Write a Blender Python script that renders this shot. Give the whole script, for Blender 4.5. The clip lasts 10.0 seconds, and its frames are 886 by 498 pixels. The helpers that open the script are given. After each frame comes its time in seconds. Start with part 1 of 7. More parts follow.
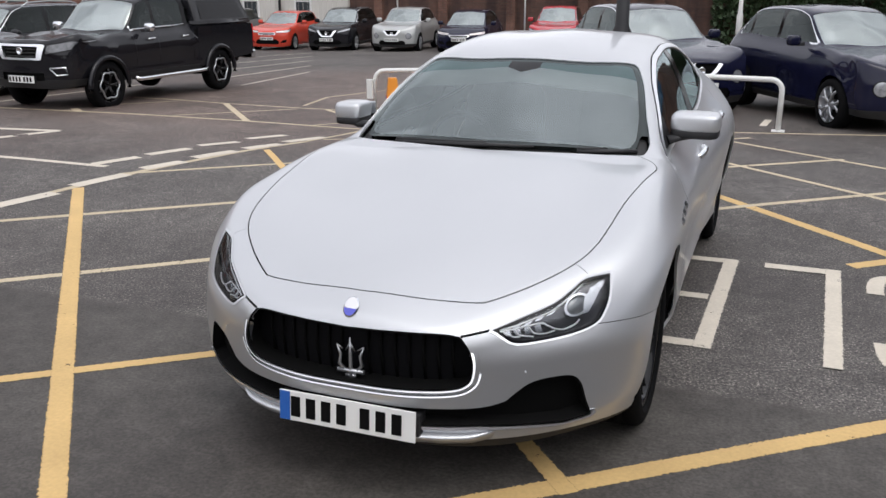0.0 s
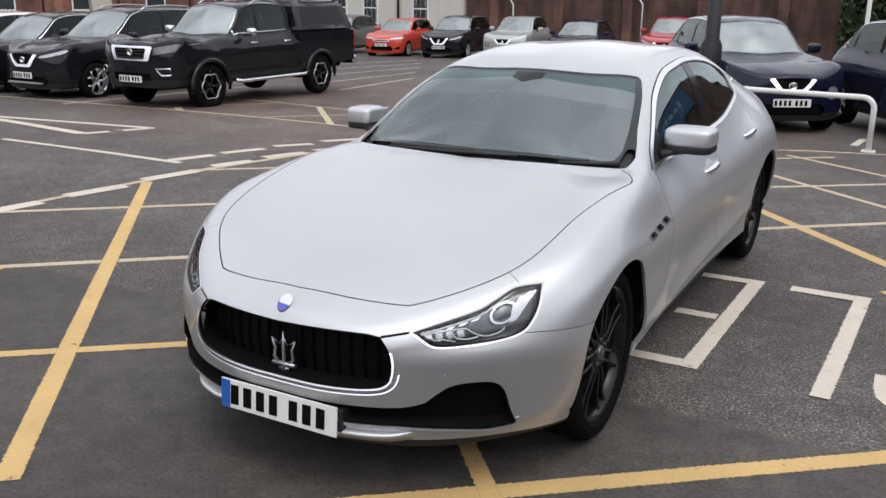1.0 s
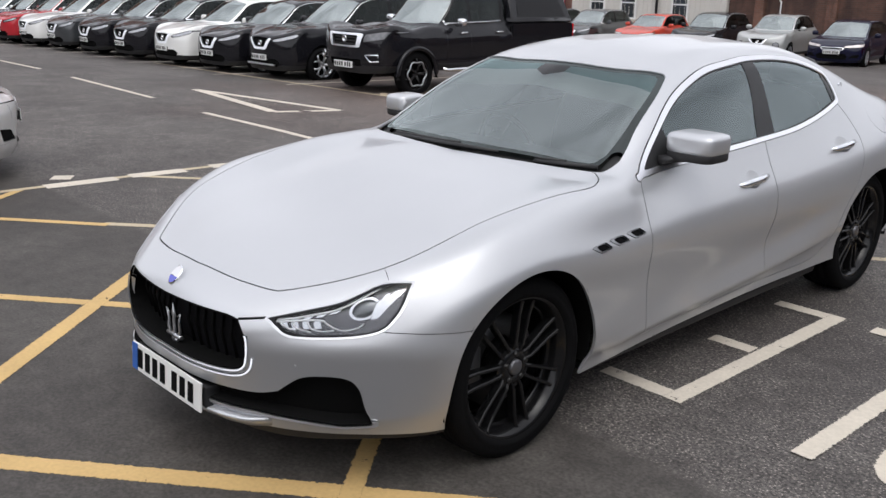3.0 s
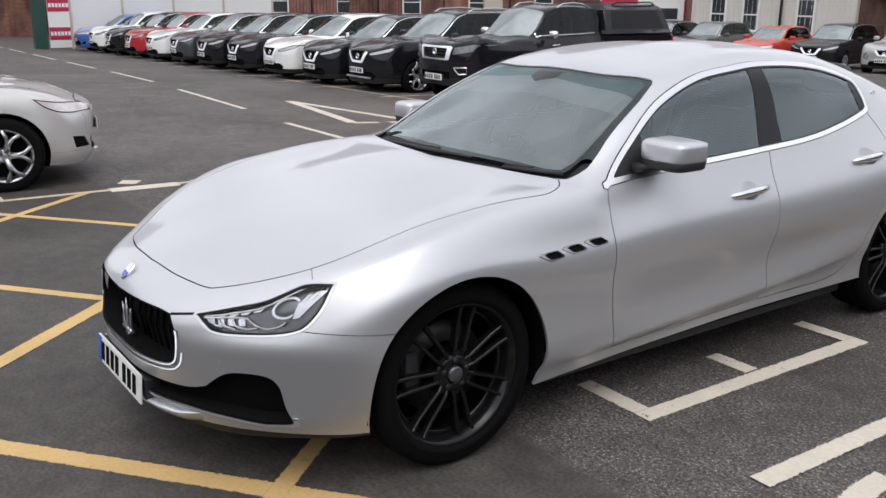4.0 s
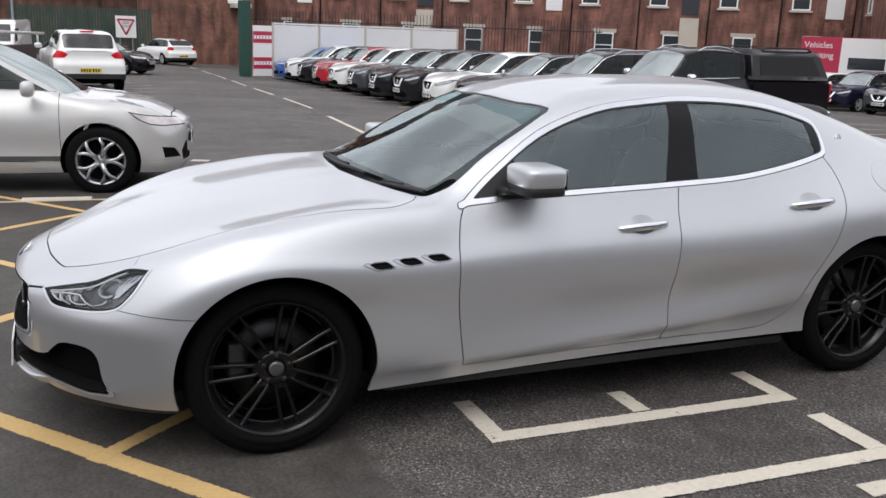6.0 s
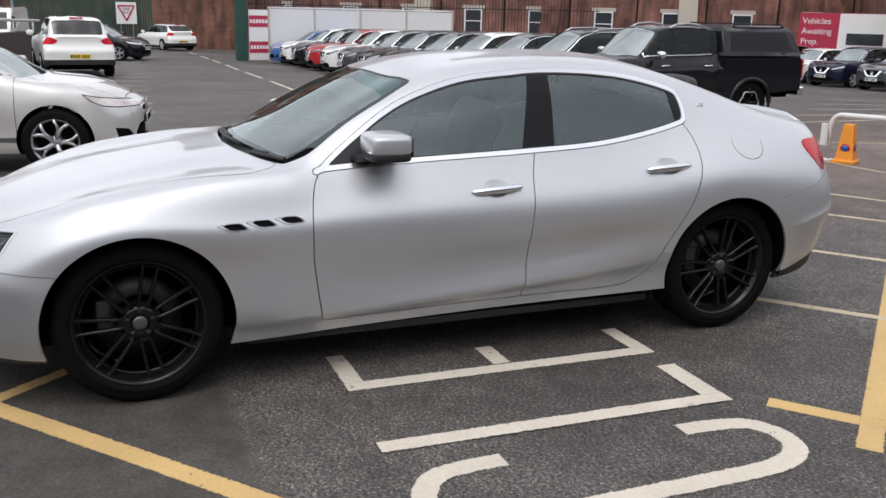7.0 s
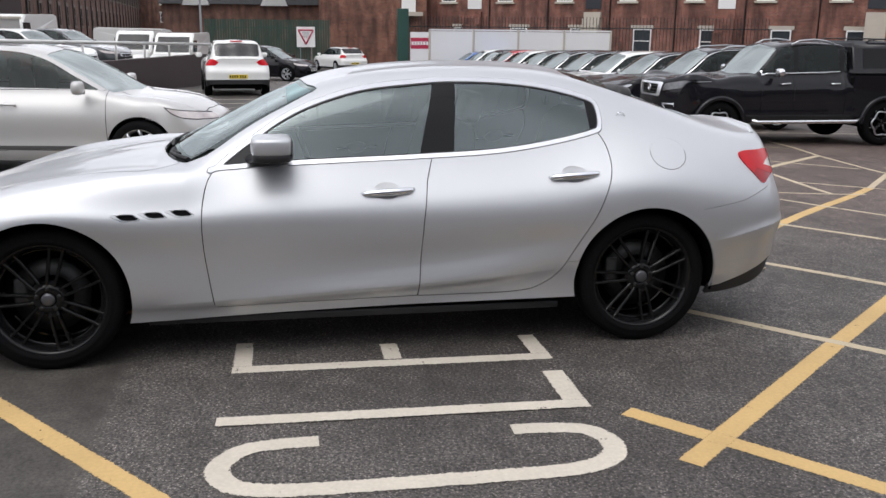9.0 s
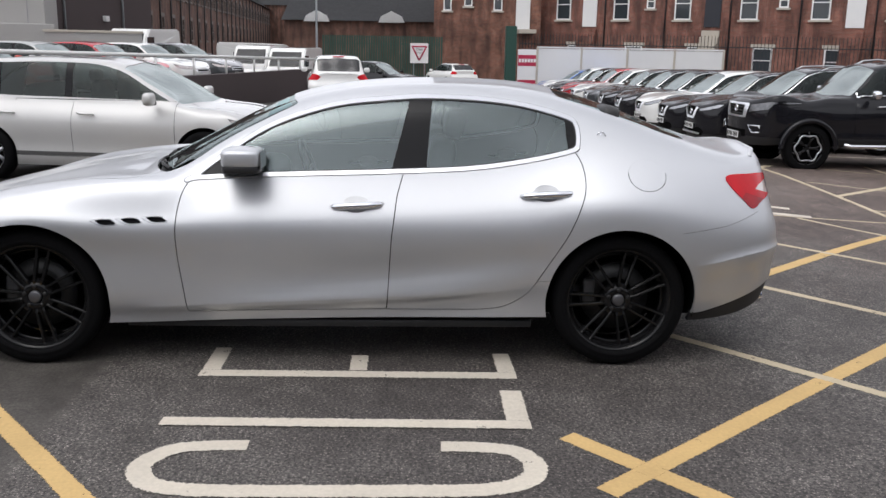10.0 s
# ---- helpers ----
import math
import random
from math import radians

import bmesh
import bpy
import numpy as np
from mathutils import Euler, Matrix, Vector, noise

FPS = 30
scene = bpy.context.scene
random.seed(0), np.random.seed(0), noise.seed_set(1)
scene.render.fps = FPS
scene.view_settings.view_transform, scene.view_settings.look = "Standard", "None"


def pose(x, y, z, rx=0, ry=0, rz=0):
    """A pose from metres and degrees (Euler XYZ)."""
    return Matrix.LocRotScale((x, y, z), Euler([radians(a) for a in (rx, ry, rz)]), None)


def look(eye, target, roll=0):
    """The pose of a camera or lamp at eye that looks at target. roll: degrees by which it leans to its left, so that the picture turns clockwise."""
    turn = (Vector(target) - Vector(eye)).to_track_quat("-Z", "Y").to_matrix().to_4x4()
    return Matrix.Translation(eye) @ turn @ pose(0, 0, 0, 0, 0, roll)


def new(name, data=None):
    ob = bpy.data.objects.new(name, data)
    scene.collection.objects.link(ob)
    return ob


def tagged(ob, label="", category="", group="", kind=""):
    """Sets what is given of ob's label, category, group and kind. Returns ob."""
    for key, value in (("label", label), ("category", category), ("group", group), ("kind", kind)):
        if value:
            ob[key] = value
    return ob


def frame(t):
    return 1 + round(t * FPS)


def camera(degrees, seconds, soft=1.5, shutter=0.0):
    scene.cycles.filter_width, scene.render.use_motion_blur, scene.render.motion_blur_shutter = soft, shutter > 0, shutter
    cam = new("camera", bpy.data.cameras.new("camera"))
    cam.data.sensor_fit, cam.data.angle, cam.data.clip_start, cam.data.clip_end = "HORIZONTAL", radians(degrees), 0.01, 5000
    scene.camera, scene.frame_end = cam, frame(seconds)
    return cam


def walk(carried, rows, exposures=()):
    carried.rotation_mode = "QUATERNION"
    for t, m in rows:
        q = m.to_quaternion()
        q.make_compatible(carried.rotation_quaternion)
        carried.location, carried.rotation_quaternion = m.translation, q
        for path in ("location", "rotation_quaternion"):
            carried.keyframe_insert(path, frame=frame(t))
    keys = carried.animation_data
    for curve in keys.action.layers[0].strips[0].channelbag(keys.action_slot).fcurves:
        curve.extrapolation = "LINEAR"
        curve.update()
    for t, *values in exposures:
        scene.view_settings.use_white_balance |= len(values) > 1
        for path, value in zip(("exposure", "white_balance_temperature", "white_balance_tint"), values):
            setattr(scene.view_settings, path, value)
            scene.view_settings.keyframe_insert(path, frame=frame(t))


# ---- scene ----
cam = camera(52.4, 10.0)
PATH = [
    (0, (1.32, -4.954, 1.734), (0.632, -3.165, 1.166), 0.0),
    (0.5, (1.685, -4.899, 1.743), (0.842, -3.172, 1.187), 0.2),
    (1, (1.933, -4.743, 1.741), (1.005, -3.06, 1.189), 0.6),
    (1.5, (2.122, -4.494, 1.744), (1.105, -2.859, 1.205), 1.1),
    (2, (2.417, -4.292, 1.727), (1.248, -2.757, 1.2), 0.8),
    (2.5, (2.678, -4.077, 1.731), (1.404, -2.639, 1.174), 1.3),
    (3.8, (3.214, -3.427, 1.693), (1.679, -2.27, 1.141), 0.6),
    (4, (3.301, -3.323, 1.689), (1.743, -2.194, 1.143), 0.6),
    (4.5, (3.401, -3.025, 1.662), (1.83, -1.914, 1.116), 1.2),
    (5, (3.57, -2.75, 1.665), (1.922, -1.752, 1.13), 0.8),
    (5.2, (3.678, -2.655, 1.656), (1.981, -1.731, 1.14), 0.5),
    (6.3, (4.281, -2.039, 1.649), (2.487, -1.294, 1.174), 2.5),
    (6.5, (4.378, -1.936, 1.652), (2.589, -1.188, 1.162), 2.5),
    (7, (4.665, -1.685, 1.648), (2.875, -0.951, 1.139), 1.3),
    (7.5, (4.85, -1.4, 1.642), (3.06, -0.671, 1.13), 1.3),
    (8, (4.926, -1.078, 1.633), (3.097, -0.44, 1.134), 2.0),
    (8.5, (5.171, -0.722, 1.625), (3.281, -0.28, 1.142), 0.4),
    (9, (5.263, -0.394, 1.619), (3.352, -0.041, 1.149), 0.6),
    (9.5, (5.257, -0.05, 1.638), (3.33, 0.245, 1.19), 1.7),
    (10, (5.374, 0.348, 1.633), (3.425, 0.446, 1.194), 1.1),
]
walk(cam, [(t, look(eye, target, roll)) for t, eye, target, roll in PATH], [(0, 0.0), (2.5, 0.0), (5, 0.0), (7.5, 0.0), (8.5, -0.03), (9.5, -0.07), (10, -0.08)])

# exposure and light
world = bpy.data.worlds.new("overcast_sky")
scene.world = world
world.use_nodes = True
wn, wl = world.node_tree.nodes, world.node_tree.links
sky = wn.new("ShaderNodeTexSky")
sky.sky_type, sky.sun_disc = "NISHITA", False
sky.sun_elevation, sky.sun_rotation = radians(64), radians(129)
sky.air_density, sky.dust_density, sky.ozone_density = 1.0, 4.0, 1.0
pale = wn.new("ShaderNodeHueSaturation")
pale.inputs["Saturation"].default_value = 0.2
wl.new(sky.outputs[0], pale.inputs["Color"])
# a closed layer of cloud over the sky
where, cloud, tone, cover = wn.new("ShaderNodeTexCoord"), wn.new("ShaderNodeTexNoise"), wn.new("ShaderNodeValToRGB"), wn.new("ShaderNodeMixRGB")
cloud.inputs["Scale"].default_value, cloud.inputs["Detail"].default_value, cloud.inputs["Distortion"].default_value = 3.0, 4, 0.4
tone.color_ramp.elements[0].position, tone.color_ramp.elements[1].position = 0.36, 0.64
tone.color_ramp.elements[0].color, tone.color_ramp.elements[1].color = (2.70, 2.73, 3.01, 1), (5.6, 5.6, 6.1, 1)
cover.inputs[0].default_value = 0.6
wl.new(where.outputs["Generated"], cloud.inputs["Vector"]); wl.new(cloud.outputs["Fac"], tone.inputs[0])
wl.new(pale.outputs[0], cover.inputs[1]); wl.new(tone.outputs[0], cover.inputs[2])
wl.new(cover.outputs[0], wn["Background"].inputs["Color"])
wn["Background"].inputs["Strength"].default_value = 0.285
sun_data = bpy.data.lights.new("sun", "SUN")
sun_data.energy, sun_data.angle, sun_data.color = 0.3, radians(40), (1.0, 0.99, 0.98)
sun = new("sun", sun_data)
sun.matrix_world = look((0, 0, 30), (-11, 9, 0))


# ---- materials ----
def material(name, colour, rough=0.5, metal=0.0, coat=0.0, grain=0.0, scale=30.0, bump=0.0, spread=0.0, big=0.0, big_scale=1.5):
    """A principled material with fine and coarse variation in world or object space."""
    m = bpy.data.materials.new(name)
    m.use_nodes = True
    n, l = m.node_tree.nodes, m.node_tree.links
    b = n["Principled BSDF"]
    b.inputs["Base Color"].default_value = (*colour, 1)
    b.inputs["Roughness"].default_value, b.inputs["Metallic"].default_value = rough, metal
    b.inputs["Coat Weight"].default_value, b.inputs["Coat Roughness"].default_value = coat, 0.03
    if grain or big or bump or spread:
        co = n.new("ShaderNodeTexCoord")
        fine, wide = n.new("ShaderNodeTexNoise"), n.new("ShaderNodeTexNoise")
        fine.inputs["Scale"].default_value, fine.inputs["Detail"].default_value = scale, 4
        wide.inputs["Scale"].default_value, wide.inputs["Detail"].default_value = big_scale, 5
        for t in (fine, wide):
            l.new(co.outputs["Object"], t.inputs["Vector"])
        v = n.new("ShaderNodeMath"); v.operation = "MULTIPLY_ADD"
        l.new(fine.outputs["Fac"], v.inputs[0]); v.inputs[1].default_value = 2 * grain; v.inputs[2].default_value = 1 - grain
        w = n.new("ShaderNodeMath"); w.operation = "MULTIPLY_ADD"
        l.new(wide.outputs["Fac"], w.inputs[0]); w.inputs[1].default_value = 2 * big; w.inputs[2].default_value = 1 - big
        x = n.new("ShaderNodeMath"); x.operation = "MULTIPLY"
        l.new(v.outputs[0], x.inputs[0]); l.new(w.outputs[0], x.inputs[1])
        hsv = n.new("ShaderNodeHueSaturation"); hsv.inputs["Color"].default_value = (*colour, 1)
        if spread:
            info = n.new("ShaderNodeObjectInfo")
            r = n.new("ShaderNodeMath"); r.operation = "MULTIPLY_ADD"
            l.new(info.outputs["Random"], r.inputs[0]); r.inputs[1].default_value = 2 * spread; r.inputs[2].default_value = 1 - spread
            y = n.new("ShaderNodeMath"); y.operation = "MULTIPLY"
            l.new(x.outputs[0], y.inputs[0]); l.new(r.outputs[0], y.inputs[1])
            x = y
        l.new(x.outputs[0], hsv.inputs["Value"]); l.new(hsv.outputs[0], b.inputs["Base Color"])
        if bump:
            bp = n.new("ShaderNodeBump"); bp.inputs["Strength"].default_value = bump; bp.inputs["Distance"].default_value = 0.01
            l.new(fine.outputs["Fac"], bp.inputs["Height"]); l.new(bp.outputs[0], b.inputs["Normal"])
    return m


def paint(name, colour, metal=0.0, rough=0.35):
    m = material(name, colour, rough, metal, 1.0, grain=0.05, scale=900, big=0.03, big_scale=2)
    b = m.node_tree.nodes["Principled BSDF"]
    if not metal:
        b.inputs["Specular IOR Level"].default_value = 0.1
    if max(colour) < .05:
        b.inputs["Coat Weight"].default_value = 0.55
    return m


def asphalt_material():
    """Worn asphalt: dark binder, pale stones, brown and dark patches."""
    m = bpy.data.materials.new("worn_asphalt")
    m.use_nodes = True
    n, l = m.node_tree.nodes, m.node_tree.links
    p = n["Principled BSDF"]
    p.inputs["Roughness"].default_value = 0.68
    p.inputs["Specular IOR Level"].default_value = 0.5
    co = n.new("ShaderNodeTexCoord")

    def noise_at(scale, detail, lo, hi, a, b):
        t, r = n.new("ShaderNodeTexNoise"), n.new("ShaderNodeValToRGB")
        t.inputs["Scale"].default_value, t.inputs["Detail"].default_value, t.inputs["Roughness"].default_value = scale, detail, 0.65
        l.new(co.outputs["Object"], t.inputs["Vector"]); l.new(t.outputs["Fac"], r.inputs[0])
        e = r.color_ramp.elements
        e[0].position, e[1].position, e[0].color, e[1].color = lo, hi, (*a, 1), (*b, 1)
        return t, r

    def times(a, b):
        x = n.new("ShaderNodeMixRGB"); x.blend_type = "MULTIPLY"; x.inputs[0].default_value = 1.0
        l.new(a, x.inputs[1]); l.new(b, x.inputs[2])
        return x.outputs[0]

    patch_t, patches = noise_at(0.33, 5, 0.38, 0.62, (0.062, 0.0545, 0.0515), (0.103, 0.0945, 0.0890))
    _, blotch = noise_at(1.7, 7, 0.3, 0.7, (0.70, 0.68, 0.67), (1.25, 1.25, 1.25))
    _, mottle = noise_at(8.5, 6, 0.34, 0.66, (0.74, 0.73, 0.72), (1.22, 1.22, 1.21))
    grain_t, grain = noise_at(66, 5, 0.40, 0.62, (0.28, 0.28, 0.28), (1.9, 1.89, 1.87))
    vor, stones = n.new("ShaderNodeTexVoronoi"), n.new("ShaderNodeValToRGB")
    vor.inputs["Scale"].default_value = 80
    l.new(co.outputs["Object"], vor.inputs["Vector"]); l.new(vor.outputs["Distance"], stones.inputs[0])
    e = stones.color_ramp.elements
    e[0].position, e[1].position, e[0].color, e[1].color = 0.14, 0.36, (2.6, 2.55, 2.5, 1), (0.78, 0.78, 0.78, 1)
    # a reddish-brown stain of its own behind the car
    away, wob, edge, brown = n.new("ShaderNodeVectorMath"), n.new("ShaderNodeMath"), n.new("ShaderNodeMapRange"), n.new("ShaderNodeMixRGB")
    away.operation, away.inputs[1].default_value = "DISTANCE", (-6.0, 10.0, -0.2)
    l.new(co.outputs["Object"], away.inputs[0])
    wob.operation = "MULTIPLY_ADD"
    l.new(patch_t.outputs["Fac"], wob.inputs[0]); wob.inputs[1].default_value = 9.0; l.new(away.outputs["Value"], wob.inputs[2])
    edge.inputs["From Min"].default_value, edge.inputs["From Max"].default_value = 9.0, 13.0
    l.new(wob.outputs[0], edge.inputs["Value"]); l.new(edge.outputs[0], brown.inputs[0])
    brown.inputs[1].default_value, brown.inputs[2].default_value = (1.46, 1.22, 1.13, 1), (1, 1, 1, 1)
    # two surfacings meet on a line across the car park: a smooth brownish one and a coarse grey one
    sep, shift, seam = n.new("ShaderNodeSeparateXYZ"), n.new("ShaderNodeMath"), n.new("ShaderNodeMapRange")
    l.new(co.outputs["Object"], sep.inputs[0])
    shift.operation = "MULTIPLY_ADD"
    l.new(grain_t.outputs["Fac"], shift.inputs[0]); shift.inputs[1].default_value = 0.22; l.new(sep.outputs["Y"], shift.inputs[2])
    seam.inputs["From Min"].default_value, seam.inputs["From Max"].default_value = -1.07, -1.01
    l.new(shift.outputs[0], seam.inputs["Value"])

    def either(smooth, coarse):
        x = n.new("ShaderNodeMixRGB")
        l.new(seam.outputs[0], x.inputs[0])
        for k, c in ((1, smooth), (2, coarse)):
            if isinstance(c, tuple):
                x.inputs[k].default_value = (*c, 1)
            else:
                l.new(c, x.inputs[k])
        return x.outputs[0]

    _, soft_grain = noise_at(60, 5, 0.38, 0.64, (0.66, 0.65, 0.64), (1.34, 1.33, 1.31))
    stained = times(times(brown.outputs[0], mottle.outputs[0]), times(patches.outputs[0], blotch.outputs[0]))
    stained = times(stained, either((0.68, 0.69, 0.675), (1.04, 1.045, 1.04)))
    l.new(times(times(stained, either(soft_grain.outputs[0], grain.outputs[0])), either((1.05, 1.04, 1.03), stones.outputs[0])), p.inputs["Base Color"])
    bump = n.new("ShaderNodeBump"); bump.inputs["Strength"].default_value, bump.inputs["Distance"].default_value = 0.45, 0.005
    l.new(grain_t.outputs["Fac"], bump.inputs["Height"]); l.new(bump.outputs[0], p.inputs["Normal"])
    return m


SILVER = paint("silver_metallic_paint", (0.585, 0.596, 0.615), 0.74, 0.45)
SILVER.node_tree.nodes["Principled BSDF"].inputs["Coat Weight"].default_value = 0.65
SILVER.node_tree.nodes["Principled BSDF"].inputs["Coat Roughness"].default_value = 0.055
BLACK_PLASTIC = material("black_plastic", (0.012, 0.012, 0.013), 0.55, grain=0.2, scale=200)
GAP = material("dark_gap", (0.006, 0.006, 0.006), 0.9)
GAP.node_tree.nodes["Principled BSDF"].inputs["Specular IOR Level"].default_value = 0.05
RUBBER = material("tyre_rubber", (0.006, 0.006, 0.0065), 0.75, grain=0.25, scale=60, bump=0.15)
RUBBER.node_tree.nodes["Principled BSDF"].inputs["Specular IOR Level"].default_value = 0.07
BLACK_RIM = material("gloss_black_rim", (0.008, 0.008, 0.0085), 0.16)
BLACK_RIM.node_tree.nodes["Principled BSDF"].inputs["Specular IOR Level"].default_value = 0.3
ALLOY = material("silver_alloy", (0.5, 0.51, 0.53), 0.32, 0.9, grain=0.08)
STEEL = material("brake_steel", (0.06, 0.06, 0.06), 0.5, 0.9, grain=0.2, scale=80)
VENT_SILVER = material("satin_silver", (0.48, 0.49, 0.51), 0.35, 0.9)
CAP_GREY = material("cap_grey", (0.16, 0.16, 0.17), 0.4, 0.8)
CALIPER = material("caliper_casting", (0.09, 0.09, 0.092), 0.45, 0.3, grain=0.2, scale=50)
CHROME = material("chrome", (0.82, 0.83, 0.85), 0.12, 1.0)
BRIGHT_TRIM = material("satin_chrome", (0.86, 0.87, 0.89), 0.28, 1.0)
ASPHALT = asphalt_material()


def line_material(name, colour, wear):
    """Road paint worn through to the asphalt in specks, in patches and along its edges."""
    m = material(name, colour, 0.75, grain=0.16, scale=60, big=0.2, big_scale=2.5)
    n, l = m.node_tree.nodes, m.node_tree.links

    def node(kind, **kw):
        x = n.new("ShaderNode" + kind)
        for k, v in kw.items():
            x.inputs[k].default_value = v
        return x

    def maths(op, a, b):
        x = n.new("ShaderNodeMath"); x.operation = op
        for k, v in enumerate((a, b)):
            if isinstance(v, (int, float)):
                x.inputs[k].default_value = v
            else:
                l.new(v, x.inputs[k])
        return x.outputs[0]

    co, sep = n.new("ShaderNodeTexCoord"), n.new("ShaderNodeSeparateXYZ")
    specks, crumbs = node("TexNoise", Scale=9, Detail=9, Roughness=0.75), node("TexNoise", Scale=70, Detail=4, Roughness=0.7)
    for t in (specks, crumbs):
        l.new(co.outputs["Object"], t.inputs["Vector"])
    l.new(co.outputs["UV"], sep.inputs[0])
    inset = maths("SUBTRACT", sep.outputs[1], maths("ABSOLUTE", sep.outputs[0], 0))
    ragged = maths("SUBTRACT", inset, maths("MULTIPLY", maths("SUBTRACT", crumbs.outputs["Fac"], 0.40), 0.034))
    edge, hole = n.new("ShaderNodeMapRange"), n.new("ShaderNodeMapRange")
    edge.inputs["From Min"].default_value, edge.inputs["From Max"].default_value = 0.0, 0.003
    hole.inputs["From Min"].default_value, hole.inputs["From Max"].default_value = wear - .03, wear + .02
    l.new(ragged, edge.inputs["Value"]); l.new(specks.outputs["Fac"], hole.inputs["Value"])
    clear, mix = n.new("ShaderNodeBsdfTransparent"), n.new("ShaderNodeMixShader")
    l.new(maths("MULTIPLY", edge.outputs[0], hole.outputs[0]), mix.inputs[0])
    l.new(clear.outputs[0], mix.inputs[1]); l.new(n["Principled BSDF"].outputs[0], mix.inputs[2])
    l.new(mix.outputs[0], n["Material Output"].inputs["Surface"])
    return m


WHITE_LINE = line_material("worn_white_line", (0.58, 0.525, 0.44), .36)
YELLOW_LINE = line_material("worn_yellow_line", (0.57, 0.385, 0.16), .35)
CREAM_LINE = line_material("faded_yellow_line", (0.50, 0.42, 0.29), .38)


def glass(name, tint, rough=0.0, ior=1.75, sheen=(1, 1, 1)):
    m = bpy.data.materials.new(name)
    m.use_nodes = True
    n, l = m.node_tree.nodes, m.node_tree.links
    n.remove(n["Principled BSDF"])
    t, g, mix, fr = n.new("ShaderNodeBsdfTransparent"), n.new("ShaderNodeBsdfGlossy"), n.new("ShaderNodeMixShader"), n.new("ShaderNodeFresnel")
    t.inputs["Color"].default_value = (*tint, 1)
    g.inputs["Roughness"].default_value = rough
    g.inputs["Color"].default_value = (*sheen, 1)
    fr.inputs["IOR"].default_value = ior
    l.new(fr.outputs[0], mix.inputs[0]); l.new(t.outputs[0], mix.inputs[1]); l.new(g.outputs[0], mix.inputs[2])
    l.new(mix.outputs[0], n["Material Output"].inputs["Surface"])
    return m


def printed_edge(name, ior):
    """The black print under the rim of a pane, seen through its gloss."""
    m = glass(name, (0, 0, 0), 0.03, ior, (0.75, 0.85, 0.83))
    n, l = m.node_tree.nodes, m.node_tree.links
    d = n.new("ShaderNodeBsdfDiffuse")
    d.inputs["Color"].default_value = (0.008, 0.008, 0.009, 1)
    l.new(d.outputs[0], n["Mix Shader"].inputs[1])
    return m


SCREEN_EDGE = printed_edge("windscreen_print", 1.75)
CAR_GLASS = glass("tinted_car_glass", (0.62, 0.71, 0.68), 0.02, 3.0, (0.90, 1.0, 1.0))
SHADE_GLASS = glass("shaded_glass", (0.22, 0.34, 0.34), 0.02, 2.3, (0.72, 0.93, 0.93))
SIDE_GLASS = glass("tinted_side_glass", (0.74, 0.84, 0.83), 0.01, 2.15, (0.83, 0.95, 0.965))
LENS = glass("clear_lens", (0.95, 0.96, 0.97), 0.0, 1.38)


# ---- mesh tools ----
def empty(name, m=None):
    ob = new(name)
    ob.empty_display_size = 0.2
    if m:
        ob.matrix_world = m
    return ob


def spline(tk, yk, t):
    """Natural cubic spline through the knots (tk, yk), evaluated at t."""
    tk, yk, t = np.asarray(tk, float), np.asarray(yk, float), np.asarray(t, float)
    n = len(tk)
    h = np.diff(tk)
    a = np.eye(n)
    r = np.zeros((n,) + yk.shape[1:])
    for i in range(1, n - 1):
        a[i, i - 1:i + 2] = h[i - 1], 2 * (h[i - 1] + h[i]), h[i]
        r[i] = 6 * ((yk[i + 1] - yk[i]) / h[i] - (yk[i] - yk[i - 1]) / h[i - 1])
    m = np.linalg.solve(a, r)
    i = np.clip(np.searchsorted(tk, t, side="right") - 1, 0, n - 2)
    u, v = t - tk[i], tk[i + 1] - t
    hi = h[i]
    if yk.ndim > 1:
        u, v, hi = u[:, None], v[:, None], hi[:, None]
    return m[i] * v**3 / (6 * hi) + m[i + 1] * u**3 / (6 * hi) + (yk[i] / hi - m[i] * hi / 6) * v + (yk[i + 1] / hi - m[i + 1] * hi / 6) * u


def monotone(tk, yk, t):
    """A cubic through the knots that never overshoots them."""
    tk, yk, t = np.asarray(tk, float), np.asarray(yk, float), np.asarray(t, float)
    h = np.diff(tk)
    d = np.diff(yk) / h
    m = np.concatenate([[d[0]], np.where(d[:-1] * d[1:] > 0, 2 * d[:-1] * d[1:] / np.where(d[:-1] + d[1:] == 0, 1, d[:-1] + d[1:]), 0), [d[-1]]])
    i = np.clip(np.searchsorted(tk, t, side="right") - 1, 0, len(tk) - 2)
    u = np.clip((t - tk[i]) / h[i], 0, 1)
    return yk[i] * (2 * u**3 - 3 * u * u + 1) + h[i] * m[i] * (u**3 - 2 * u * u + u) + yk[i + 1] * (3 * u * u - 2 * u**3) + h[i] * m[i + 1] * (u**3 - u * u)


def smooth_loop(points, closed=True, per=10):
    """Catmull-Rom through 2D or 3D points."""
    p = np.asarray(points, float)
    n = len(p)
    out = []
    for i in range(n if closed else n - 1):
        a, b, c, d = (p[(i + k) % n] if closed else p[min(max(i + k, 0), n - 1)] for k in (-1, 0, 1, 2))
        for u in np.arange(per) / per:
            out.append(0.5 * (2 * b + (c - a) * u + (2 * a - 5 * b + 4 * c - d) * u * u + (3 * b - a - 3 * c + d) * u**3))
    if not closed:
        out.append(p[-1])
    return np.array(out)


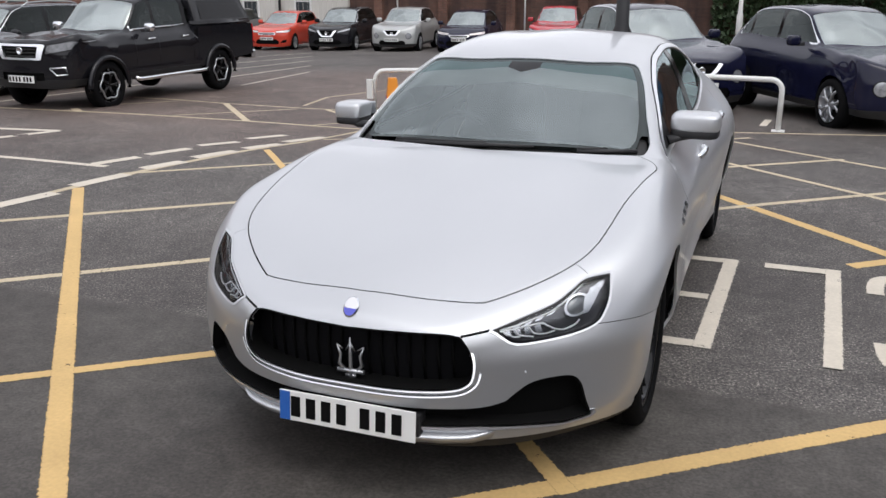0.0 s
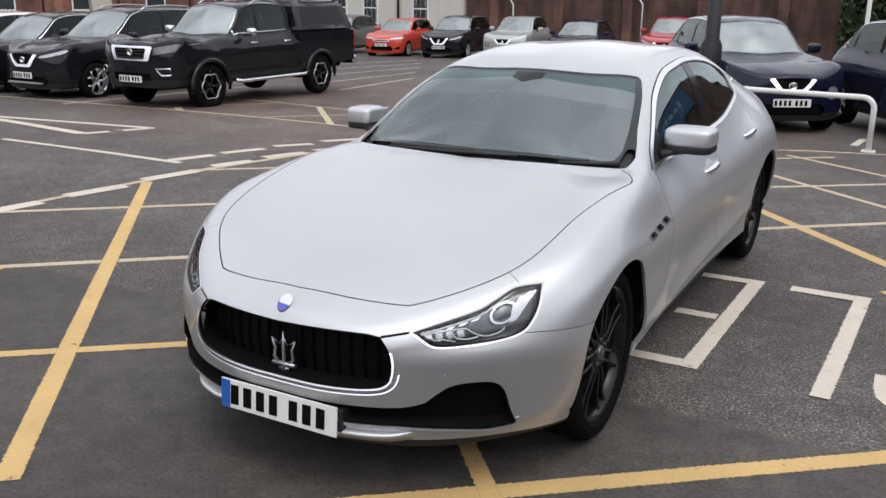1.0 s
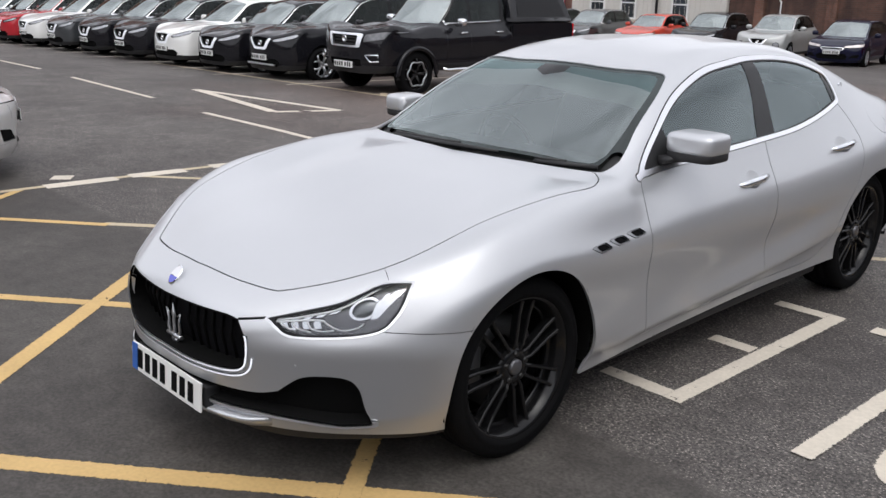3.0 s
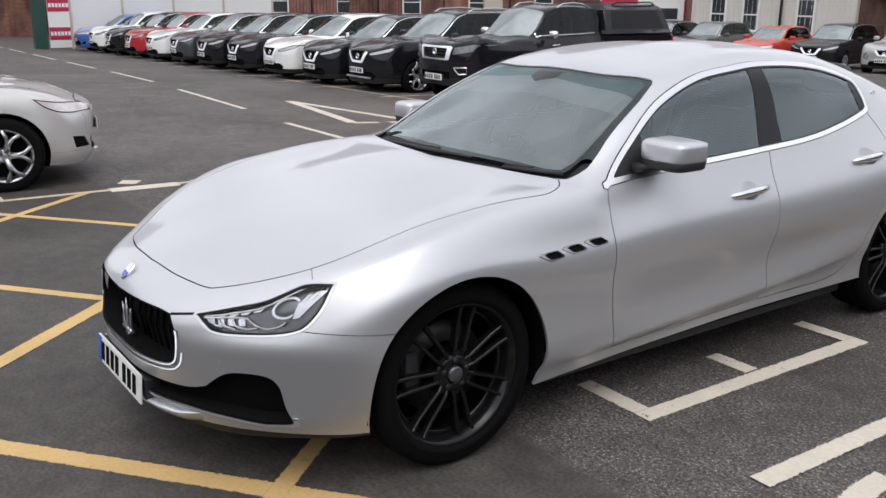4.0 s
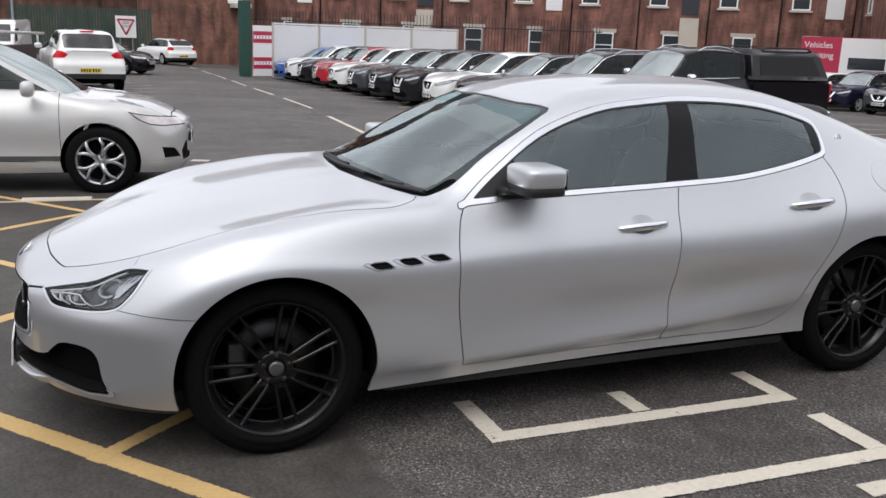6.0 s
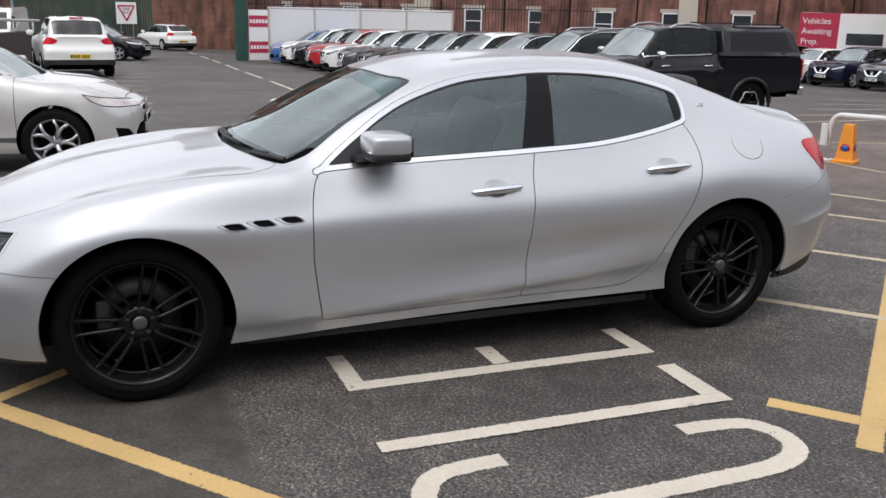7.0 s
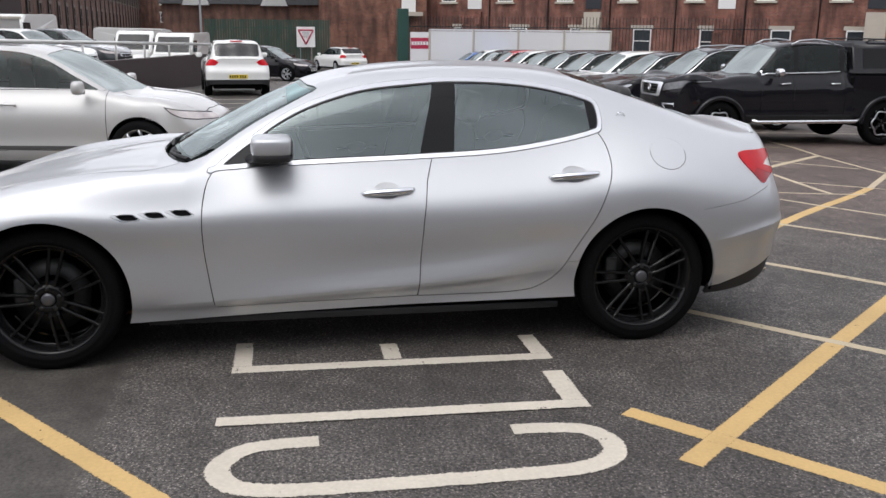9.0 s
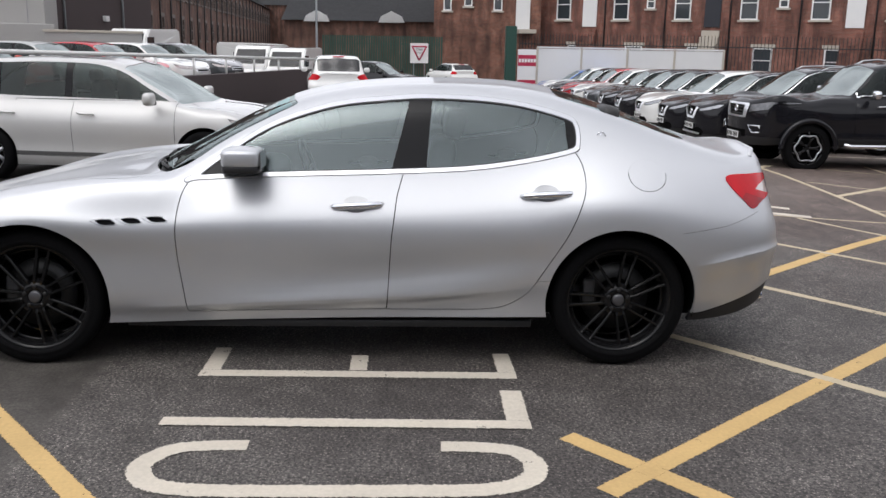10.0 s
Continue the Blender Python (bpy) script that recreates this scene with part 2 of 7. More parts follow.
def poly_distance(q, loop, closed=True):
    """Distance of the 2D points q from a polyline: negative inside a closed one."""
    a = np.asarray(loop, float)
    b = np.roll(a, -1, 0)
    if not closed:
        a, b = a[:-1], b[:-1]
    best, inside = np.full(len(q), 1e9), np.zeros(len(q), bool)
    for p0, p1 in zip(a, b):
        d = p1 - p0
        t = np.clip(((q - p0) @ d) / max(d @ d, 1e-12), 0, 1)
        best = np.minimum(best, np.hypot(*(q - p0 - t[:, None] * d).T))
        if closed and p0[1] != p1[1]:
            cross = (q[:, 1] < p0[1]) != (q[:, 1] < p1[1])
            inside ^= cross & (q[:, 0] < p0[0] + (q[:, 1] - p0[1]) * d[0] / d[1])
    return np.where(inside, -best, best) if closed else best


class Patch:
    """A triangle sheet with its own normals."""

    def __init__(self, v, n, t):
        self.v, self.n, self.t = v, n, t

    def tidy(self):
        used, inv = np.unique(self.t, return_inverse=True)
        return Patch(self.v[used], self.n[used], inv.reshape(-1, 3))

    def split(self, f):
        """Cut along f = 0: the part where f < 0 and the rest."""
        f = np.where(np.abs(f) < 1e-7, 1e-7, f)
        s = f < 0
        k = s[self.t]
        cnt = k.sum(1)
        full_in, full_out, mixed = self.t[cnt == 3], self.t[cnt == 0], self.t[(cnt == 1) | (cnt == 2)]
        c = cnt[(cnt == 1) | (cnt == 2)]
        if not len(mixed):
            return Patch(self.v, self.n, full_in), Patch(self.v, self.n, full_out)
        lone = np.argmax(s[mixed] == (c == 1)[:, None], 1)
        r = np.arange(len(mixed))
        a, b, d = mixed[r, lone], mixed[r, (lone + 1) % 3], mixed[r, (lone + 2) % 3]
        e = np.sort(np.concatenate([np.stack([a, b], 1), np.stack([a, d], 1)]), 1)
        ue, inv = np.unique(e, axis=0, return_inverse=True)
        inv = inv.ravel()
        w = (f[ue[:, 0]] / (f[ue[:, 0]] - f[ue[:, 1]]))[:, None]
        v = np.concatenate([self.v, self.v[ue[:, 0]] * (1 - w) + self.v[ue[:, 1]] * w])
        n = np.concatenate([self.n, self.n[ue[:, 0]] * (1 - w) + self.n[ue[:, 1]] * w])
        p, q = len(self.v) + inv[:len(a)], len(self.v) + inv[len(a):]
        small, rest = np.stack([a, p, q], 1), np.concatenate([np.stack([p, b, d], 1), np.stack([p, d, q], 1)])
        one, one2 = c == 1, np.tile(c == 1, 2)
        return (Patch(v, n, np.concatenate([full_in, small[one], rest[~one2]])).tidy(),
                Patch(v, n, np.concatenate([full_out, small[~one], rest[one2]])).tidy())

    def refined(self, mask, rounds=1):
        """Splits the triangles in four where mask(v) holds at their middle."""
        q = self
        for _ in range(rounds):
            pick = mask(q.v[q.t].mean(1))
            t = q.t[pick]
            if not len(t):
                break
            e = np.sort(np.concatenate([t[:, [0, 1]], t[:, [1, 2]], t[:, [2, 0]]]), 1)
            ue, inv = np.unique(e, axis=0, return_inverse=True)
            inv = inv.ravel() + len(q.v)
            m = len(t)
            a, b, c = inv[:m], inv[m:2 * m], inv[2 * m:]
            new_t = np.concatenate([np.stack(k, 1) for k in ((t[:, 0], a, c), (a, t[:, 1], b), (c, b, t[:, 2]), (a, b, c))])
            q = Patch(np.concatenate([q.v, q.v[ue].mean(1)]), np.concatenate([q.n, q.n[ue].mean(1)]), np.concatenate([q.t[~pick], new_t]))
        return q

    def mirrored(self):
        k = np.array((-1, 1, 1.0))
        return Patch(self.v * k, self.n * k, self.t[:, ::-1])

    def both(self):
        m = self.mirrored()
        return Patch(np.concatenate([self.v, m.v]), np.concatenate([self.n, m.n]), np.concatenate([self.t, m.t + len(self.v)]))

    def offset(self, d):
        return Patch(self.v + self.n * d, self.n, self.t)

    def rim(self, depth, way=None):
        """The sheet with walls of that depth along its open edges."""
        e = np.concatenate([self.t[:, [0, 1]], self.t[:, [1, 2]], self.t[:, [2, 0]]])
        key = np.sort(e, 1)
        _, first, cnt = np.unique(key, axis=0, return_index=True, return_counts=True)
        e = e[first[cnt == 1]]
        e = e[~((np.abs(self.v[e[:, 0], 0]) < 1e-5) & (np.abs(self.v[e[:, 1], 0]) < 1e-5))]
        if not len(e):
            return self
        down = (-self.n if way is None else np.tile(way, (len(self.n), 1))) * depth
        a, b = self.v[e[:, 0]], self.v[e[:, 1]]
        c, d = a + down[e[:, 0]], b + down[e[:, 1]]
        wn = np.cross(b - a, c - a)
        wn = wn / np.maximum(np.linalg.norm(wn, axis=1, keepdims=True), 1e-9) * -1
        m, o = len(e), len(self.v)
        i = np.arange(m)
        q = np.concatenate([np.stack([o + i + m, o + i, o + i + 2 * m], 1), np.stack([o + i + m, o + i + 2 * m, o + i + 3 * m], 1)])
        return Patch(np.concatenate([self.v, a, b, c, d]), np.concatenate([self.n, wn, wn, wn, wn]), np.concatenate([self.t, q]))

    def mesh(self, name):
        p = self.tidy()
        me = bpy.data.meshes.new(name)
        me.from_pydata(p.v.tolist(), [], p.t.tolist())
        n = p.n / np.maximum(np.linalg.norm(p.n, axis=1, keepdims=True), 1e-9)
        me.polygons.foreach_set("use_smooth", [True] * len(me.polygons))
        me.normals_split_custom_set_from_vertices(n.tolist())
        return me


def part(name, shape, mat, parent, label=""):
    """Links a bmesh, a mesh or a Patch as one mesh object under a thing or part."""
    if isinstance(shape, Patch):
        me = shape.mesh(name)
    elif isinstance(shape, bmesh.types.BMesh):
        me = bpy.data.meshes.new(name)
        shape.to_mesh(me)
        shape.free()
    else:
        me = shape
    if mat and not me.materials:
        me.materials.append(mat)
    ob = new(name, me)
    if parent:
        ob.parent = parent
    if label:
        ob["label"] = label
    return ob


def box(size, at=(0, 0, 0), bevel=0.0, bm=None, turn=0.0):
    bm = bm or bmesh.new()
    r = bmesh.ops.create_cube(bm, size=1.0, matrix=Matrix.Translation(at) @ Matrix.Rotation(radians(turn), 4, "Z") @ Matrix.Diagonal((*size, 1)))
    if bevel:
        bmesh.ops.bevel(bm, geom=list({e for v in r["verts"] for e in v.link_edges}), offset=bevel, segments=2, affect="EDGES", profile=0.6)
    return bm


def turned(profile, axis="x", seg=48, close=False):
    """A bmesh turned from (along, radius) pairs round an axis."""
    bm = bmesh.new()
    rings = []
    for a, r in profile:
        ring = []
        for k in range(seg):
            c, s = math.cos(2 * math.pi * k / seg) * r, math.sin(2 * math.pi * k / seg) * r
            ring.append(bm.verts.new((a, c, s) if axis == "x" else (c, s, a)))
        rings.append(ring)
    for p, q in zip(rings, rings[1:]):
        for k in range(seg):
            bm.faces.new((p[k], p[(k + 1) % seg], q[(k + 1) % seg], q[k]))
    if close:
        for ring in (rings[0], rings[-1]):
            bm.faces.new(ring)
    bmesh.ops.recalc_face_normals(bm, faces=bm.faces)
    for f in bm.faces:
        f.smooth = True
    return bm


def tube(points, radius, seg=8, bm=None, squash=1.0):
    """A round bar along 3D points."""
    bm = bm or bmesh.new()
    pts = [Vector(p) for p in points]
    rings = []
    for i, p in enumerate(pts):
        d = (pts[min(i + 1, len(pts) - 1)] - pts[max(i - 1, 0)]).normalized()
        u = d.cross(Vector((0, 0, 1)))
        u = (u if u.length > 1e-3 else d.cross(Vector((1, 0, 0)))).normalized()
        w = u.cross(d)
        r = radius[i] if isinstance(radius, (list, tuple)) else radius
        rings.append([bm.verts.new(p + (u * math.cos(2 * math.pi * k / seg) + w * squash * math.sin(2 * math.pi * k / seg)) * r) for k in range(seg)])
    for p, q in zip(rings, rings[1:]):
        for k in range(seg):
            f = bm.faces.new((p[k], p[(k + 1) % seg], q[(k + 1) % seg], q[k]))
            f.smooth = True
    bm.faces.new(rings[0]); bm.faces.new(rings[-1][::-1])
    bmesh.ops.recalc_face_normals(bm, faces=bm.faces)
    return bm


# ---- the ground ----
def ground_height(x, y):
    """Level round the silver car; it falls gently away behind it and down the road."""
    def soft(u):
        return 0.5 * (u + math.sqrt(u * u + 1.0))
    def ramp(u):
        u = min(1.0, max(0.0, u))
        return u * u * (3 - 2 * u)
    dip = 0.08 * ramp((y - 3.0) / 3.0) * ramp((-x - 1.5) / 3.0)
    return -0.021 * (soft(y - 2.5) - soft(-2.5)) - 0.017 * (soft(-x - 5.5) - soft(-5.5)) - dip


def ground_sheet():
    xs = np.concatenate([[-400, -200, -120, -90], np.arange(-70, -6, 1.0), np.arange(-6, 1, .2), np.arange(1, 20, 1.0), [30, 60, 120, 300]])
    ys = np.concatenate([[-300, -100, -50, -30], np.arange(-20, 2, 1.0), np.arange(2, 8, .2), np.arange(8, 50, 1.0), [60, 80, 150, 300]])
    v = [(x, y, ground_height(max(x, -70), min(y, 50))) for x in xs for y in ys]
    n = len(ys)
    f = [(i * n + j, (i + 1) * n + j, (i + 1) * n + j + 1, i * n + j + 1) for i in range(len(xs) - 1) for j in range(n - 1)]
    me = bpy.data.meshes.new("ground")
    me.from_pydata(v, [], f)
    me.polygons.foreach_set("use_smooth", [True] * len(f))
    return tagged(part("ground", me, ASPHALT, None), "worn dark grey asphalt of a dealer's car park", "ground", kind="structure")


ground = ground_sheet()


LIFT = [0.004]


def stripe(name, points, width, mat, label, step=0.8, rough=0.0, lift=None):
    """A painted line along 2D points, draped on the ground, with worn edges."""
    if lift is None:
        LIFT[0] = 0.0015 + (LIFT[0] - 0.0015 + 0.0004) % 0.0024
        lift = LIFT[0] + (0.0026 if mat == WHITE_LINE else 0.0)
    pts = [Vector(p) for p in points]
    fine = [pts[0]]
    for a, b in zip(pts, pts[1:]):
        n = max(1, int((b - a).length / step))
        fine += [a.lerp(b, k / n) for k in range(1, n + 1)]
    v, f, across = [], [], []
    for i, p in enumerate(fine):
        d0 = (p - fine[i - 1]).normalized() if i else (fine[1] - p).normalized()
        d1 = (fine[i + 1] - p).normalized() if i + 1 < len(fine) else d0
        d = (d0 + d1).normalized()
        k = width / 2 / max(0.5, d.dot(d1))
        for s in (-1, 1):
            q = p + Vector((-d.y, d.x)) * s * (k + random.uniform(-rough, rough))
            v.append((q.x, q.y, ground_height(q.x, q.y) + lift))
            across.append((s * width / 2, width / 2))
        if i:
            f.append((2 * i - 2, 2 * i, 2 * i + 1, 2 * i - 1))
    me = bpy.data.meshes.new(name)
    me.from_pydata(v, [], f)
    uv = me.uv_layers.new(name="across")
    for loop in me.loops:
        uv.data[loop.index].uv = across[loop.vertex_index]
    me.update()
    if me.polygons[0].normal.z < 0:
        me.flip_normals()
    return tagged(part(name, me, mat, None), label, "road marking", kind="structure")


YL, WL = "worn yellow box hatching line on asphalt", "worn white road line on asphalt"
for a, b, w in (
    ((-1.1, -3.6), (2.45, -.70), .105), ((-3.3, -3.3), (.2, -.45), .085), ((-3.1, -3.3), (-4.68, -1.35), .085), ((-5.6, -3.25), (-3.2, -1.27), .08), ((-4.80, -3.6), (-4.72, -1.9), .08), ((1.78, 1.08), (3.6, 2.62), .11), ((-3.25, -1.28), (2.4, 3.75), .085),
    ((-4.6, -.36), (1.9, 5.3), .085), ((-4.55, 1.75), (.9, 6.55), .08),
    ((-4.46, 1.13), (-.87, -2.95), .108), ((.73, -2.18), (-4.0, 3.48), .085), ((2.29, 1.14), (-2.9, 7.25), .111), ((-.9, 2.85), (-4.35, 6.6), .1105), ((2.7, 2.7), (-1.2, 6.5), .08), ((2.6, 4.6), (.4, 6.4), .08),
    ((-4.72, -1.9), (-4.6, .4), .09), ((-4.6, .4), (-4.42, 2.0), .10), ((-4.42, 2.0), (-3.98, 4.3), .10), ((-3.9, 4.6), (.56, 6.92), .08), ((.56, 6.92), (4.0, 7.9), .08),
    ((-18.2, 6.55), (-8.2, 6.24), .09), ((-8.2, 6.24), (-3.9, 5.8), .085), ((-9.38, 7.23), (-8.63, 8.1), .06), ((-6.14, 8.08), (-6.44, 9.47), .07), ((-6.44, 9.47), (-6.0, 11.08), .07), ((-7.35, 6.25), (-5.99, 7.62), .07), ((-5.9, 6.02), (-7.58, 7.97), .11), ((-9.85, 8.42), (-8.8, 8.28), .07), ((-8.8, 8.28), (-7.65, 8.0), .07), ((-7.65, 8.0), (-6.0, 7.74), .07), ((-6.0, 7.74), (-2.9, 7.6), .07), ((-4.35, 6.6), (-5.5, 7.68), .09),
    ((-4.8, 5.9), (-4.1, 7.0), .06), ((-3.98, 4.3), (-3.86, 6.2), .07), ((-9.57, 6.62), (-9.16, 6.28), .14),
):
    pale_one = a[1] > .95 and w < .1 or b[1] > 5 or a == (-3.25, -1.28)
    stripe("yellow_line", (a, b), w, CREAM_LINE if (pale_one and w < .11) or max(a[0], b[0]) < -3.8 else YELLOW_LINE, YL, .2, .001)
for a, b in (((-4.60, .34), (-4.50, .90)), ((-4.56, 1.18), (-4.46, 1.76)), ((-4.50, 2.04), (-4.36, 2.5)), ((-4.40, 2.73), (-4.24, 3.25)), ((-4.25, 3.44), (-4.10, 3.95)), ((-4.16, 4.14), (-4.00, 4.80)), ((-4.64, -.43), (-4.58, .07)), ((-4.66, -1.16), (-4.62, -.56)), ((-4.98, -.98), (-4.88, -.84)), ((-7.3, -.76), (-7.22, -.56)), ((-4.85, -2.6), (-4.80, -2.0))):
    stripe("white_dash", (a, b), .18, WHITE_LINE, WL, .2, .001)
for a, b in (((-5.11, 2.05), (-4.95, 2.54)), ((-4.97, 2.7), (-4.80, 3.2)), ((-4.84, 3.43), (-4.64, 3.9)), ((-4.72, 4.21), (-4.54, 4.79))):
    stripe("white_dash", (a, b), .16, WHITE_LINE, WL, .2, .001)
for a, b in (((-8.0, 2.18), (-4.9, 2.0)), ((-14.0, 2.85), (-10.0, 2.45)), ((-19.9, 3.27), (-16.2, 3.08)), ((-24.9, 3.45), (-21.5, 3.33)), ((-30.4, 3.7), (-26.5, 3.5)), ((-35.5, 3.9), (-32, 3.75)), ((-41, 4.1), (-37, 3.95)), ((-47, 4.3), (-43, 4.15))):
    stripe("lane_dash", (a, b), .1, WHITE_LINE, WL)
TIP, BASE_A, BASE_B = (-10.95, 3.68), (-7.55, 2.98), (-7.35, 3.95)
for a, b in ((TIP, BASE_A), (TIP, BASE_B), (BASE_A, BASE_B)):
    stripe("give_way_triangle", (a, b), .17, WHITE_LINE, "white outlined give-way triangle painted on asphalt")
for k in range(17):
    x = -11.4 - 1.75 * k
    stripe("bay_line", ((x, -.45 - .06 * (x + 11.4)), (x + .1, -3.1)), .09, WHITE_LINE, WL)
for k in range(11):
    x = (-11.6, -14.3, -16.25, -18.4, -20.7, -22.9, -25.2, -27.4, -29.7, -31.9, -34.2)[k]
    stripe("bay_line", ((x - .1, 6.0), (x, 11.5)), .09, WHITE_LINE, WL)
for k in range(5):
    stripe("bay_line", ((-9.4 - 1.6 * k, 11.2 + 1.9 * k), (-10.0 - 1.2 * k, 15.2 + 2.2 * k)), .09, WHITE_LINE, WL)
stripe("bay_line", ((1.0, 7.75), (1.05, 8.5)), .11, WHITE_LINE, WL)
CLEAR = "large worn white painted letter on asphalt"
for pts in (((.64, -.60), (1.03, -.60)), ((.76, .145), (.99, .145)), ((.73, .905), (1.08, .905))):
    stripe("letter_stroke", pts, .10, WHITE_LINE, CLEAR, .05, .001)
stripe("letter_stroke", ((1.03, -.65), (1.065, .95)), .098, WHITE_LINE, CLEAR, .05, .001)
stripe("letter_stroke", ((1.27, .895), (1.68, .885)), .115, WHITE_LINE, CLEAR, .05, .001)
stripe("letter_stroke", ((1.63, -.69), (1.675, .94)), .098, WHITE_LINE, CLEAR, .05, .001)
stripe("letter_stroke", smooth_loop([(1.875, -.27), (1.88, -.45), (1.92, -.58), (2.06, -.66), (2.2, -.60), (2.255, -.45), (2.27, -.2), (2.275, .4), (2.265, .70), (2.19, .86), (2.06, .90), (1.94, .84), (1.90, .70), (1.89, .53)], False, 6), .105, WHITE_LINE, CLEAR, .05, .001)

# ---- curves of the silver saloon: knots (x, y, z) from the nose round the side to the tail ----
C0 = ((0, -2.34, .19), (.2, -2.335, .19), (.4, -2.29, .19), (.58, -2.20, .195), (.74, -2.06, .205), (.865, -1.90, .215), (.90, -1.5, .22), (.885, -1.10, .222), (.868, -.70, .232), (.866, -.2, .245), (.872, .29, .255), (.892, .75, .262), (.915, 1.10, .27), (.925, 1.5, .265), (.86, 1.93, .24), (.76, 2.22, .27), (.62, 2.37, .31), (.35, 2.45, .33), (0, 2.47, .33))
C1 = ((0, -2.4, 0.275), (0.2, -2.395, 0.275), (0.4, -2.345, 0.275), (0.6, -2.235, 0.28), (0.78, -2.085, 0.29), (0.9, -1.91, 0.305), (0.93, -1.5, 0.31), (0.908, -1.1, 0.3), (0.89, -0.7, 0.3), (0.888, -0.2, 0.305), (0.893, 0.29, 0.31), (0.91, 0.75, 0.318), (0.932, 1.1, 0.33), (0.95, 1.5, 0.34), (0.905, 1.93, 0.34), (0.8, 2.22, 0.37), (0.65, 2.38, 0.41), (0.36, 2.47, 0.43), (0, 2.49, 0.43))
C2 = ((0, -2.405, 0.4), (0.2, -2.4, 0.4), (0.4, -2.35, 0.405), (0.61, -2.24, 0.41), (0.79, -2.085, 0.415), (0.92, -1.92, 0.425), (0.948, -1.5, 0.43), (0.918, -1.1, 0.405), (0.884, -0.7, 0.385), (0.868, -0.2, 0.4), (0.869, 0.29, 0.43), (0.889, 0.75, 0.475), (0.935, 1.1, 0.52), (0.965, 1.5, 0.48), (0.93, 1.93, 0.47), (0.83, 2.22, 0.5), (0.68, 2.38, 0.54), (0.37, 2.47, 0.56), (0, 2.49, 0.56))
C3 = ((0, -2.42, .515), (.2, -2.412, .515), (.4, -2.36, .515), (.61, -2.235, .525), (.80, -2.065, .55), (.918, -1.89, .59), (.955, -1.5, .65), (.94, -1.10, .61), (.928, -.70, .60), (.924, -.2, .61), (.93, .29, .625), (.942, .75, .65), (.955, 1.10, .68), (.972, 1.5, .74), (.945, 1.93, .68), (.85, 2.22, .68), (.70, 2.375, .70), (.38, 2.455, .71), (0, 2.47, .71))
C4 = ((0, -2.415, .585), (.2, -2.407, .583), (.4, -2.353, .58), (.61, -2.20, .61), (.812, -1.995, .670), (.899, -1.82, .743), (.934, -1.5, .810), (.924, -1.10, .790), (.905, -.70, .80), (.896, -.2, .82), (.89, .29, .84), (.886, .75, .87), (.893, 1.10, .90), (.91, 1.5, .935), (.87, 1.93, .915), (.79, 2.19, .88), (.67, 2.33, .86), (.37, 2.42, .85), (0, 2.44, .85))
C5 = ((0, -2.40, .618), (.2, -2.392, .616), (.4, -2.335, .620), (.612, -2.155, .677), (.783, -1.93, .774), (.845, -1.74, .842), (.860, -1.5, .890), (.842, -1.10, .937), (.805, -.70, .962), (.803, -.2, .985), (.80, .29, 1.002), (.79, .75, 1.03), (.775, 1.10, 1.07), (.775, 1.5, 1.09), (.745, 1.93, 1.065), (.67, 2.16, 1.05), (.55, 2.29, 1.05), (.32, 2.38, 1.055), (0, 2.41, 1.06))


def nose_out(c):
    """Draws the nose out by up to 3 cm."""
    return [(x, y - .03 * max(0.0, (-1.9 - y) / .5), z) for x, y, z in c]


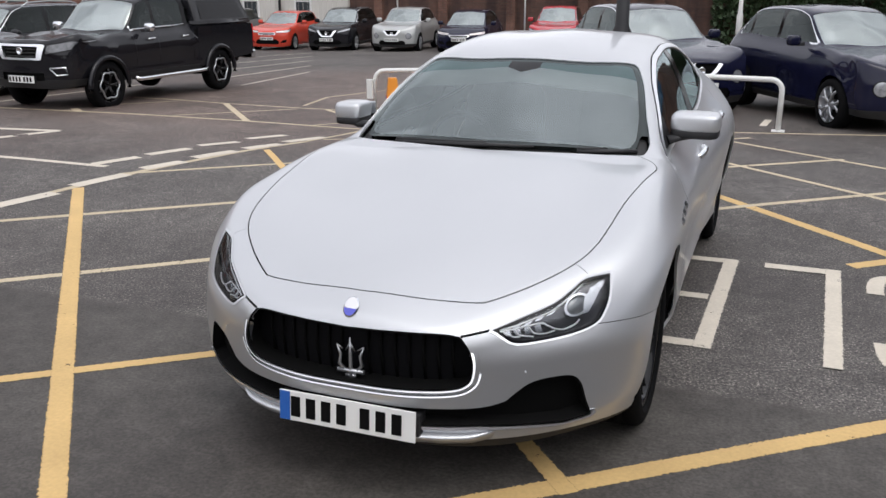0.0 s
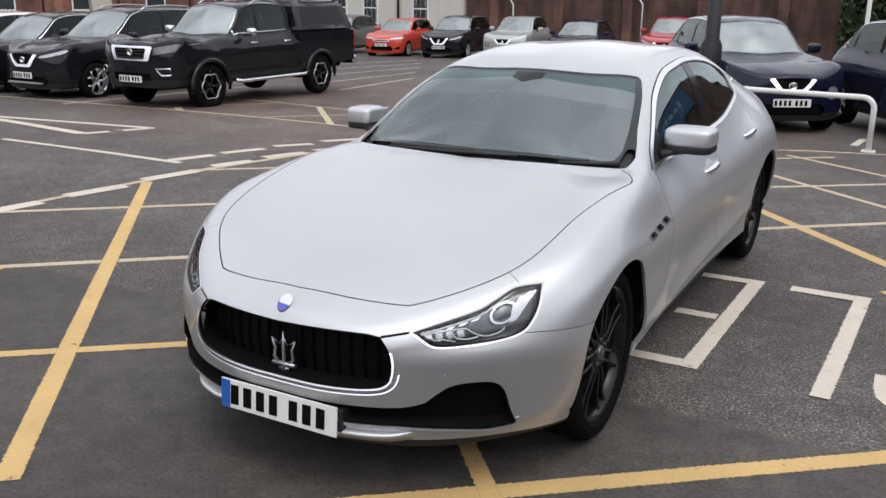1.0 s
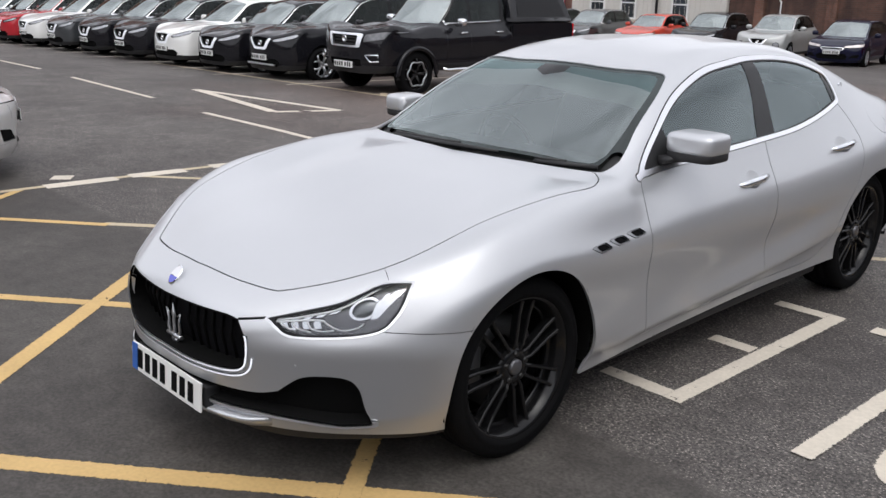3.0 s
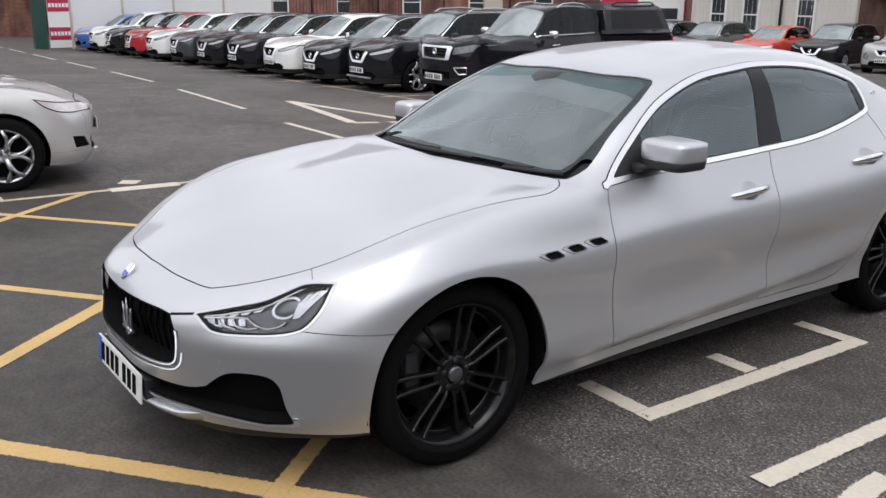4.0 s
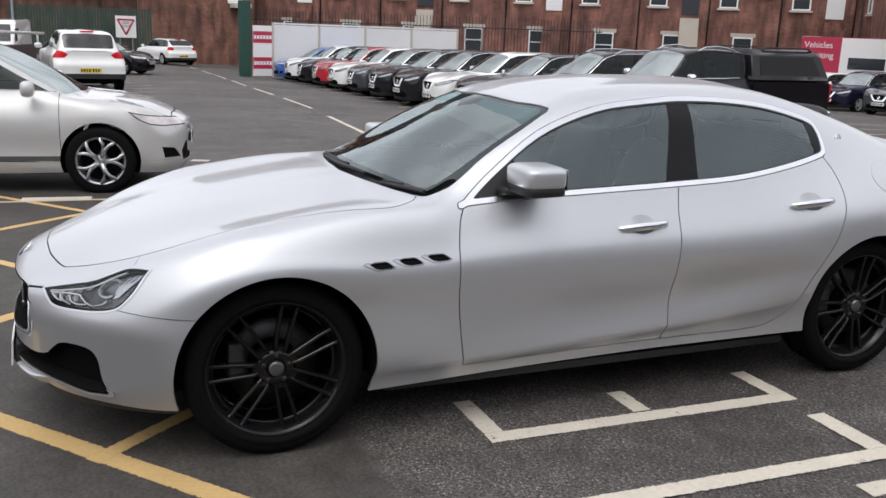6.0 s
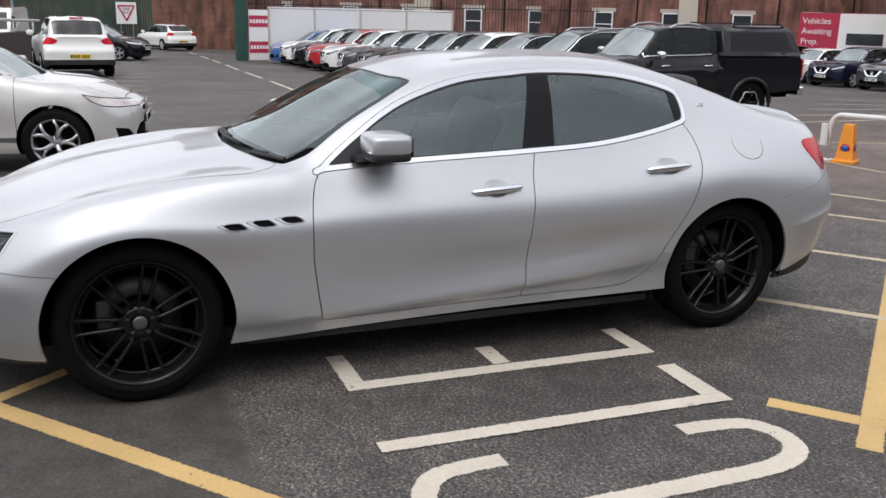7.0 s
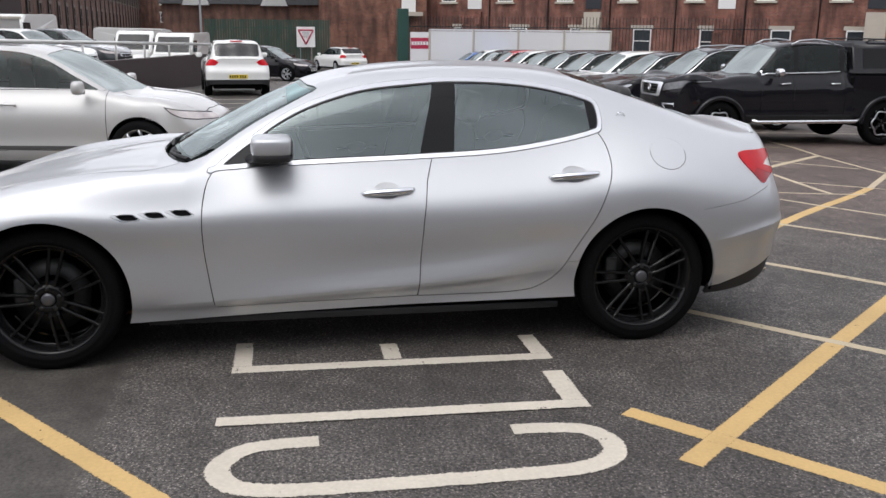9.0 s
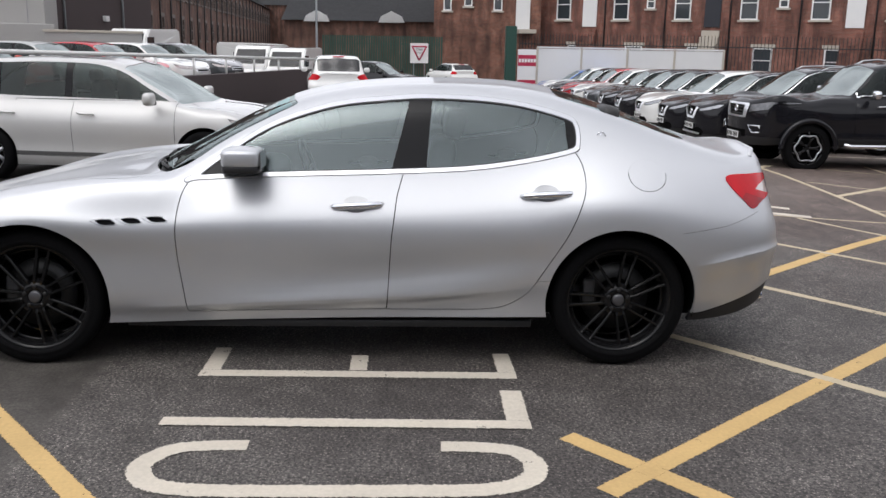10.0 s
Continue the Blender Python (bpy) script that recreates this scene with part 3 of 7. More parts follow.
class Shell:
    """The skin of one half of a car body, lofted across curves that run round it."""

    def __init__(self, curves, centre, rail_x, rail_z, cowl, nt=300, ns=11, along=spline):
        ks = [np.array(c, float) for c in curves]
        d = np.mean([np.linalg.norm(np.diff(k, axis=0), axis=1) for k in ks], axis=0)
        tk = np.concatenate([[0], np.cumsum(d)])
        t = np.linspace(0, tk[-1], nt)
        rows = [spline(tk, k, t) for k in ks]
        for r in rows:
            r[0, 0] = r[-1, 0] = 0
        x5, y = rows[-1][:, 0], rows[-1][:, 1]
        z5 = rows[-1][:, 2]

        def two(table):
            """A smooth table in y that breaks at its cowl knot."""
            a = np.array(table, float)
            i = int(np.argmin(np.abs(a[:, 0] - cowl(a))))
            f, b = a[:i + 1], a[i:]
            return np.where(y < a[i, 0], along(f[:, 0], f[:, 1], np.clip(y, f[0, 0], f[-1, 0])), along(b[:, 0], b[:, 1], np.clip(y, b[0, 0], b[-1, 0])))

        zc, fx, fz = two(centre), two(rail_x), two(rail_z)
        x6 = fx * x5
        z6 = z5 + fz * (zc - z5)
        rows.append(np.stack([x6, y, z6], 1))
        rows.append(np.stack([x6 * 0.52, y, zc - (zc - z6) * 0.29], 1))
        rows.append(np.stack([0 * y, y, zc], 1))
        ctrl = np.stack(rows, 1)
        grid = np.zeros((nt, (len(rows) - 1) * ns + 1, 3))
        for i in range(nt):
            c = ctrl[i]
            u = np.concatenate([[0], np.cumsum(np.maximum(np.linalg.norm(np.diff(c, axis=0), axis=1), 1e-4))])
            w = np.concatenate([np.linspace(u[k], u[k + 1], ns, endpoint=False) for k in range(len(u) - 1)] + [[u[-1]]])
            grid[i] = spline(np.append(u, u[-1] + (u[-1] - u[-2])), np.vstack([c, c[-2] * (-1, 1, 1)]), w)
        grid[:, -1, 0] = 0
        grid[0, :, 0] = grid[-1, :, 0] = 0
        self.grid, self.ns, self.nt = grid, ns, nt
        a = np.gradient(grid, axis=0)
        b = np.gradient(grid, axis=1)
        # flat ends take the tangent of the row beside them
        n = np.cross(a, b)
        ln = np.linalg.norm(n, axis=2, keepdims=True)
        n = n / np.maximum(ln, 1e-12)
        n[0], n[-1] = n[1], n[-2]
        n[0, :, 0] = n[-1, :, 0] = 0
        n[:, -1, 0] = 0
        self.normal = n

    def patch(self, s0, s1, i0=0, i1=None):
        """The sheet between two of the curves, counted from the sill."""
        i1 = self.nt - 1 if i1 is None else i1
        g, n = self.grid[i0:i1 + 1, s0 * self.ns:s1 * self.ns + 1], self.normal[i0:i1 + 1, s0 * self.ns:s1 * self.ns + 1]
        h, w = g.shape[:2]
        k = np.arange(h * w).reshape(h, w)
        a, b, c, d = k[:-1, :-1].ravel(), k[1:, :-1].ravel(), k[1:, 1:].ravel(), k[:-1, 1:].ravel()
        t = np.concatenate([np.stack([a, b, c], 1), np.stack([a, c, d], 1)])
        v, n = g.reshape(-1, 3), n.reshape(-1, 3)
        area = np.linalg.norm(np.cross(v[t[:, 1]] - v[t[:, 0]], v[t[:, 2]] - v[t[:, 0]]), axis=1)
        t = t[area > 1e-9]
        fn = np.cross(v[t[:, 1]] - v[t[:, 0]], v[t[:, 2]] - v[t[:, 0]])
        if (fn * n[t[:, 0]]).sum() < 0:
            t = t[:, ::-1]
        return Patch(v, n, t)


CENTRE = ((-2.40, .618), (-2.385, .645), (-2.35, .675), (-2.25, .72), (-2.05, .787), (-1.7, .872), (-1.4, .93), (-1.15, .968), (-1.0, .985), (-.6, 1.196), (-.22, 1.364), (0, 1.415), (.35, 1.450), (.75, 1.455), (1.1, 1.432), (1.45, 1.355), (1.75, 1.250), (2.0, 1.160), (2.12, 1.128), (2.3, 1.112), (2.38, 1.098), (2.41, 1.06))
RAIL_X = ((-2.40, .74), (-1.4, .74), (-1.1, .77), (-.84, .93), (-.55, .893), (-.36, .833), (-.17, .757), (.1, .712), (.45, .695), (.8, .70), (1.1, .735), (1.4, .77), (1.8, .78), (2.1, .75), (2.41, .72))
RAIL_Z = ((-2.40, .55), (-1.4, .55), (-1.1, .50), (-.84, .14), (-.55, .56), (-.36, .715), (-.17, .815), (.1, .86), (.45, .88), (.8, .87), (1.1, .80), (1.4, .68), (1.8, .60), (2.1, .60), (2.41, .6))


def cowl_at(table):
    return -1.0 if len(table) > 20 else -0.84



# a crease along the flank below the shoulder, and a swage above the sill
EASE = (0, 0, 0, 0, .2, .6, 1, 1, 1, 1, 1, 1, 1, 1, .8, .5, .2, 0, 0)
C34 = [(a[0] + .74 * (b[0] - a[0]) + .018 * e, a[1] + .74 * (b[1] - a[1]), a[2] + .74 * (b[2] - a[2])) for a, b, e in zip(C3, C4, EASE)]
DOORS = (0, 0, 0, 0, 0, 0, 0, .6, 1, 1, 1, 1, .3, 0, 0, 0, 0, 0, 0)
RISE = (0, 0, 0, 0, 0, 0, 0, 0, .012, .028, .052, .085, .10, 0, 0, 0, 0, 0, 0)
C1S = [(x + .014 * e, y, z + r) for (x, y, z), e, r in zip(C1, DOORS, RISE)]
C2S = [(x + .034 * e, y, z + .55 * r + .012 * e) for (x, y, z), e, r in zip(C2, DOORS, RISE)]
C01 = [(b[0] - .016 * e + (1 - e) * .2 * (a[0] - b[0]), b[1] + (1 - e) * .2 * (a[1] - b[1]), b[2] - .022 * e + (1 - e) * .2 * (a[2] - b[2])) for a, b, e in zip(C0, C1S, DOORS)]
SALOON = Shell([nose_out(c) for c in (C0, C01, C1S, C2S, C3, C34, C4, C5)], [(y - .03 * max(0.0, (-1.9 - y) / .5), z) for y, z in CENTRE], RAIL_X, RAIL_Z, cowl_at, nt=420, ns=11)


def in_yz(p, loop, closed=True):
    return poly_distance(p.v[:, 1:], loop, closed)


def in_xz(p, loop, closed=True):
    return np.where(p.v[:, 1] < -1.7, poly_distance(p.v[:, [0, 2]], loop, closed), 1.0)


def in_xy(p, loop, closed=True):
    return np.where(p.v[:, 2] > 0.6, poly_distance(p.v[:, :2], loop, closed), 1.0)


def joined(*patches):
    n = np.cumsum([0] + [len(p.v) for p in patches])
    return Patch(np.concatenate([p.v for p in patches]), np.concatenate([p.n for p in patches]), np.concatenate([p.t + k for p, k in zip(patches, n)]))


def mirror_loop(half):
    """A closed loop from its x >= 0 half, given from the centre line to the centre line."""
    h = [tuple(p) for p in half]
    return h + [(-x, z) for x, z in h[::-1] if x > 1e-6]


def both_sides(name, p, mat, parent, label=""):
    """The same part on the left and on the right of a car."""
    return [part(name, q, mat, parent, label) for q in (p, p.mirrored())]


ARCH = .392
DLO = smooth_loop([(-.70, .960), (-.70, .960), (-.45, .976), (-.1, .990), (.3, 1.004), (.7, 1.024), (1.0, 1.064), (1.235, 1.115), (1.272, 1.145), (1.272, 1.235), (1.225, 1.282), (1.0, 1.340), (.766, 1.368), (.5, 1.376), (.30, 1.364), (.042, 1.335), (-.189, 1.272), (-.364, 1.195), (-.541, 1.080)])
B_PILLAR = [(.290, .95), (.478, .95), (.525, 1.45), (.425, 1.45)]
QUARTER_STRIP = [(1.225, 1.0), (1.4, 1.0), (1.4, 1.4), (1.205, 1.4)]
MIRROR_CORNER = [(-.8, .9), (-.40, .9), (-.45, 1.16), (-.8, 1.16)]
DOOR_SPLIT = [(.380, 1.04), (.372, 1.01), (.337, .893), (.31, .69), (.296, .454), (.287, .301)]
DOOR_FRONT = list(smooth_loop([(-.69, .975), (-.71, .945), (-.74, .89), (-.762, .77), (-.762, .6), (-.745, .45), (-.722, .288)], False)) + [(.287, .301)] + DOOR_SPLIT[::-1][1:] + [(0, 1.1), (-.5, 1.1)]
DOOR_REAR = DOOR_SPLIT + list(smooth_loop([(.30, .300), (.6, .301), (.78, .306), (.90, .328), (1.007, .398), (1.089, .519), (1.198, .698), (1.263, .844), (1.296, .95), (1.288, 1.05), (1.25, 1.12)], False)) + [(1.2, 1.2), (.5, 1.2)]
HOOD = list(smooth_loop([(0, -2.299), (.2, -2.286), (.35, -2.256), (.425, -2.232)], False, 5)) + list(smooth_loop([(.425, -2.232), (.495, -2.168), (.585, -2.075), (.664, -1.975), (.712, -1.872), (.738, -1.73), (.760, -1.48), (.788, -1.23), (.806, -1.075), (.798, -.995), (.760, -.922), (.710, -.880)], False, 6)) + list(smooth_loop([(.70, -.870), (.6, -.915), (.45, -.955), (.25, -.988), (0, -1.002)], False, 4))
SCREEN = list(smooth_loop([(0, -1.002), (.25, -.988), (.45, -.955), (.6, -.915), (.700, -.868), (.726, -.815), (.731, -.745)], False)) + list(smooth_loop([(.731, -.745), (.708, -.66), (.681, -.575), (.626, -.355), (.562, -.185)], False)) + list(smooth_loop([(.562, -.185), (.35, -.228), (0, -.264)], False))
REAR_SCREEN = list(smooth_loop([(0, 1.22), (.35, 1.20), (.47, 1.23), (.52, 1.5), (.53, 1.80), (.48, 1.90), (.3, 1.95), (0, 1.965)], False))
GRILLE = list(smooth_loop([(0, .624), (.2, .628), (.33, .627), (.388, .618)], False)) + list(smooth_loop([(.388, .618), (.415, .585), (.430, .545), (.432, .50), (.415, .458), (.36, .436), (.2, .427), (0, .424)], False))
LAMP = list(smooth_loop([(.474, .632), (.566, .663), (.64, .690), (.68, .719), (.72, .749), (.79, .758)], False)) + list(smooth_loop([(.79, .758), (.800, .70), (.795, .655), (.774, .616), (.71, .594), (.60, .583), (.545, .587), (.513, .608), (.490, .625)], False))
INTAKE = list(smooth_loop([(0, .362), (.27, .364), (.45, .369), (.53, .388)], False)) + list(smooth_loop([(.53, .388), (.562, .418), (.60, .446), (.65, .457), (.715, .452), (.745, .42), (.762, .36), (.776, .30), (.766, .286)], False)) + [(.70, .276), (.6, .289), (.45, .303), (.25, .302), (0, .300)]
TAIL_LAMP = list(smooth_loop([(2.045, .992), (2.20, 1.003), (2.33, .992), (2.375, .95), (2.36, .90), (2.26, .862), (2.20, .835), (2.15, .87)], True))
FUEL = [(1.617 + .098 * math.cos(a), 1.008 + .075 * math.sin(a)) for a in np.linspace(0, 2 * math.pi, 40, endpoint=False)]


def vent_loop(k, inner=False):
    """The slanted outline of a wing vent, or of the dark opening within it."""
    y, z = -1.178 + .1225 * k, .7535 + .0065 * k
    if inner:
        pts = [(.026, .0100), (.046, .0148), (.096, .0148), (.106, .011), (.128, -.005), (.119, -.0098), (.076, -.0120), (.052, -.0075)]
    else:
        pts = [(0, .0095), (.008, .0145), (.060, .018), (.098, .0175), (.108, .013), (.136, -.007), (.128, -.0125), (.075, -.0165), (.052, -.0155), (.022, -.002)]
    return [(y + a, z + b) for a, b in pts]


CLEAR_GLASS_FRAME = material("black_ceramic_edge", (0.006, 0.006, 0.007), 0.15)
CLEAR_GLASS_FRAME.node_tree.nodes["Principled BSDF"].inputs["Specular IOR Level"].default_value = 0.22
LAMP_BLACK = material("lamp_housing", (0.11, 0.11, 0.118), 0.16, 0.7, big=0.6, big_scale=26)
PROJECTOR = material("projector_lens", (0.10, 0.11, 0.12), 0.08, 0.3, 1.0)
GUIDE = material("light_guide", (0.9, 0.91, 0.93), 0.3, 0.0, 1.0)
LAMP_CHROME = material("lamp_reflector", (0.55, 0.56, 0.58), 0.22, 1.0)
DEEP_RED = material("deep_red_lens", (0.34, 0.002, 0.009), 0.25, coat=0.25, big=0.4, big_scale=9)
RED_LENS = material("red_lamp_lens", (0.52, 0.004, 0.012), 0.25, coat=0.1, big=0.3, big_scale=9)
for m in (RED_LENS, DEEP_RED):
    m.node_tree.nodes["Principled BSDF"].inputs["Specular IOR Level"].default_value = 0.2
PALE_LENS = material("clear_lamp_lens", (0.6, 0.5, 0.48), 0.1, coat=1.0)
LEATHER = material("dark_leather", (0.025, 0.024, 0.024), 0.5, grain=0.2, scale=120, bump=0.2)
TRIM_DARK = material("dark_trim", (0.035, 0.036, 0.038), 0.6, grain=0.1)
PALE_TRIM = material("grey_headlining", (0.34, 0.35, 0.35), 0.8, grain=0.1)
PLATE_WHITE = material("number_plate", (0.78, 0.78, 0.76), 0.35, big=0.03)
PLATE_YELLOW = material("rear_plate", (0.72, 0.55, 0.06), 0.35)
PLATE_BLUE = material("plate_band", (0.02, 0.11, 0.42), 0.4)
BADGE_BLUE = material("badge_enamel", (0.06, 0.07, 0.5), 0.2, coat=1.0)
BADGE_WHITE = material("badge_white", (0.75, 0.75, 0.78), 0.25, coat=1.0)
MESH_BLACK = material("grille_mesh", (0.006, 0.006, 0.007), 0.8)
MESH_BLACK.node_tree.nodes["Principled BSDF"].inputs["Specular IOR Level"].default_value = 0.1


def banded(p, f, lo, hi):
    """Splits a sheet by a signed distance: the band lo < f < hi, what lies inside it and what lies outside."""
    near, outer = p.split(f(p) - hi)
    inner, band = near.split(f(near) - lo)
    return band, inner, outer


def grooved(p, f, half=0.0022, depth=0.010):
    """Cuts a thin groove along f = 0: the sheet inside it, the sheet outside, and the groove's floor."""
    band, inner, outer = banded(p, f, -half, half)
    return inner, outer, band.offset(-depth)


def number_plate(parent, m, mat, band=True):
    """A number plate of 520 x 111 mm with plain bars for its characters."""
    plate = part("number_plate", box((.52, .008, .111), bevel=.003), mat, parent, "white number plate with black characters" if mat == PLATE_WHITE else "yellow rear number plate")
    plate.matrix_basis = m
    x = -.195 if band else -.225
    for k in range(7):
        x += .03 if k == 4 else 0
        part("character", box((.036, .003, .074), (x, -.0052, 0)), GAP, plate)
        x += .0595 if band else .064
    if band:
        part("blue_band", box((.04, .003, .105), (-.237, -.0052, 0)), PLATE_BLUE, plate)
    return plate


def saloon_wheel(parent, m):
    """A 21 inch wheel with seven pairs of slim spokes; its outer face looks along +x."""
    w = part("wheel", turned([(-.11, .262), (-.115, .275), (-.10, .262), (.05, .252), (.085, .262), (.098, .279), (.104, .279), (.106, .272), (.098, .262), (.06, .243), (-.09, .245)], seg=72), BLACK_RIM, parent, "gloss black twin-spoke alloy wheel")
    w.matrix_basis = m
    part("tyre", turned([(-.112, .272), (-.122, .30), (-.118, .330), (-.098, .349), (-.06, .3525), (-.058, .347), (-.05, .347), (-.048, .353), (-.005, .3535), (-.003, .347), (.005, .347), (.007, .3535), (.048, .353), (.05, .347), (.058, .347), (.06, .3525), (.096, .349), (.114, .332), (.121, .312), (.1195, .30), (.1215, .298), (.118, .285), (.108, .274)], seg=96), RUBBER, w)
    blade = [(.050, .0145, .076), (.085, .0195, .088), (.14, .024, .086), (.20, .0275, .083), (.245, .030, .086), (.268, .033, .094)]
    for k in range(7):
        a = 2 * math.pi * k / 7 + .449
        ca, sa = math.cos(a), math.sin(a)
        for s in (-1, 1):
            bm = bmesh.new()
            rows = []
            for r, off, x in blade:
                h, d = (.0075 if r < .25 else .011), .034
                rows.append([bm.verts.new((px, r * ca - q * sa, r * sa + q * ca)) for px, q in ((x - d, s * off - h), (x - .004, s * off - h), (x, s * off - .5 * h), (x, s * off + .5 * h), (x - .004, s * off + h), (x - d, s * off + h))])
            for p, q in zip(rows, rows[1:]):
                for n in range(6):
                    bm.faces.new((p[n], q[n], q[(n + 1) % 6], p[(n + 1) % 6]))
            bm.faces.new(rows[0]); bm.faces.new(rows[-1][::-1])
            bmesh.ops.recalc_face_normals(bm, faces=bm.faces)
            part("spoke", bm, BLACK_RIM, w)
        part("spoke_root", box((.030, .030, .046), (.062, 0, 0), .006), BLACK_RIM, w).matrix_basis = Matrix.Rotation(a, 4, "X") @ Matrix.Translation((0, .075, 0))
    part("hub", turned([(.0, .082), (.066, .080), (.082, .066), (.088, .040), (.080, .035)], seg=32), BLACK_RIM, w)
    part("centre_cap", turned([(.078, .032), (.091, .031), (.095, .024), (.096, .0)], seg=24), CAP_GREY, w, "grey metal centre cap")
    for k in range(5):
        a = 2 * math.pi * k / 5 + .3
        b = part("wheel_bolt", turned([(.07, .011), (.091, .010), (.093, .006), (.093, 0)], seg=10), STEEL, w)
        b.location = (0, .053 * math.cos(a), .053 * math.sin(a))
    part("brake_disc", turned([(.0, .10), (.0, .18), (-.03, .18), (-.03, .10)], seg=48), STEEL, w)
    part("barrel", turned([(-.10, .24), (-.10, .0)], seg=40), GAP, w)
    part("rim_step", turned([(.045, .248), (.050, .236), (.020, .232), (.016, .244)], seg=64), BLACK_RIM, w)
    c = bmesh.new()
    box((.05, .06, .14), (-.01, -.14, .02), .012, c)
    part("brake_caliper", c, CALIPER, w)
    return w


def arch_liner(y, r=.40, x0=.52, x1=.90, zc=.352):
    bm = bmesh.new()
    rows = []
    for k in range(25):
        a = radians(-12 + 204 * k / 24)
        rows.append([bm.verts.new((x, y + r * math.cos(a), zc + r * math.sin(a))) for x in (x0, x1 + .045 * min(1.0, max(0.0, 1.5 * math.sin(a))))])
    for p, q in zip(rows, rows[1:]):
        bm.faces.new((p[0], q[0], q[1], p[1]))
    bm.faces.new([p[0] for p in rows])
    for f in bm.faces:
        f.smooth = True
    return bm


def rounded(size, at, power=3.0, nu=28, nv=18, bm=None):
    """A softly squared ellipsoid."""
    bm = bm or bmesh.new()
    e = 2.0 / power
    sg = lambda c: math.copysign(abs(c) ** e, c)
    rows = []
    for j in range(1, nv):
        b = -math.pi / 2 + math.pi * j / nv
        rows.append([bm.verts.new((at[0] + size[0] / 2 * sg(math.cos(b)) * sg(math.cos(a)), at[1] + size[1] / 2 * sg(math.cos(b)) * sg(math.sin(a)), at[2] + size[2] / 2 * sg(math.sin(b)))) for a in (2 * math.pi * k / nu for k in range(nu))])
    for p, q in zip(rows, rows[1:]):
        for k in range(nu):
            bm.faces.new((p[k], p[(k + 1) % nu], q[(k + 1) % nu], q[k]))
    bm.faces.new(rows[0][::-1]); bm.faces.new(rows[-1])
    for f in bm.faces:
        f.smooth = True
    return bm


def seat(parent, at, width=.52, mat=None, bench=False):
    """A car seat with cushion, back and head restraint; it faces -y."""
    s = part("seat", rounded((width, .52, .2), (at[0], at[1], at[2]), 4), mat or LEATHER, parent)
    bm = bmesh.new()
    rounded((width, .17, .66), (0, 0, .3), 4, bm=bm)
    b = part("backrest", bm, mat or LEATHER, s)
    b.matrix_basis = pose(at[0], at[1] + .25, at[2] + .02, -16)
    for dx in ((-.36, .36) if bench else (0,)):
        h = part("head_restraint", rounded((.27, .11, .17), (0, 0, 0), 4), mat or LEATHER, s)
        h.matrix_basis = pose(at[0] + dx, at[1] + .47, at[2] + .70, -12)
    return s


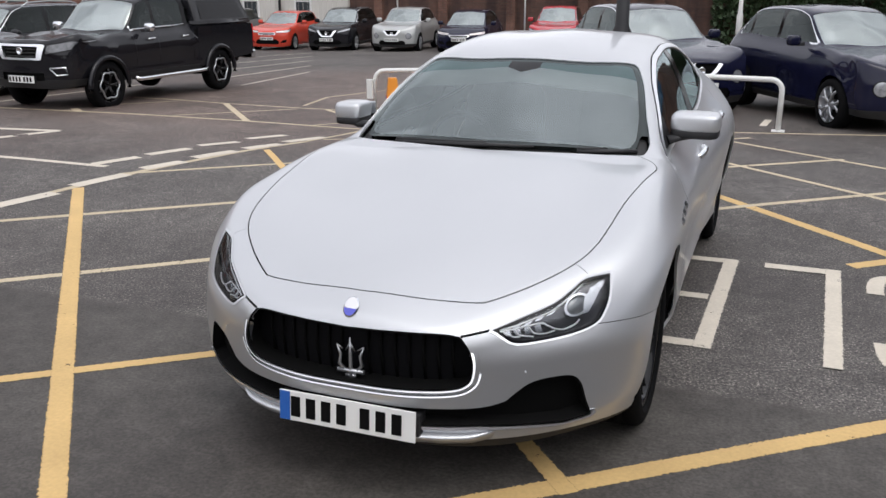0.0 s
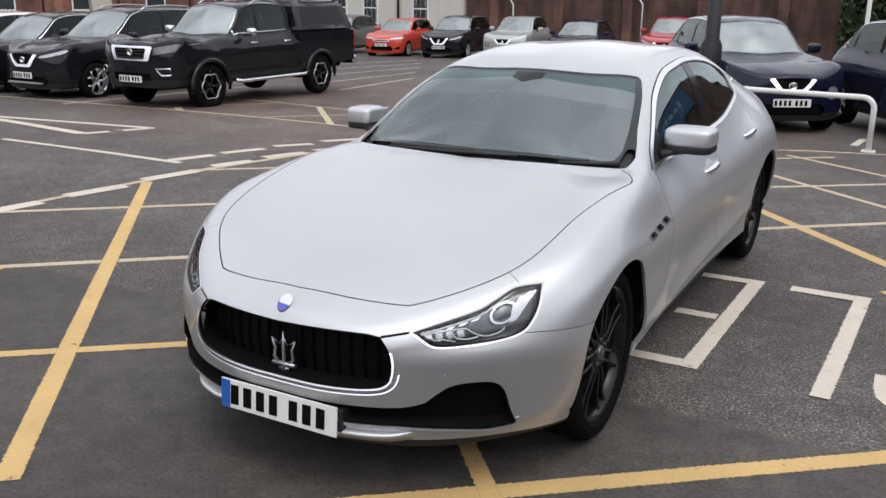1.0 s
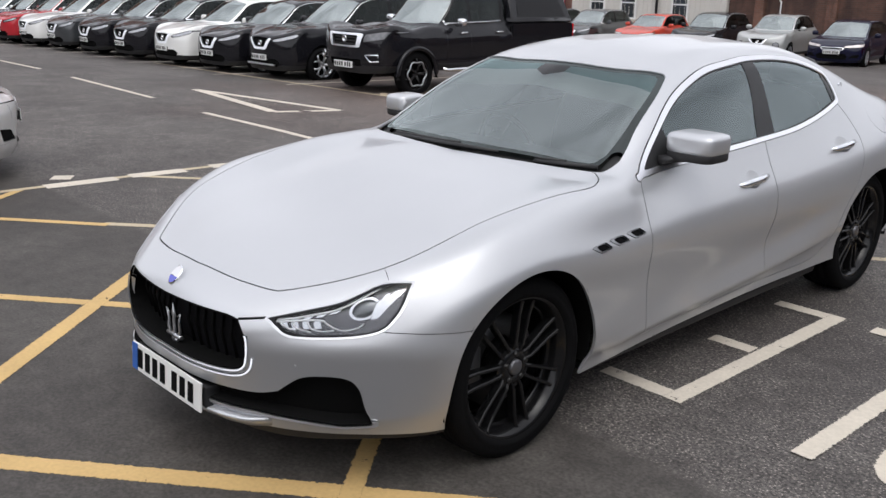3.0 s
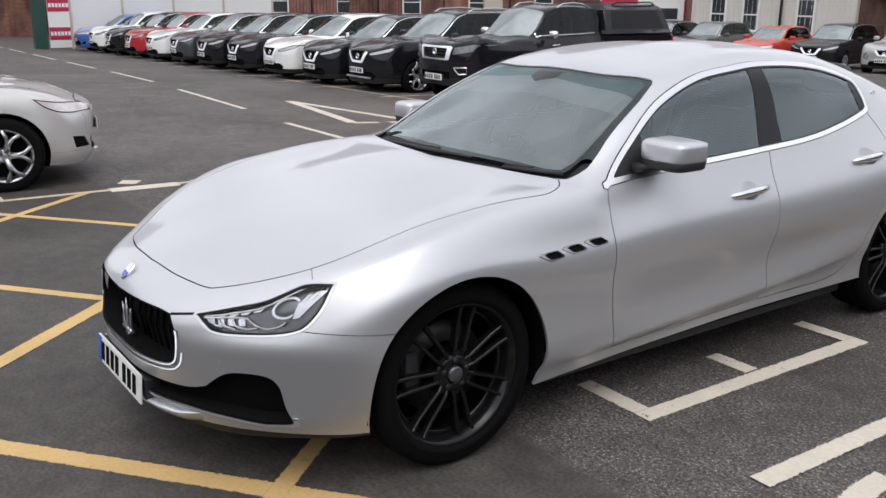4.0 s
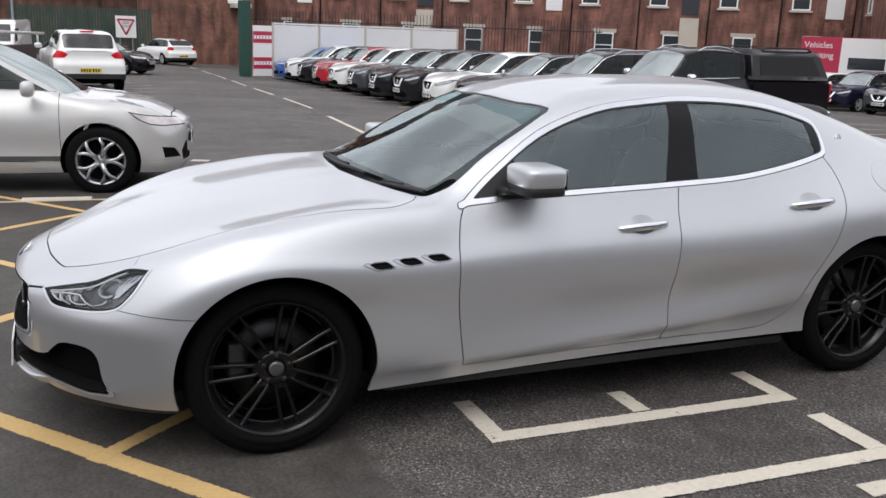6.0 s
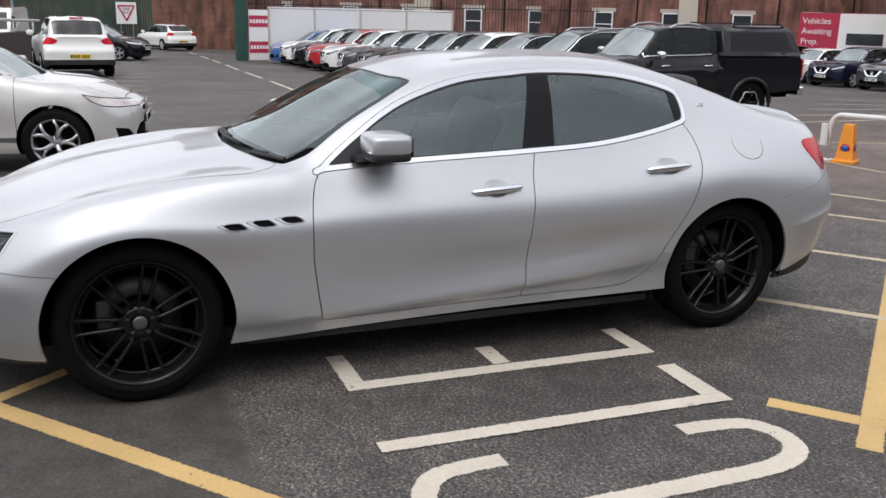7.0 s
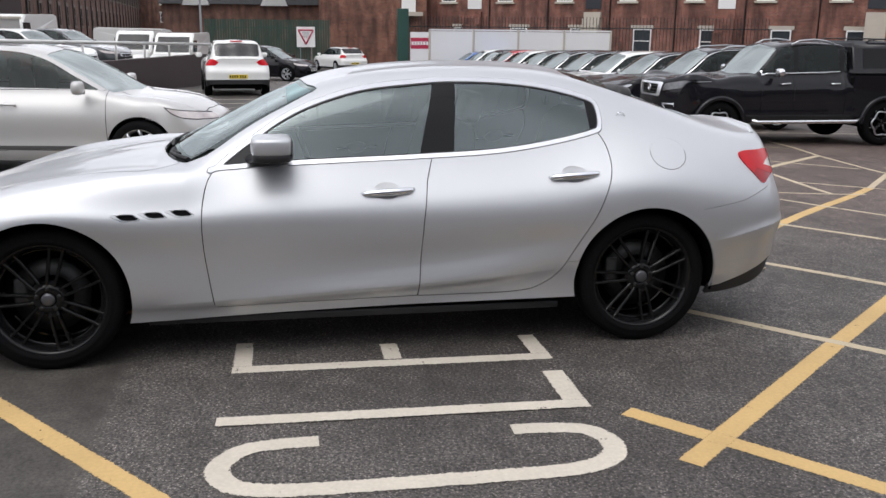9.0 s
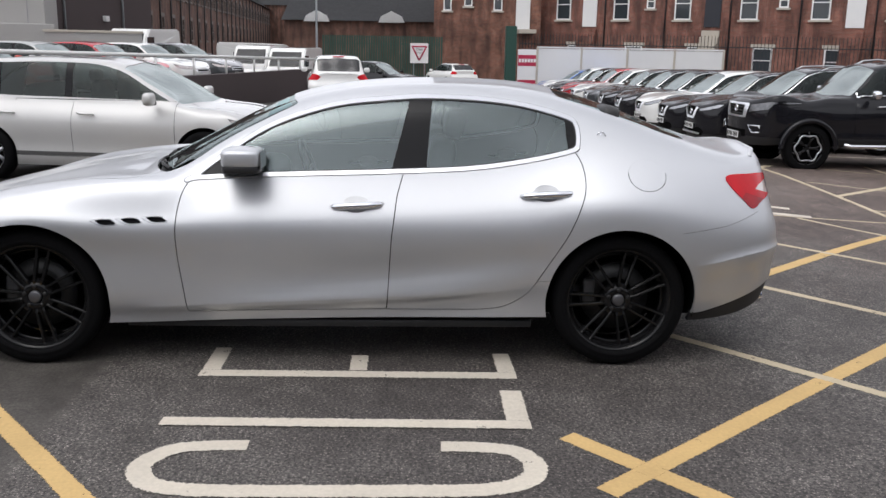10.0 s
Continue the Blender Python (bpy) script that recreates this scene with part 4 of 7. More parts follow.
def build_saloon():
    car = tagged(empty("saloon_car"), "silver metallic four-door sports saloon with black wheels on yellow hatching", "car")
    p = SALOON.patch(0, 10)
    gaps = []
    # normals of the bumpers' lower faces bent, as if tucked in, to shade them
    low = np.clip((np.where(p.v[:, 1] < 0, .57, .62) - p.v[:, 2]) / .06, 0, 1) * np.clip((np.abs(p.v[:, 1]) - 1.80) / .15, 0, 1)
    p.n = p.n + np.stack([0 * low, 0 * low, low * (np.clip(p.n[:, 2], -.36, -.24) - p.n[:, 2])], 1)
    nose_y = lambda x, z: min((abs(v[0] - abs(x)) + abs(v[2] - z), v[1]) for v in FRONT_LOW)[1]
    FRONT_LOW = p.v[(p.v[:, 1] < -1.7) & (np.abs(p.v[:, 2] - .268) < .03)]
    # a finer sheet where small shapes are cut
    p = p.refined(lambda c: (c[:, 1] > -1.25) & (c[:, 1] < -.74) & (c[:, 2] > .71) & (c[:, 2] < .80) & (c[:, 0] > .8), 2)
    p = p.refined(lambda c: (c[:, 1] < -1.84) & (c[:, 2] > .24) & (c[:, 2] < .79))
    # pressed folds: along the doors above the sill, and across the rear bumper
    for ys, zs, h, w, foot in (((-1.0, -.525, .257, .619, 1.06), (.317, .335, .371, .395, .43), .007, .05, .16), ((1.86, 1.925, 2.054, 2.19, 2.318, 2.40), (.552, .565, .590, .610, .618, .622), .012, .05, .13)):
        line = lambda v: v[:, 2] - np.interp(v[:, 1], ys, zs)
        p = p.refined(lambda c: (c[:, 0] > .3) & (c[:, 1] > ys[0] - .02) & (c[:, 1] < ys[-1] + .03) & (np.abs(line(c) - .02) < .05), 2)
        u = line(p.v)
        fade = np.clip((p.v[:, 1] - ys[0]) / .12, 0, 1) * (np.clip((ys[-1] - p.v[:, 1]) / .2, 0, 1) if ys[0] < 0 else 1) * np.clip((p.v[:, 0] - .25) / .3, 0, 1)
        up, down = np.clip(1 - u / w, 0, 1), np.clip(1 + u / foot, 0, 1)
        p.v = p.v + p.n * (h * fade * np.where(u > 0, up ** 2, down ** 2 * (3 - 2 * down)))[:, None]
        tilt = fade * np.where(u > 0, 2 * h / w * up, -h / foot * 6 * down * (1 - down))
        p.n = p.n + np.stack([0 * tilt, 0 * tilt, tilt], 1)
        p.n = p.n / np.linalg.norm(p.n, axis=1, keepdims=True)
    # wheel arches
    for y in (-1.499, 1.499):
        _, p = p.split(np.where(p.v[:, 0] > .5, np.hypot(p.v[:, 1] - y, p.v[:, 2] - .352) - ARCH, 1))
    # side glass and its bright frame
    frame_p, glass_zone, p = banded(p, lambda q: in_yz(q, DLO), -.011, .009)
    shadow_gap, _, p = banded(p, lambda q: in_yz(q, DLO), .009, .0125)
    both_sides("trim_gap", shadow_gap.offset(-.005), GAP, car)
    raised = frame_p.offset(.004)
    raised.n = raised.n + np.array((0, 0, .55))
    both_sides("window_trim", raised.rim(.008), BRIGHT_TRIM, car, "bright chrome window surround")
    seal, glass_zone = glass_zone.split(-.017 - in_yz(glass_zone, DLO))
    both_sides("window_seal", seal.offset(-.001).rim(.006), BLACK_PLASTIC, car)
    pill, g = glass_zone.split(in_yz(glass_zone, B_PILLAR))
    strip, g = g.split(in_yz(g, QUARTER_STRIP))
    corner, g = g.split(in_yz(g, MIRROR_CORNER))
    front_g, rear_g = g.split(g.v[:, 1] - .40)
    both_sides("door_pillar", pill.offset(-.002).rim(.008), CLEAR_GLASS_FRAME, car, "gloss black door pillar")
    both_sides("quarter_strip", strip.offset(-.002).rim(.008), CLEAR_GLASS_FRAME, car)
    both_sides("mirror_corner", corner.offset(-.002).rim(.008), BLACK_PLASTIC, car)
    both_sides("front_side_window", front_g.offset(-.004), SIDE_GLASS, car, "tinted side window")
    both_sides("rear_side_window", rear_g.offset(-.004), SIDE_GLASS, car, "tinted side window")
    # lamps, grille and intakes
    lamp, p = p.split(in_xz(p, LAMP))
    grille, p = p.split(in_xz(p, mirror_loop(GRILLE)))
    intake, p = p.split(in_xz(p, mirror_loop(INTAKE)))
    tail, p = p.split(np.where(p.v[:, 1] > 1.9, in_yz(p, TAIL_LAMP), 1))
    valance, p = p.split(np.where(p.v[:, 1] > 1.5, p.v[:, 2] - np.interp(p.v[:, 1], (1.85, 1.95, 2.42, 2.6), (.285, .295, .430, .455)), 1))
    part("rear_valance", valance.offset(-.006).both().rim(.02), BLACK_PLASTIC, car, "black lower rear bumper")
    # the chin's dark underside is put in as black plastic
    chin, p = p.split(np.where(p.v[:, 1] < -1.85, p.v[:, 2] - .232, 1))
    part("front_splitter", chin.offset(-.004).both().rim(.02), BLACK_PLASTIC, car, "chin of the front bumper, its shade painted black")
    # bright lip round the lower half of the grille
    edge_f = lambda q: np.where(q.v[:, 2] < .57, in_xz(q, mirror_loop(GRILLE)), 1)
    lip, p = p.split(edge_f(p) - .006)
    between, p = p.split(edge_f(p) - .020)
    outer_lip, p = p.split(np.where(p.v[:, 2] < .50, edge_f(p), 1) - .026)
    for strip, lift in ((lip, .006), (outer_lip, .004)):
        strip = strip.offset(lift)
        strip.n = strip.n + np.array((0, 0, .7))
        part("grille_surround", strip.both().rim(.025), BRIGHT_TRIM, car, "thin chrome lip under the grille")
    part("grille_surround", between.offset(-.003).both().rim(.02), SILVER, car)
    # silver blade standing out under the intake, with stepped ends
    bm = bmesh.new()
    rows = []
    for x in np.linspace(-.50, .50, 41):
        end = max(0, abs(x) - .42) / .08
        y, z = nose_y(x, .268) - .030 * (1 - end ** 2), .266 + .010 * end
        rows.append([bm.verts.new(c) for c in ((x, y + .085, z + .010), (x, y + .012, z + .0045), (x, y + .003, z + .002), (x, y, z - .003), (x, y + .004, z - .010), (x, y + .03, z - .034), (x, y + .085, z - .036))])
    for a, b in zip(rows, rows[1:]):
        for k in range(7):
            bm.faces.new((a[k], b[k], b[(k + 1) % 7], a[(k + 1) % 7]))
    bm.faces.new(rows[0]); bm.faces.new(rows[-1][::-1])
    bmesh.ops.recalc_face_normals(bm, faces=bm.faces)
    for f in bm.faces:
        f.smooth = len(f.verts) == 4
    part("splitter_blade", bm, SILVER, car, "silver blade along the front lip")
    flange, p = p.split(in_xz(p, LAMP) - .007)
    flange = flange.offset(.002)
    flange.n = flange.n + np.array((0, 0, .5))
    both_sides("lamp_flange", flange.rim(.01), SILVER, car)
    # highlight of the silver lip put in as chrome with upturned normals
    low_lip, p = p.split(np.where((p.v[:, 2] < .31) & (p.v[:, 1] < -1.9), in_xz(p, mirror_loop(INTAKE)) - .012, 1))
    low_lip = low_lip.offset(.006)
    low_lip.n = low_lip.n + np.array((0, 0, .45))
    part("intake_lip", low_lip.both().rim(.02), BRIGHT_TRIM, car, "highlight on the lip below the lower intake")
    back = grille.both()
    part("grille", Patch(back.v + np.array((0, .09, 0)), back.n, back.t), MESH_BLACK, car)
    part("grille_frame", grille.split(-.005 - in_xz(grille, mirror_loop(GRILLE)))[0].both().rim(.09, (0, 1, 0)), GAP, car)
    bm = bmesh.new()
    for k in range(15):
        x = -.35 + .05 * k
        if abs(x) < .02:
            continue
        zt, zb = .620, .430 + .55 * max(0, abs(x) - .2) ** 1.8
        tube([(x, -2.355 + .30 * x * x, zt), (x, -2.375 + .30 * x * x, (zt + zb) / 2), (x, -2.355 + .30 * x * x, zb)], .006, 6, bm)
    part("grille_mesh", bm, GAP, car)
    part("lower_intake", intake.offset(-.05).both(), GAP, car)
    part("intake_edge", intake.split(-.005 - in_xz(intake, mirror_loop(INTAKE)))[0].both().rim(.05), GAP, car)
    bm = bmesh.new()
    for z in (.315, .332, .349):
        tube([(-.5, -2.24, z), (-.3, -2.33, z), (0, -2.365, z), (.3, -2.33, z), (.5, -2.24, z)], .004, 6, bm)
    part("intake_mesh", bm, BLACK_PLASTIC, car)
    # headlamps: housing, bright guides, projector, clear lens
    def moved(x, z):
        """Carries a place in an upright lamp outline over to the lamp's own outline."""
        lo = np.interp(x, (.455, .478, .51, .60, .70, .766, .79), (.600, .565, .552, .562, .583, .610, .65))
        hi = np.interp(x, (.452, .55, .64, .71, .79), (.616, .648, .688, .735, .756))
        xx = .79 - (.79 - x) * .92
        lo2 = np.interp(xx, (.490, .513, .545, .60, .71, .774, .795), (.625, .608, .587, .583, .594, .616, .655))
        hi2 = np.interp(xx, (.474, .566, .64, .68, .72, .79), (.632, .663, .690, .719, .749, .758))
        return xx, lo2 + (z - lo) / max(hi - lo, .01) * (hi2 - lo2)

    slant = lambda x, z, w, h, d: [(x, z), (x + w, z + .25 * w), (x + w + d, z + h + .25 * w), (x + d, z + h)]
    top_edge = lambda x: float(np.interp(x, (.452, .55, .64, .71, .79), (.616, .648, .688, .735, .756)))
    def inside_lamp(x, z):
        d = np.hypot(lamp.v[:, 0] - x, lamp.v[:, 2] - z)
        k = np.argsort(d)[:6]
        w = 1 / (d[k] + .001)
        n = (lamp.n[k] * w[:, None]).sum(0)
        return np.array((x, (lamp.v[k, 1] * w).sum() / w.sum(), z)) - n / np.linalg.norm(n) * .010

    guides = [[inside_lamp(*moved(*c)) for c in smooth_loop(q, False)] for q in (
        [(.475, .603), (.552, .630), (.638, .666), (.676, .697), (.718, .735), (.769, .747)],
        [(.475, .590), (.528, .609), (.600, .622), (.624, .612), (.648, .600), (.677, .597), (.710, .611), (.722, .626)],
        [(.488, .593), (.502, .578), (.543, .576)], [(.526, .602), (.541, .583), (.586, .577)], [(.567, .609), (.586, .589), (.615, .585), (.648, .593)])]
    outer = [(.727, .694), (.764, .738), (.783, .738), (.752, .648), (.734, .640)]
    loops = [slant(.512 + .034 * k, top_edge(.512 + .034 * k) - .032, .021, .018, .010) for k in range(4)]
    loops += [slant(.500 + .031 * k, .572 + .006 * k, .019, .026, -.012) for k in range(4)]
    loops += [slant(.735 + .017 * k, .695 + .010 * k, .009, .026, .004) for k in range(3)]
    loops, outer = [[moved(*c) for c in q] for q in loops], [moved(*c) for c in outer]
    PX, PZ = .712, .680
    circle = [(PX + .036 * math.cos(a), PZ + .036 * math.sin(a)) for a in np.linspace(0, 2 * math.pi, 40, endpoint=False)]
    for s in (1, -1):
        side = (lambda q: q) if s > 0 else (lambda q: q.mirrored())
        back = lamp
        bits, lines = [], []
        for path in guides:
            lines.append(tube([(s * c[0], c[1], c[2]) for c in path], .0032, 6))
        for loop in loops:
            bit, back = back.split(in_xz(back, loop))
            bits.append(bit)
        pale, back = back.split(in_xz(back, outer))
        disc, back = back.split(in_xz(back, circle))
        ring, disc = disc.split(-.007 - in_xz(disc, circle))
        h = part("headlamp", side(back.offset(-.024)), LAMP_BLACK, car, "clear headlamp with bright guides and dark edge")
        for bit in bits:
            if len(bit.t):
                part("reflector", side(bit.offset(-.013).rim(.010)), LAMP_CHROME, h)
        for bit in lines:
            part("light_guide", bit, GUIDE, h)
        part("side_reflector", side(pale.offset(-.016).rim(.008)), LAMP_CHROME, h)
        pr = part("projector", side(ring.offset(-.009).rim(.014)), LAMP_CHROME, h)
        centre = np.array((PX, 0, PZ))
        bulge = np.maximum(0, 1 - (np.hypot(disc.v[:, 0] - PX, disc.v[:, 2] - PZ) / .030) ** 2)
        ball = Patch(disc.v - disc.n * (.022 - .014 * bulge)[:, None], disc.n + (disc.v - centre) * (1, 0, 1) * 14, disc.t)
        part("projector_glass", side(ball), PROJECTOR, h)
        edge = lamp.split(-.007 - in_xz(lamp, LAMP))[0].offset(-.001).rim(.03)
        part("lamp_bezel", side(edge), CLEAR_GLASS_FRAME, h)
        part("lens", side(lamp.offset(-.002)), LENS, h)
    # tail lamps
    pale, red = tail.split(np.maximum(2.225 - tail.v[:, 1], np.abs(tail.v[:, 2] - .932) - .30 * (tail.v[:, 1] - 2.225) - .004))
    for q, r in ((red, pale), (red.mirrored(), pale.mirrored())):
        low, q = q.split(np.maximum(q.v[:, 2] - .905 + .35 * (q.v[:, 1] - 2.19), q.v[:, 2] - .925 + .9 * (2.17 - q.v[:, 1])))
        t = part("tail_lamp", q.offset(.004).rim(.02), RED_LENS, car, "red tail lamp")
        part("lower_lens", low.offset(.003).rim(.02), DEEP_RED, t, "deep red lower lens")
        part("lens", r.offset(.004).rim(.02), PALE_LENS, t)
    # vents in the wing
    for k in range(3):
        vent, p = p.split(in_yz(p, vent_loop(k)))
        rim_p, face_p = vent.split(-.0016 - in_yz(vent, vent_loop(k)))
        hole, bezel = face_p.split(in_yz(face_p, vent_loop(k, True)))
        for turn in ((lambda q: q), (lambda q: q.mirrored())):
            b = bezel.offset(.002)
            v = part("wing_vent", turn(b.rim(.012)), VENT_SILVER, car, "dark slanted vent with satin silver edge")
            part("recess", turn(hole.offset(-.010)), MESH_BLACK, v)
            part("shadow_edge", turn(rim_p.offset(-.004)), GAP, v)
    # door handle cups
    for y, z in ((.135, .842), (1.10, .908)):
        loop = [(y - .005 + .068 * math.cos(a), z + .006 + .040 * math.sin(a)) for a in np.linspace(0, 2 * math.pi, 32, endpoint=False)]
        cup, p = p.split(in_yz(p, loop))
        dd = -in_yz(cup, loop)
        deep = Patch(cup.v - cup.n * np.minimum(dd * .9, .024)[:, None], cup.n + np.array((0, 0, 1.0)) * np.clip((z - cup.v[:, 2:3]) * -22, -.6, .6) * (1, 1, 1), cup.t)
        cups = both_sides("handle_cup", deep, SILVER, car)
        for s in (1, -1):
            bm = bmesh.new()
            pts = [(s * (x), y + dy, z + dz) for x, dy, dz in ((.900, -.138, -.009), (.914, -.112, -.007), (.925, -.03, 0), (.925, .05, .004), (.913, .115, .008), (.897, .134, .009))]
            pts = [(a - s * (.022 if y < 1 else .018), b, c) for a, b, c in pts]
            tube(pts, [.008, .016, .0195, .0195, .016, .008], 12, bm, 1.0)
            part("door_handle", bm, CHROME, car, "polished chrome door handle")
    # fuel flap, doors, bumper joints, bonnet
    flap, p, g1 = grooved(p, lambda q: np.where(q.v[:, 1] > 1.3, in_yz(q, FUEL) * (1 + 6 * np.clip((q.v[:, 2] - 1.02) / .03, 0, 1)), 1), .0015)
    gaps += [g1, g1.mirrored()]
    both_sides("filler_flap", flap.rim(.01), SILVER, car)
    for name, loop in (("front_door", DOOR_FRONT), ("rear_door", DOOR_REAR)):
        d, p, g1 = grooved(p, lambda q: np.where(q.v[:, 0] > .6, in_yz(q, loop), 1), .0024)
        gaps += [g1, g1.mirrored()]
        both_sides(name, d.rim(.012), SILVER, car, "silver door")
    for y0, y1, z0, z1 in ((-2.13, -1.80, .615, .598), (.98, 1.2, .462, .474)):
        here, p = p.split(np.where((p.v[:, 0] > .6) & (np.abs(p.v[:, 2] - z0) < .1), np.maximum(y0 - p.v[:, 1], p.v[:, 1] - y1), 1))
        lower, upper, g1 = grooved(here, lambda q: q.v[:, 2] - np.interp(q.v[:, 1], (y0, y1), (z0, z1)), .0015)
        gaps += [g1, g1.mirrored()]
        p = joined(p, lower, upper)
    here, p = p.split(np.where((p.v[:, 0] > .6) & (np.abs(p.v[:, 2] - .77) < .09), np.maximum(1.79 - p.v[:, 1], p.v[:, 1] - 2.23), 1))
    lower, upper, g1 = grooved(here, lambda q: q.v[:, 2] - np.interp(q.v[:, 1], (1.79, 1.91, 2.04, 2.23), (.727, .742, .761, .818)), .0012)
    gaps += [g1, g1.mirrored()]
    p = joined(p, lower, upper)
    here, p = p.split(np.where((p.v[:, 1] < -1.9) & (np.abs(p.v[:, 2] - .625) < .05), np.maximum(.386 - p.v[:, 0], p.v[:, 0] - .480), 1))
    lower, upper, g1 = grooved(here, lambda q: q.v[:, 2] - np.interp(q.v[:, 0], (.386, .480), (.6185, .634)), .004, .014)
    gaps += [g1, g1.mirrored()]
    p = joined(p, lower, upper)
    here, p = p.split(np.where((p.v[:, 1] < -1.9) & (p.v[:, 2] > .74), np.maximum(.668 - p.v[:, 0], p.v[:, 0] - .722), 1))
    lower, upper, g1 = grooved(here, lambda q: q.v[:, 1] - np.interp(q.v[:, 0], (.668, .722), (-1.966, -1.993)), .0012)
    gaps += [g1, g1.mirrored()]
    p = joined(p, lower, upper)
    loop = mirror_loop(HOOD)
    hood, p, g1 = grooved(p, lambda q: in_xy(q, loop), .0026)
    gaps += [g1.both()]
    part("bonnet", hood.both().rim(.012), SILVER, car, "silver bonnet")
    screen, p = p.split(in_xy(p, mirror_loop(SCREEN)))
    # the dark well with the wipers, behind the bonnet's raised edge
    well, screen = screen.split(np.where(screen.v[:, 1] < -.70, in_xy(screen, SCREEN[:61], False) - .05, 1))
    part("cowl", well.offset(-.03).both().rim(.02), BLACK_PLASTIC, car, "black scuttle panel under the wipers")
    band, screen = screen.split(np.interp(screen.v[:, 1], (-.80, -.60, -.3, -.2), (-.072, -.036, -.032, -.028)) - in_xy(screen, mirror_loop(SCREEN)))
    mount, screen = screen.split(np.maximum(np.abs(screen.v[:, 0]) - .085, -.40 - screen.v[:, 1] + .6 * np.abs(screen.v[:, 0])))
    part("mirror_mount", mount.offset(-.006).both(), CLEAR_GLASS_FRAME, car)
    shade, screen = screen.split(-.345 - screen.v[:, 1])
    part("sun_band", shade.offset(-.006).both(), SHADE_GLASS, car, "tinted band along the top of the windscreen")
    part("windscreen", screen.offset(-.006).both(), CAR_GLASS, car, "windscreen reflecting a grey sky")
    part("windscreen_border", band.offset(-.006).both(), SCREEN_EDGE, car, "dark printed edge of the windscreen")
    rear, p = p.split(np.where(p.v[:, 1] > 1, in_xy(p, mirror_loop(REAR_SCREEN)), 1))
    part("rear_window", rear.offset(-.006).both(), CAR_GLASS, car)
    # roof against boot and wings
    part("body", p.both().rim(.012), SILVER, car)
    for g in gaps:
        part("panel_gap", g, GAP, car)
    # boot lip and aerial fin
    bm = bmesh.new()
    tube([(-.50, 2.27, 1.070), (-.3, 2.355, 1.094), (0, 2.385, 1.104), (.3, 2.355, 1.094), (.50, 2.27, 1.070)], .016, 8, bm, .6)
    part("boot_lip", bm, SILVER, car)
    # wheels and arches
    for y, x in ((-1.499, .782), (1.499, .785)):
        for s in (1, -1):
            saloon_wheel(car, Matrix.Translation((s * x, y, .352)) @ Matrix.Rotation(0 if s > 0 else math.pi, 4, "Z"))
            l = part("arch_liner", arch_liner(y), GAP, car)
            l.scale.x = s
    # underside and sills
    bm = bmesh.new()
    box((1.30, 4.3, .10), (0, 0, .26), .02, bm)
    part("underbody", bm, GAP, car)
    for s in (1, -1):
        bm = bmesh.new()
        box((.05, 2.10, .04), (s * .825, .0, .212), .012, bm)
        part("side_skirt", bm, BLACK_PLASTIC, car)
        bm = bmesh.new()
        # mirror: shell, dark foot and glass; the passenger's is folded forward a touch
        mx, my, mz, mw = (.90, -.425, 1.070, .235) if s > 0 else (.938, -.462, 1.047, .160)
        m = part("door_mirror", rounded((mw, .195, .098), (s * mx, my, mz + .012), 4.6), SILVER, car, "silver door mirror with black underside")
        part("mirror_base", rounded((mw - .005, .190, .052), (s * (mx - .001), my + .001, mz - .038), 4.6), BLACK_PLASTIC, m)
        bm = bmesh.new()
        tube([(s * .775, -.52, 1.0), (s * (mx - .07), my - .065, mz - .058), (s * (mx - .01), my - .025, mz - .05)], [.04, .03, .03], 8, bm, .6)
        part("mirror_foot", bm, BLACK_PLASTIC, m)
        part("mirror_glass", box((.18, .004, .085), (s * mx, my + .098, mz + .005), .001), CHROME, m)
        bm = bmesh.new()
        bar = ((.43, -.938, .992), (.56, -.897, .994), (.685, -.832, .990)) if s > 0 else ((-.47, -.946, .988), (-.10, -.972, .998), (.0, -.970, 1.002), (.23, -.948, 1.004))
        tube(bar, [.009, .012, .012, .007][:len(bar)], 6, bm)
        tube([(x, y + .014, z + .010) for x, y, z in bar[:-1]], .008, 6, bm)
        part("wiper", bm, BLACK_PLASTIC, car)
        bm = turned([(0, .045), (-.09, .045), (-.095, .038), (0, .036)], "x", 20)
        for k in (0, 1):
            e = part("exhaust_pipe", bm if k == 0 else e.data, CHROME, car)
            e.matrix_basis = Matrix.Translation((s * (.50 + .1 * k), 2.40 - .04 * k, .315)) @ Matrix.Rotation(radians(90), 4, "Z")
    # cabin
    part("cabin_floor", box((1.4, 2.3, .05), (0, .35, .36), .01), TRIM_DARK, car)
    bm = bmesh.new()
    rounded((1.42, .55, .30), (0, -.62, .80), 5, bm=bm)
    part("dashboard", bm, TRIM_DARK, car)
    for x in (.37, -.37):
        seat(car, (x, .18, .52))
    seat(car, (0, 1.02, .55), 1.24, None, True)
    bm = bmesh.new()
    ring = [(.19 * math.cos(a) - .37, -.22 - .06 * math.sin(a), .86 + .18 * math.sin(a)) for a in np.linspace(0, 2 * math.pi, 25)]
    tube(ring, .015, 8, bm)
    tube([(-.54, -.22, .86), (-.20, -.22, .86)], .016, 6, bm)
    part("steering_wheel", bm, TRIM_DARK, car)
    part("parcel_shelf", box((1.2, .5, .03), (0, 1.62, .98), .01), TRIM_DARK, car)
    part("headlining", SALOON.patch(8, 10, 175, 330).offset(-.03).both(), PALE_TRIM, car)
    bm = bmesh.new()
    rounded((.22, .05, .07), (0, -.33, 1.25), 3, 16, 10, bm)
    part("rear_view_mirror", bm, BLACK_PLASTIC, car)
    # plate, badges
    number_plate(car, pose(0, -2.452, .305, -4), PLATE_WHITE)
